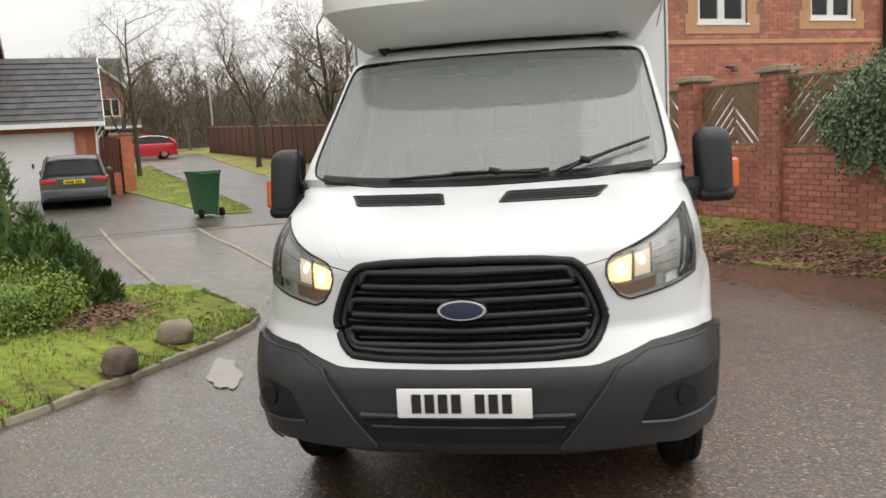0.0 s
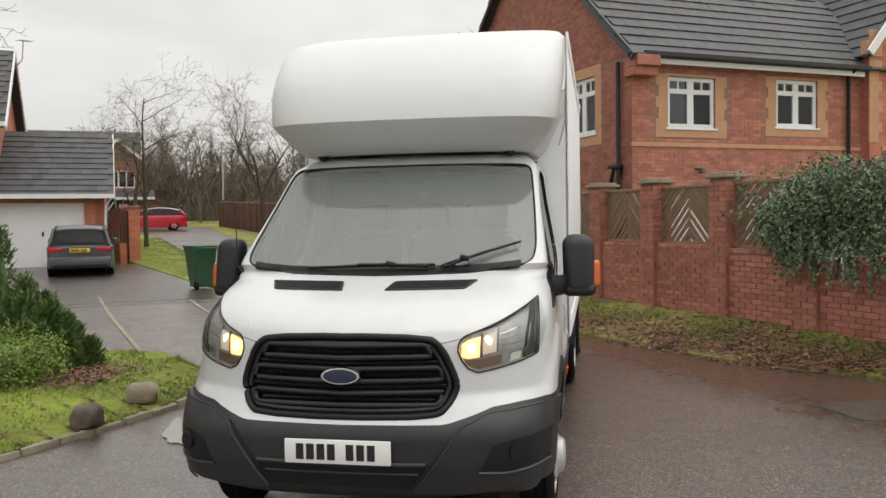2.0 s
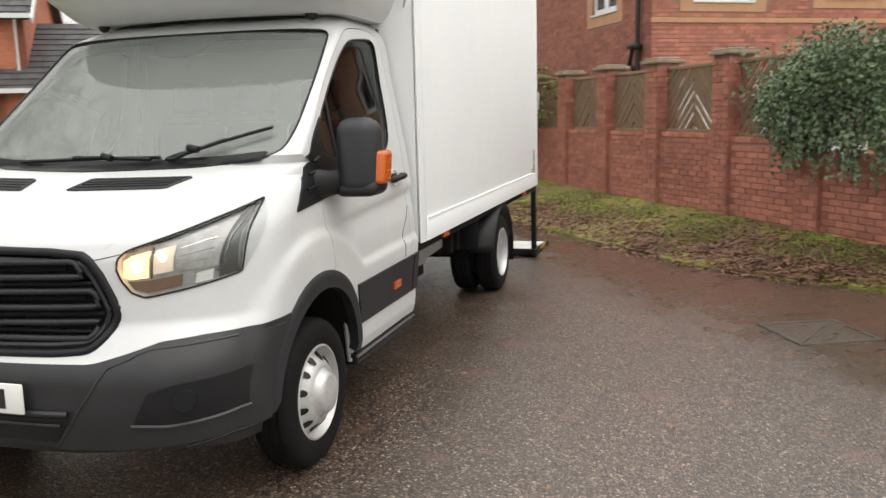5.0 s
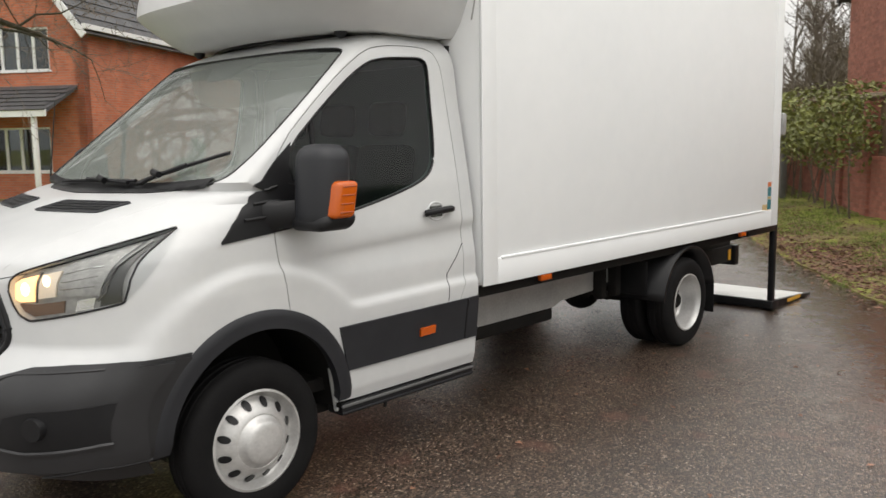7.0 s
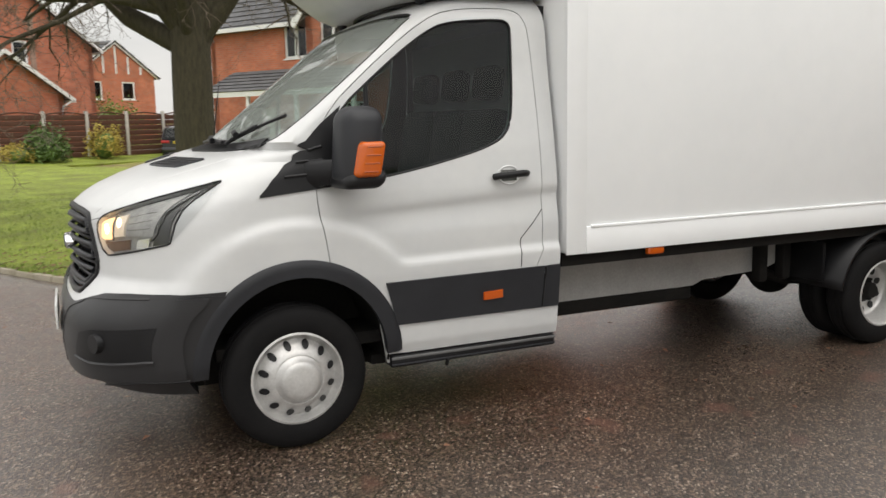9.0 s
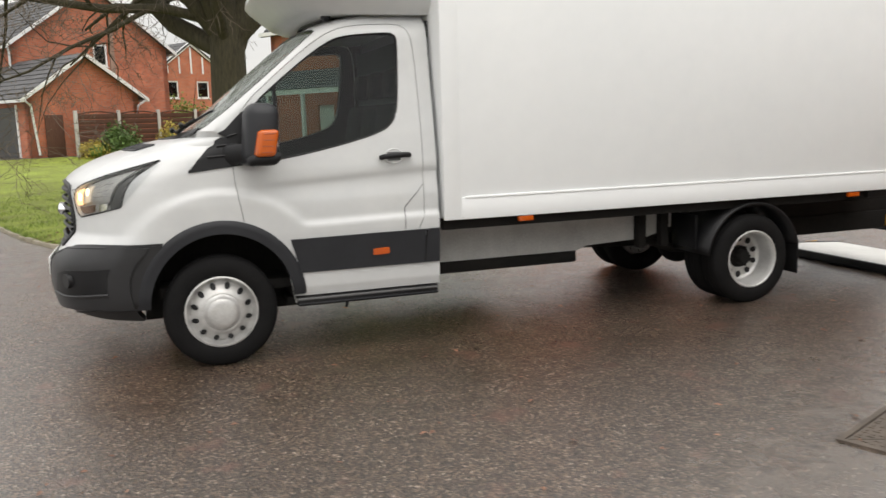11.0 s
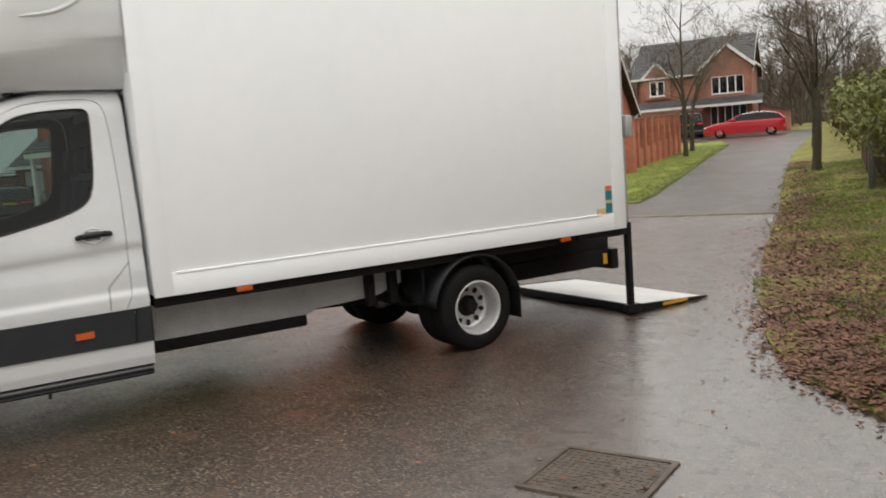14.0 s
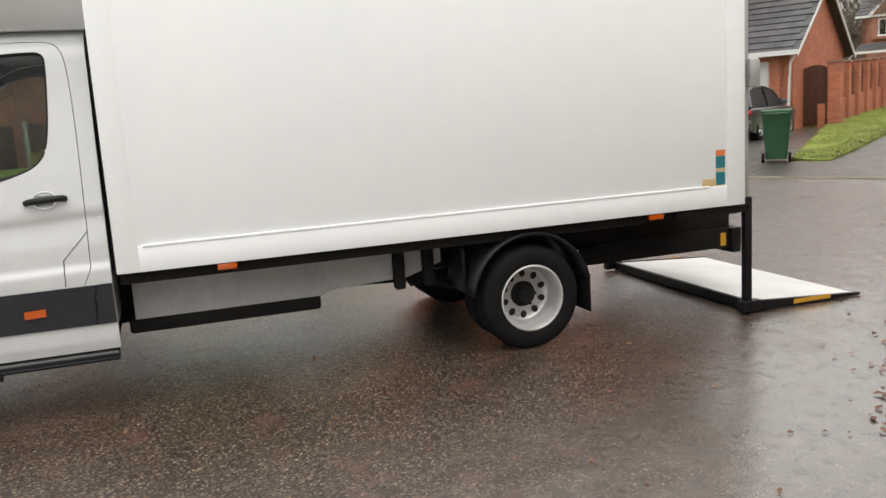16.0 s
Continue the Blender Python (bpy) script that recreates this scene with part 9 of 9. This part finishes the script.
zc = rise(20.5) + 0.02
parked_car("parked_hatchback", "dark grey hatchback parked before a white garage door", at_uv(20.3, 2.55, zc, 0), M["car_grey"], 3.95, 1.74, 1.42, True)
parked_car("parked_estate", "bright red estate car parked across the lane end", at_uv(52.3, -2.5, rise(52.3) + 0.0, 92), M["car_red"], 4.75, 1.85, 1.46, False, True, True)
parked_car("parked_wagon", "black car with its tailgate towards the lane", at_uv(55.0, 3.6, rise(55), 12), M["car_black"], 4.3, 1.8, 1.75, True)
parked_car("parked_hatchback", "small black hatchback parked beyond the lawn", at_uv(20.5, 26.2, 0.1, 40), M["car_black"], 3.8, 1.7, 1.45, True)


# ---- street furniture and ground fittings ----
def street_lamp(u, v):
    t = thing("street_lamp", "tall slim grey street lamp behind the fence", "lamp post", at_uv(u, v, rise(u)))
    cyl("pole", (0, 0, -0.1), (0, 0, 6.0), 0.07, M["alu"], t, 0.045)
    box("lamp_head", (-0.5, -0.1, 5.95), (0.05, 0.1, 6.08), M["alu"], t, 0.03)


street_lamp(58, -5.6)


def inspection_cover():
    """A double triangular cast-iron cover in its frame, set in the road."""
    corners = [Vector((3.00, -3.11)), Vector((3.25, -3.68)), Vector((2.72, -3.91)), Vector((2.45, -3.36))]
    c = sum(corners, Vector((0, 0))) / 4
    ang = math.atan2(corners[1].y - corners[0].y, corners[1].x - corners[0].x)
    t = thing("inspection_cover", "worn cast iron inspection cover set in the tarmac", "manhole cover", Matrix.Translation((c.x, c.y, 0.006)) @ Matrix.Rotation(ang, 4, "Z"))
    a, b = 0.305, 0.29
    f = bmesh.new()
    for lo, hi in (((-a, -b, -0.03), (a, -b + 0.03, 0.006)), ((-a, b - 0.03, -0.03), (a, b, 0.006)), ((-a, -b + 0.03, -0.03), (-a + 0.03, b - 0.03, 0.006)), ((a - 0.03, -b + 0.03, -0.03), (a, b - 0.03, 0.006))):
        add_box(f, lo, hi)
    part("frame", f, M["iron"], t)
    for s in (-1, 1):
        pl = bmesh.new()
        pts = [(-s * (a - 0.04), -s * (b - 0.036)), (s * (a - 0.036), -s * (b - 0.036)), (s * (a - 0.036), s * (b - 0.04))]
        add = prism(pts, -0.02, 0.002, 2)
        plate = part("cover_plate", add, M["iron"], t, "studded triangular plate")
        st = bmesh.new()
        n = 13
        for i in range(n):
            for j in range(n):
                x, y = -a + 0.06 + (2 * a - 0.12) * i / (n - 1), -b + 0.06 + (2 * b - 0.12) * j / (n - 1)
                if s * (x / a - y / b) > 0.10:
                    dx, dy = (0.015, 0.006) if (i + j) % 2 else (0.006, 0.015)
                    add_box(st, (x - dx, y - dy, 0.0), (x + dx, y + dy, 0.0045))
        part("studs", st, M["iron"], plate, "", None, "stuff")


inspection_cover()


def puddle(x, y, rx, ry, turn, seedv):
    rnd = random.Random(seedv)
    bm = bmesh.new()
    pts = []
    for k in range(90):
        a = 2 * math.pi * k / 90
        r = 1 + 0.55 * noise.noise((math.cos(a) * 1.3 + seedv, math.sin(a) * 1.3, 0)) + 0.16 * noise.noise((math.cos(a) * 4 + seedv, math.sin(a) * 4, 0))
        pts.append(bm.verts.new((rx * r * math.cos(a), ry * r * math.sin(a), 0)))
    bm.faces.new(pts)
    ob = part("puddle", bm, M["puddle"])
    ob.matrix_world = pose(x, y, 0.009, 0, 0, turn)
    tagged(ob, "shallow rain puddle on the tarmac", "puddle", "puddles", "structure")


puddle(1.45, 2.15, 0.40, 0.12, 25, 4)


# cab aerial and rear fittings
aerial = tube("aerial", [cab_point(p_at_x(-0.02, 1.40), 1.40, 1) + Vector((0, 0.0, 0)), cab_point(p_at_x(-0.02, 1.40), 1.40, 1) + Vector((0.0, 0.03, 0.04)), cab_point(p_at_x(-0.02, 1.40), 1.40, 1) + Vector((0.07, 0.07, 0.46))], [0.012, 0.005, 0.0022], M["black"], van, False, 6, "thin black aerial")


# ---- bricks of the boundary wall, laid one by one ----
def single_bricks(rows, limit=300):
    """The nearest bricks as pieces of their own on two shared shapes."""
    shapes = {}
    rest_v, rest_f, made = [], [], 0
    for v, f in rows[::-1]:
        for k in range(0, len(v), 8):
            q = v[k:k + 8]
            L = (q[1] - q[0]).length
            H = (q[3] - q[0]).z
            if made < limit and L > 0.15:
                key = round(L, 3), round(H, 3)
                d = (q[1] - q[0]).normalized()
                nrm = Vector((d.y, -d.x, 0))
                if key not in shapes:
                    me = bpy.data.meshes.new("brick")
                    e = 0.004
                    vs = [(e, 0, e), (L - e, 0, e), (L - e, 0, H - e), (e, 0, H - e), (0, 0.004, 0), (L, 0.004, 0), (L, 0.004, H), (0, 0.004, H), (0, 0.02, 0), (L, 0.02, 0), (L, 0.02, H), (0, 0.02, H)]
                    fs = [(0, 1, 2, 3)] + [(j, j + 4, (j + 1) % 4 + 4, (j + 1) % 4) for j in range(4)] + [(j + 4, j + 8, (j + 1) % 4 + 8, (j + 1) % 4 + 4) for j in range(4)]
                    me.from_pydata(vs, [], fs)
                    me.materials.append(M["brick_piece"])
                    shapes[key] = me
                o = new("brick", shapes[key])
                o.parent = boundary
                o.matrix_world = Matrix(((d.x, -nrm.x, 0, q[0].x), (d.y, -nrm.y, 0, q[0].y), (0, 0, 1, q[0].z), (0, 0, 0, 1)))
                made += 1
            else:
                i = len(rest_v)
                rest_v.extend(q)
                rest_f.extend([(i, i + 1, i + 2, i + 3), (i, i + 4, i + 5, i + 1), (i + 1, i + 5, i + 6, i + 2), (i + 2, i + 6, i + 7, i + 3), (i + 3, i + 7, i + 4, i)])
    if rest_v:
        mesh_ob("more_bricks", rest_v, rest_f, M["brick_piece"], boundary, "", None, "stuff")


single_bricks(brick_rows)
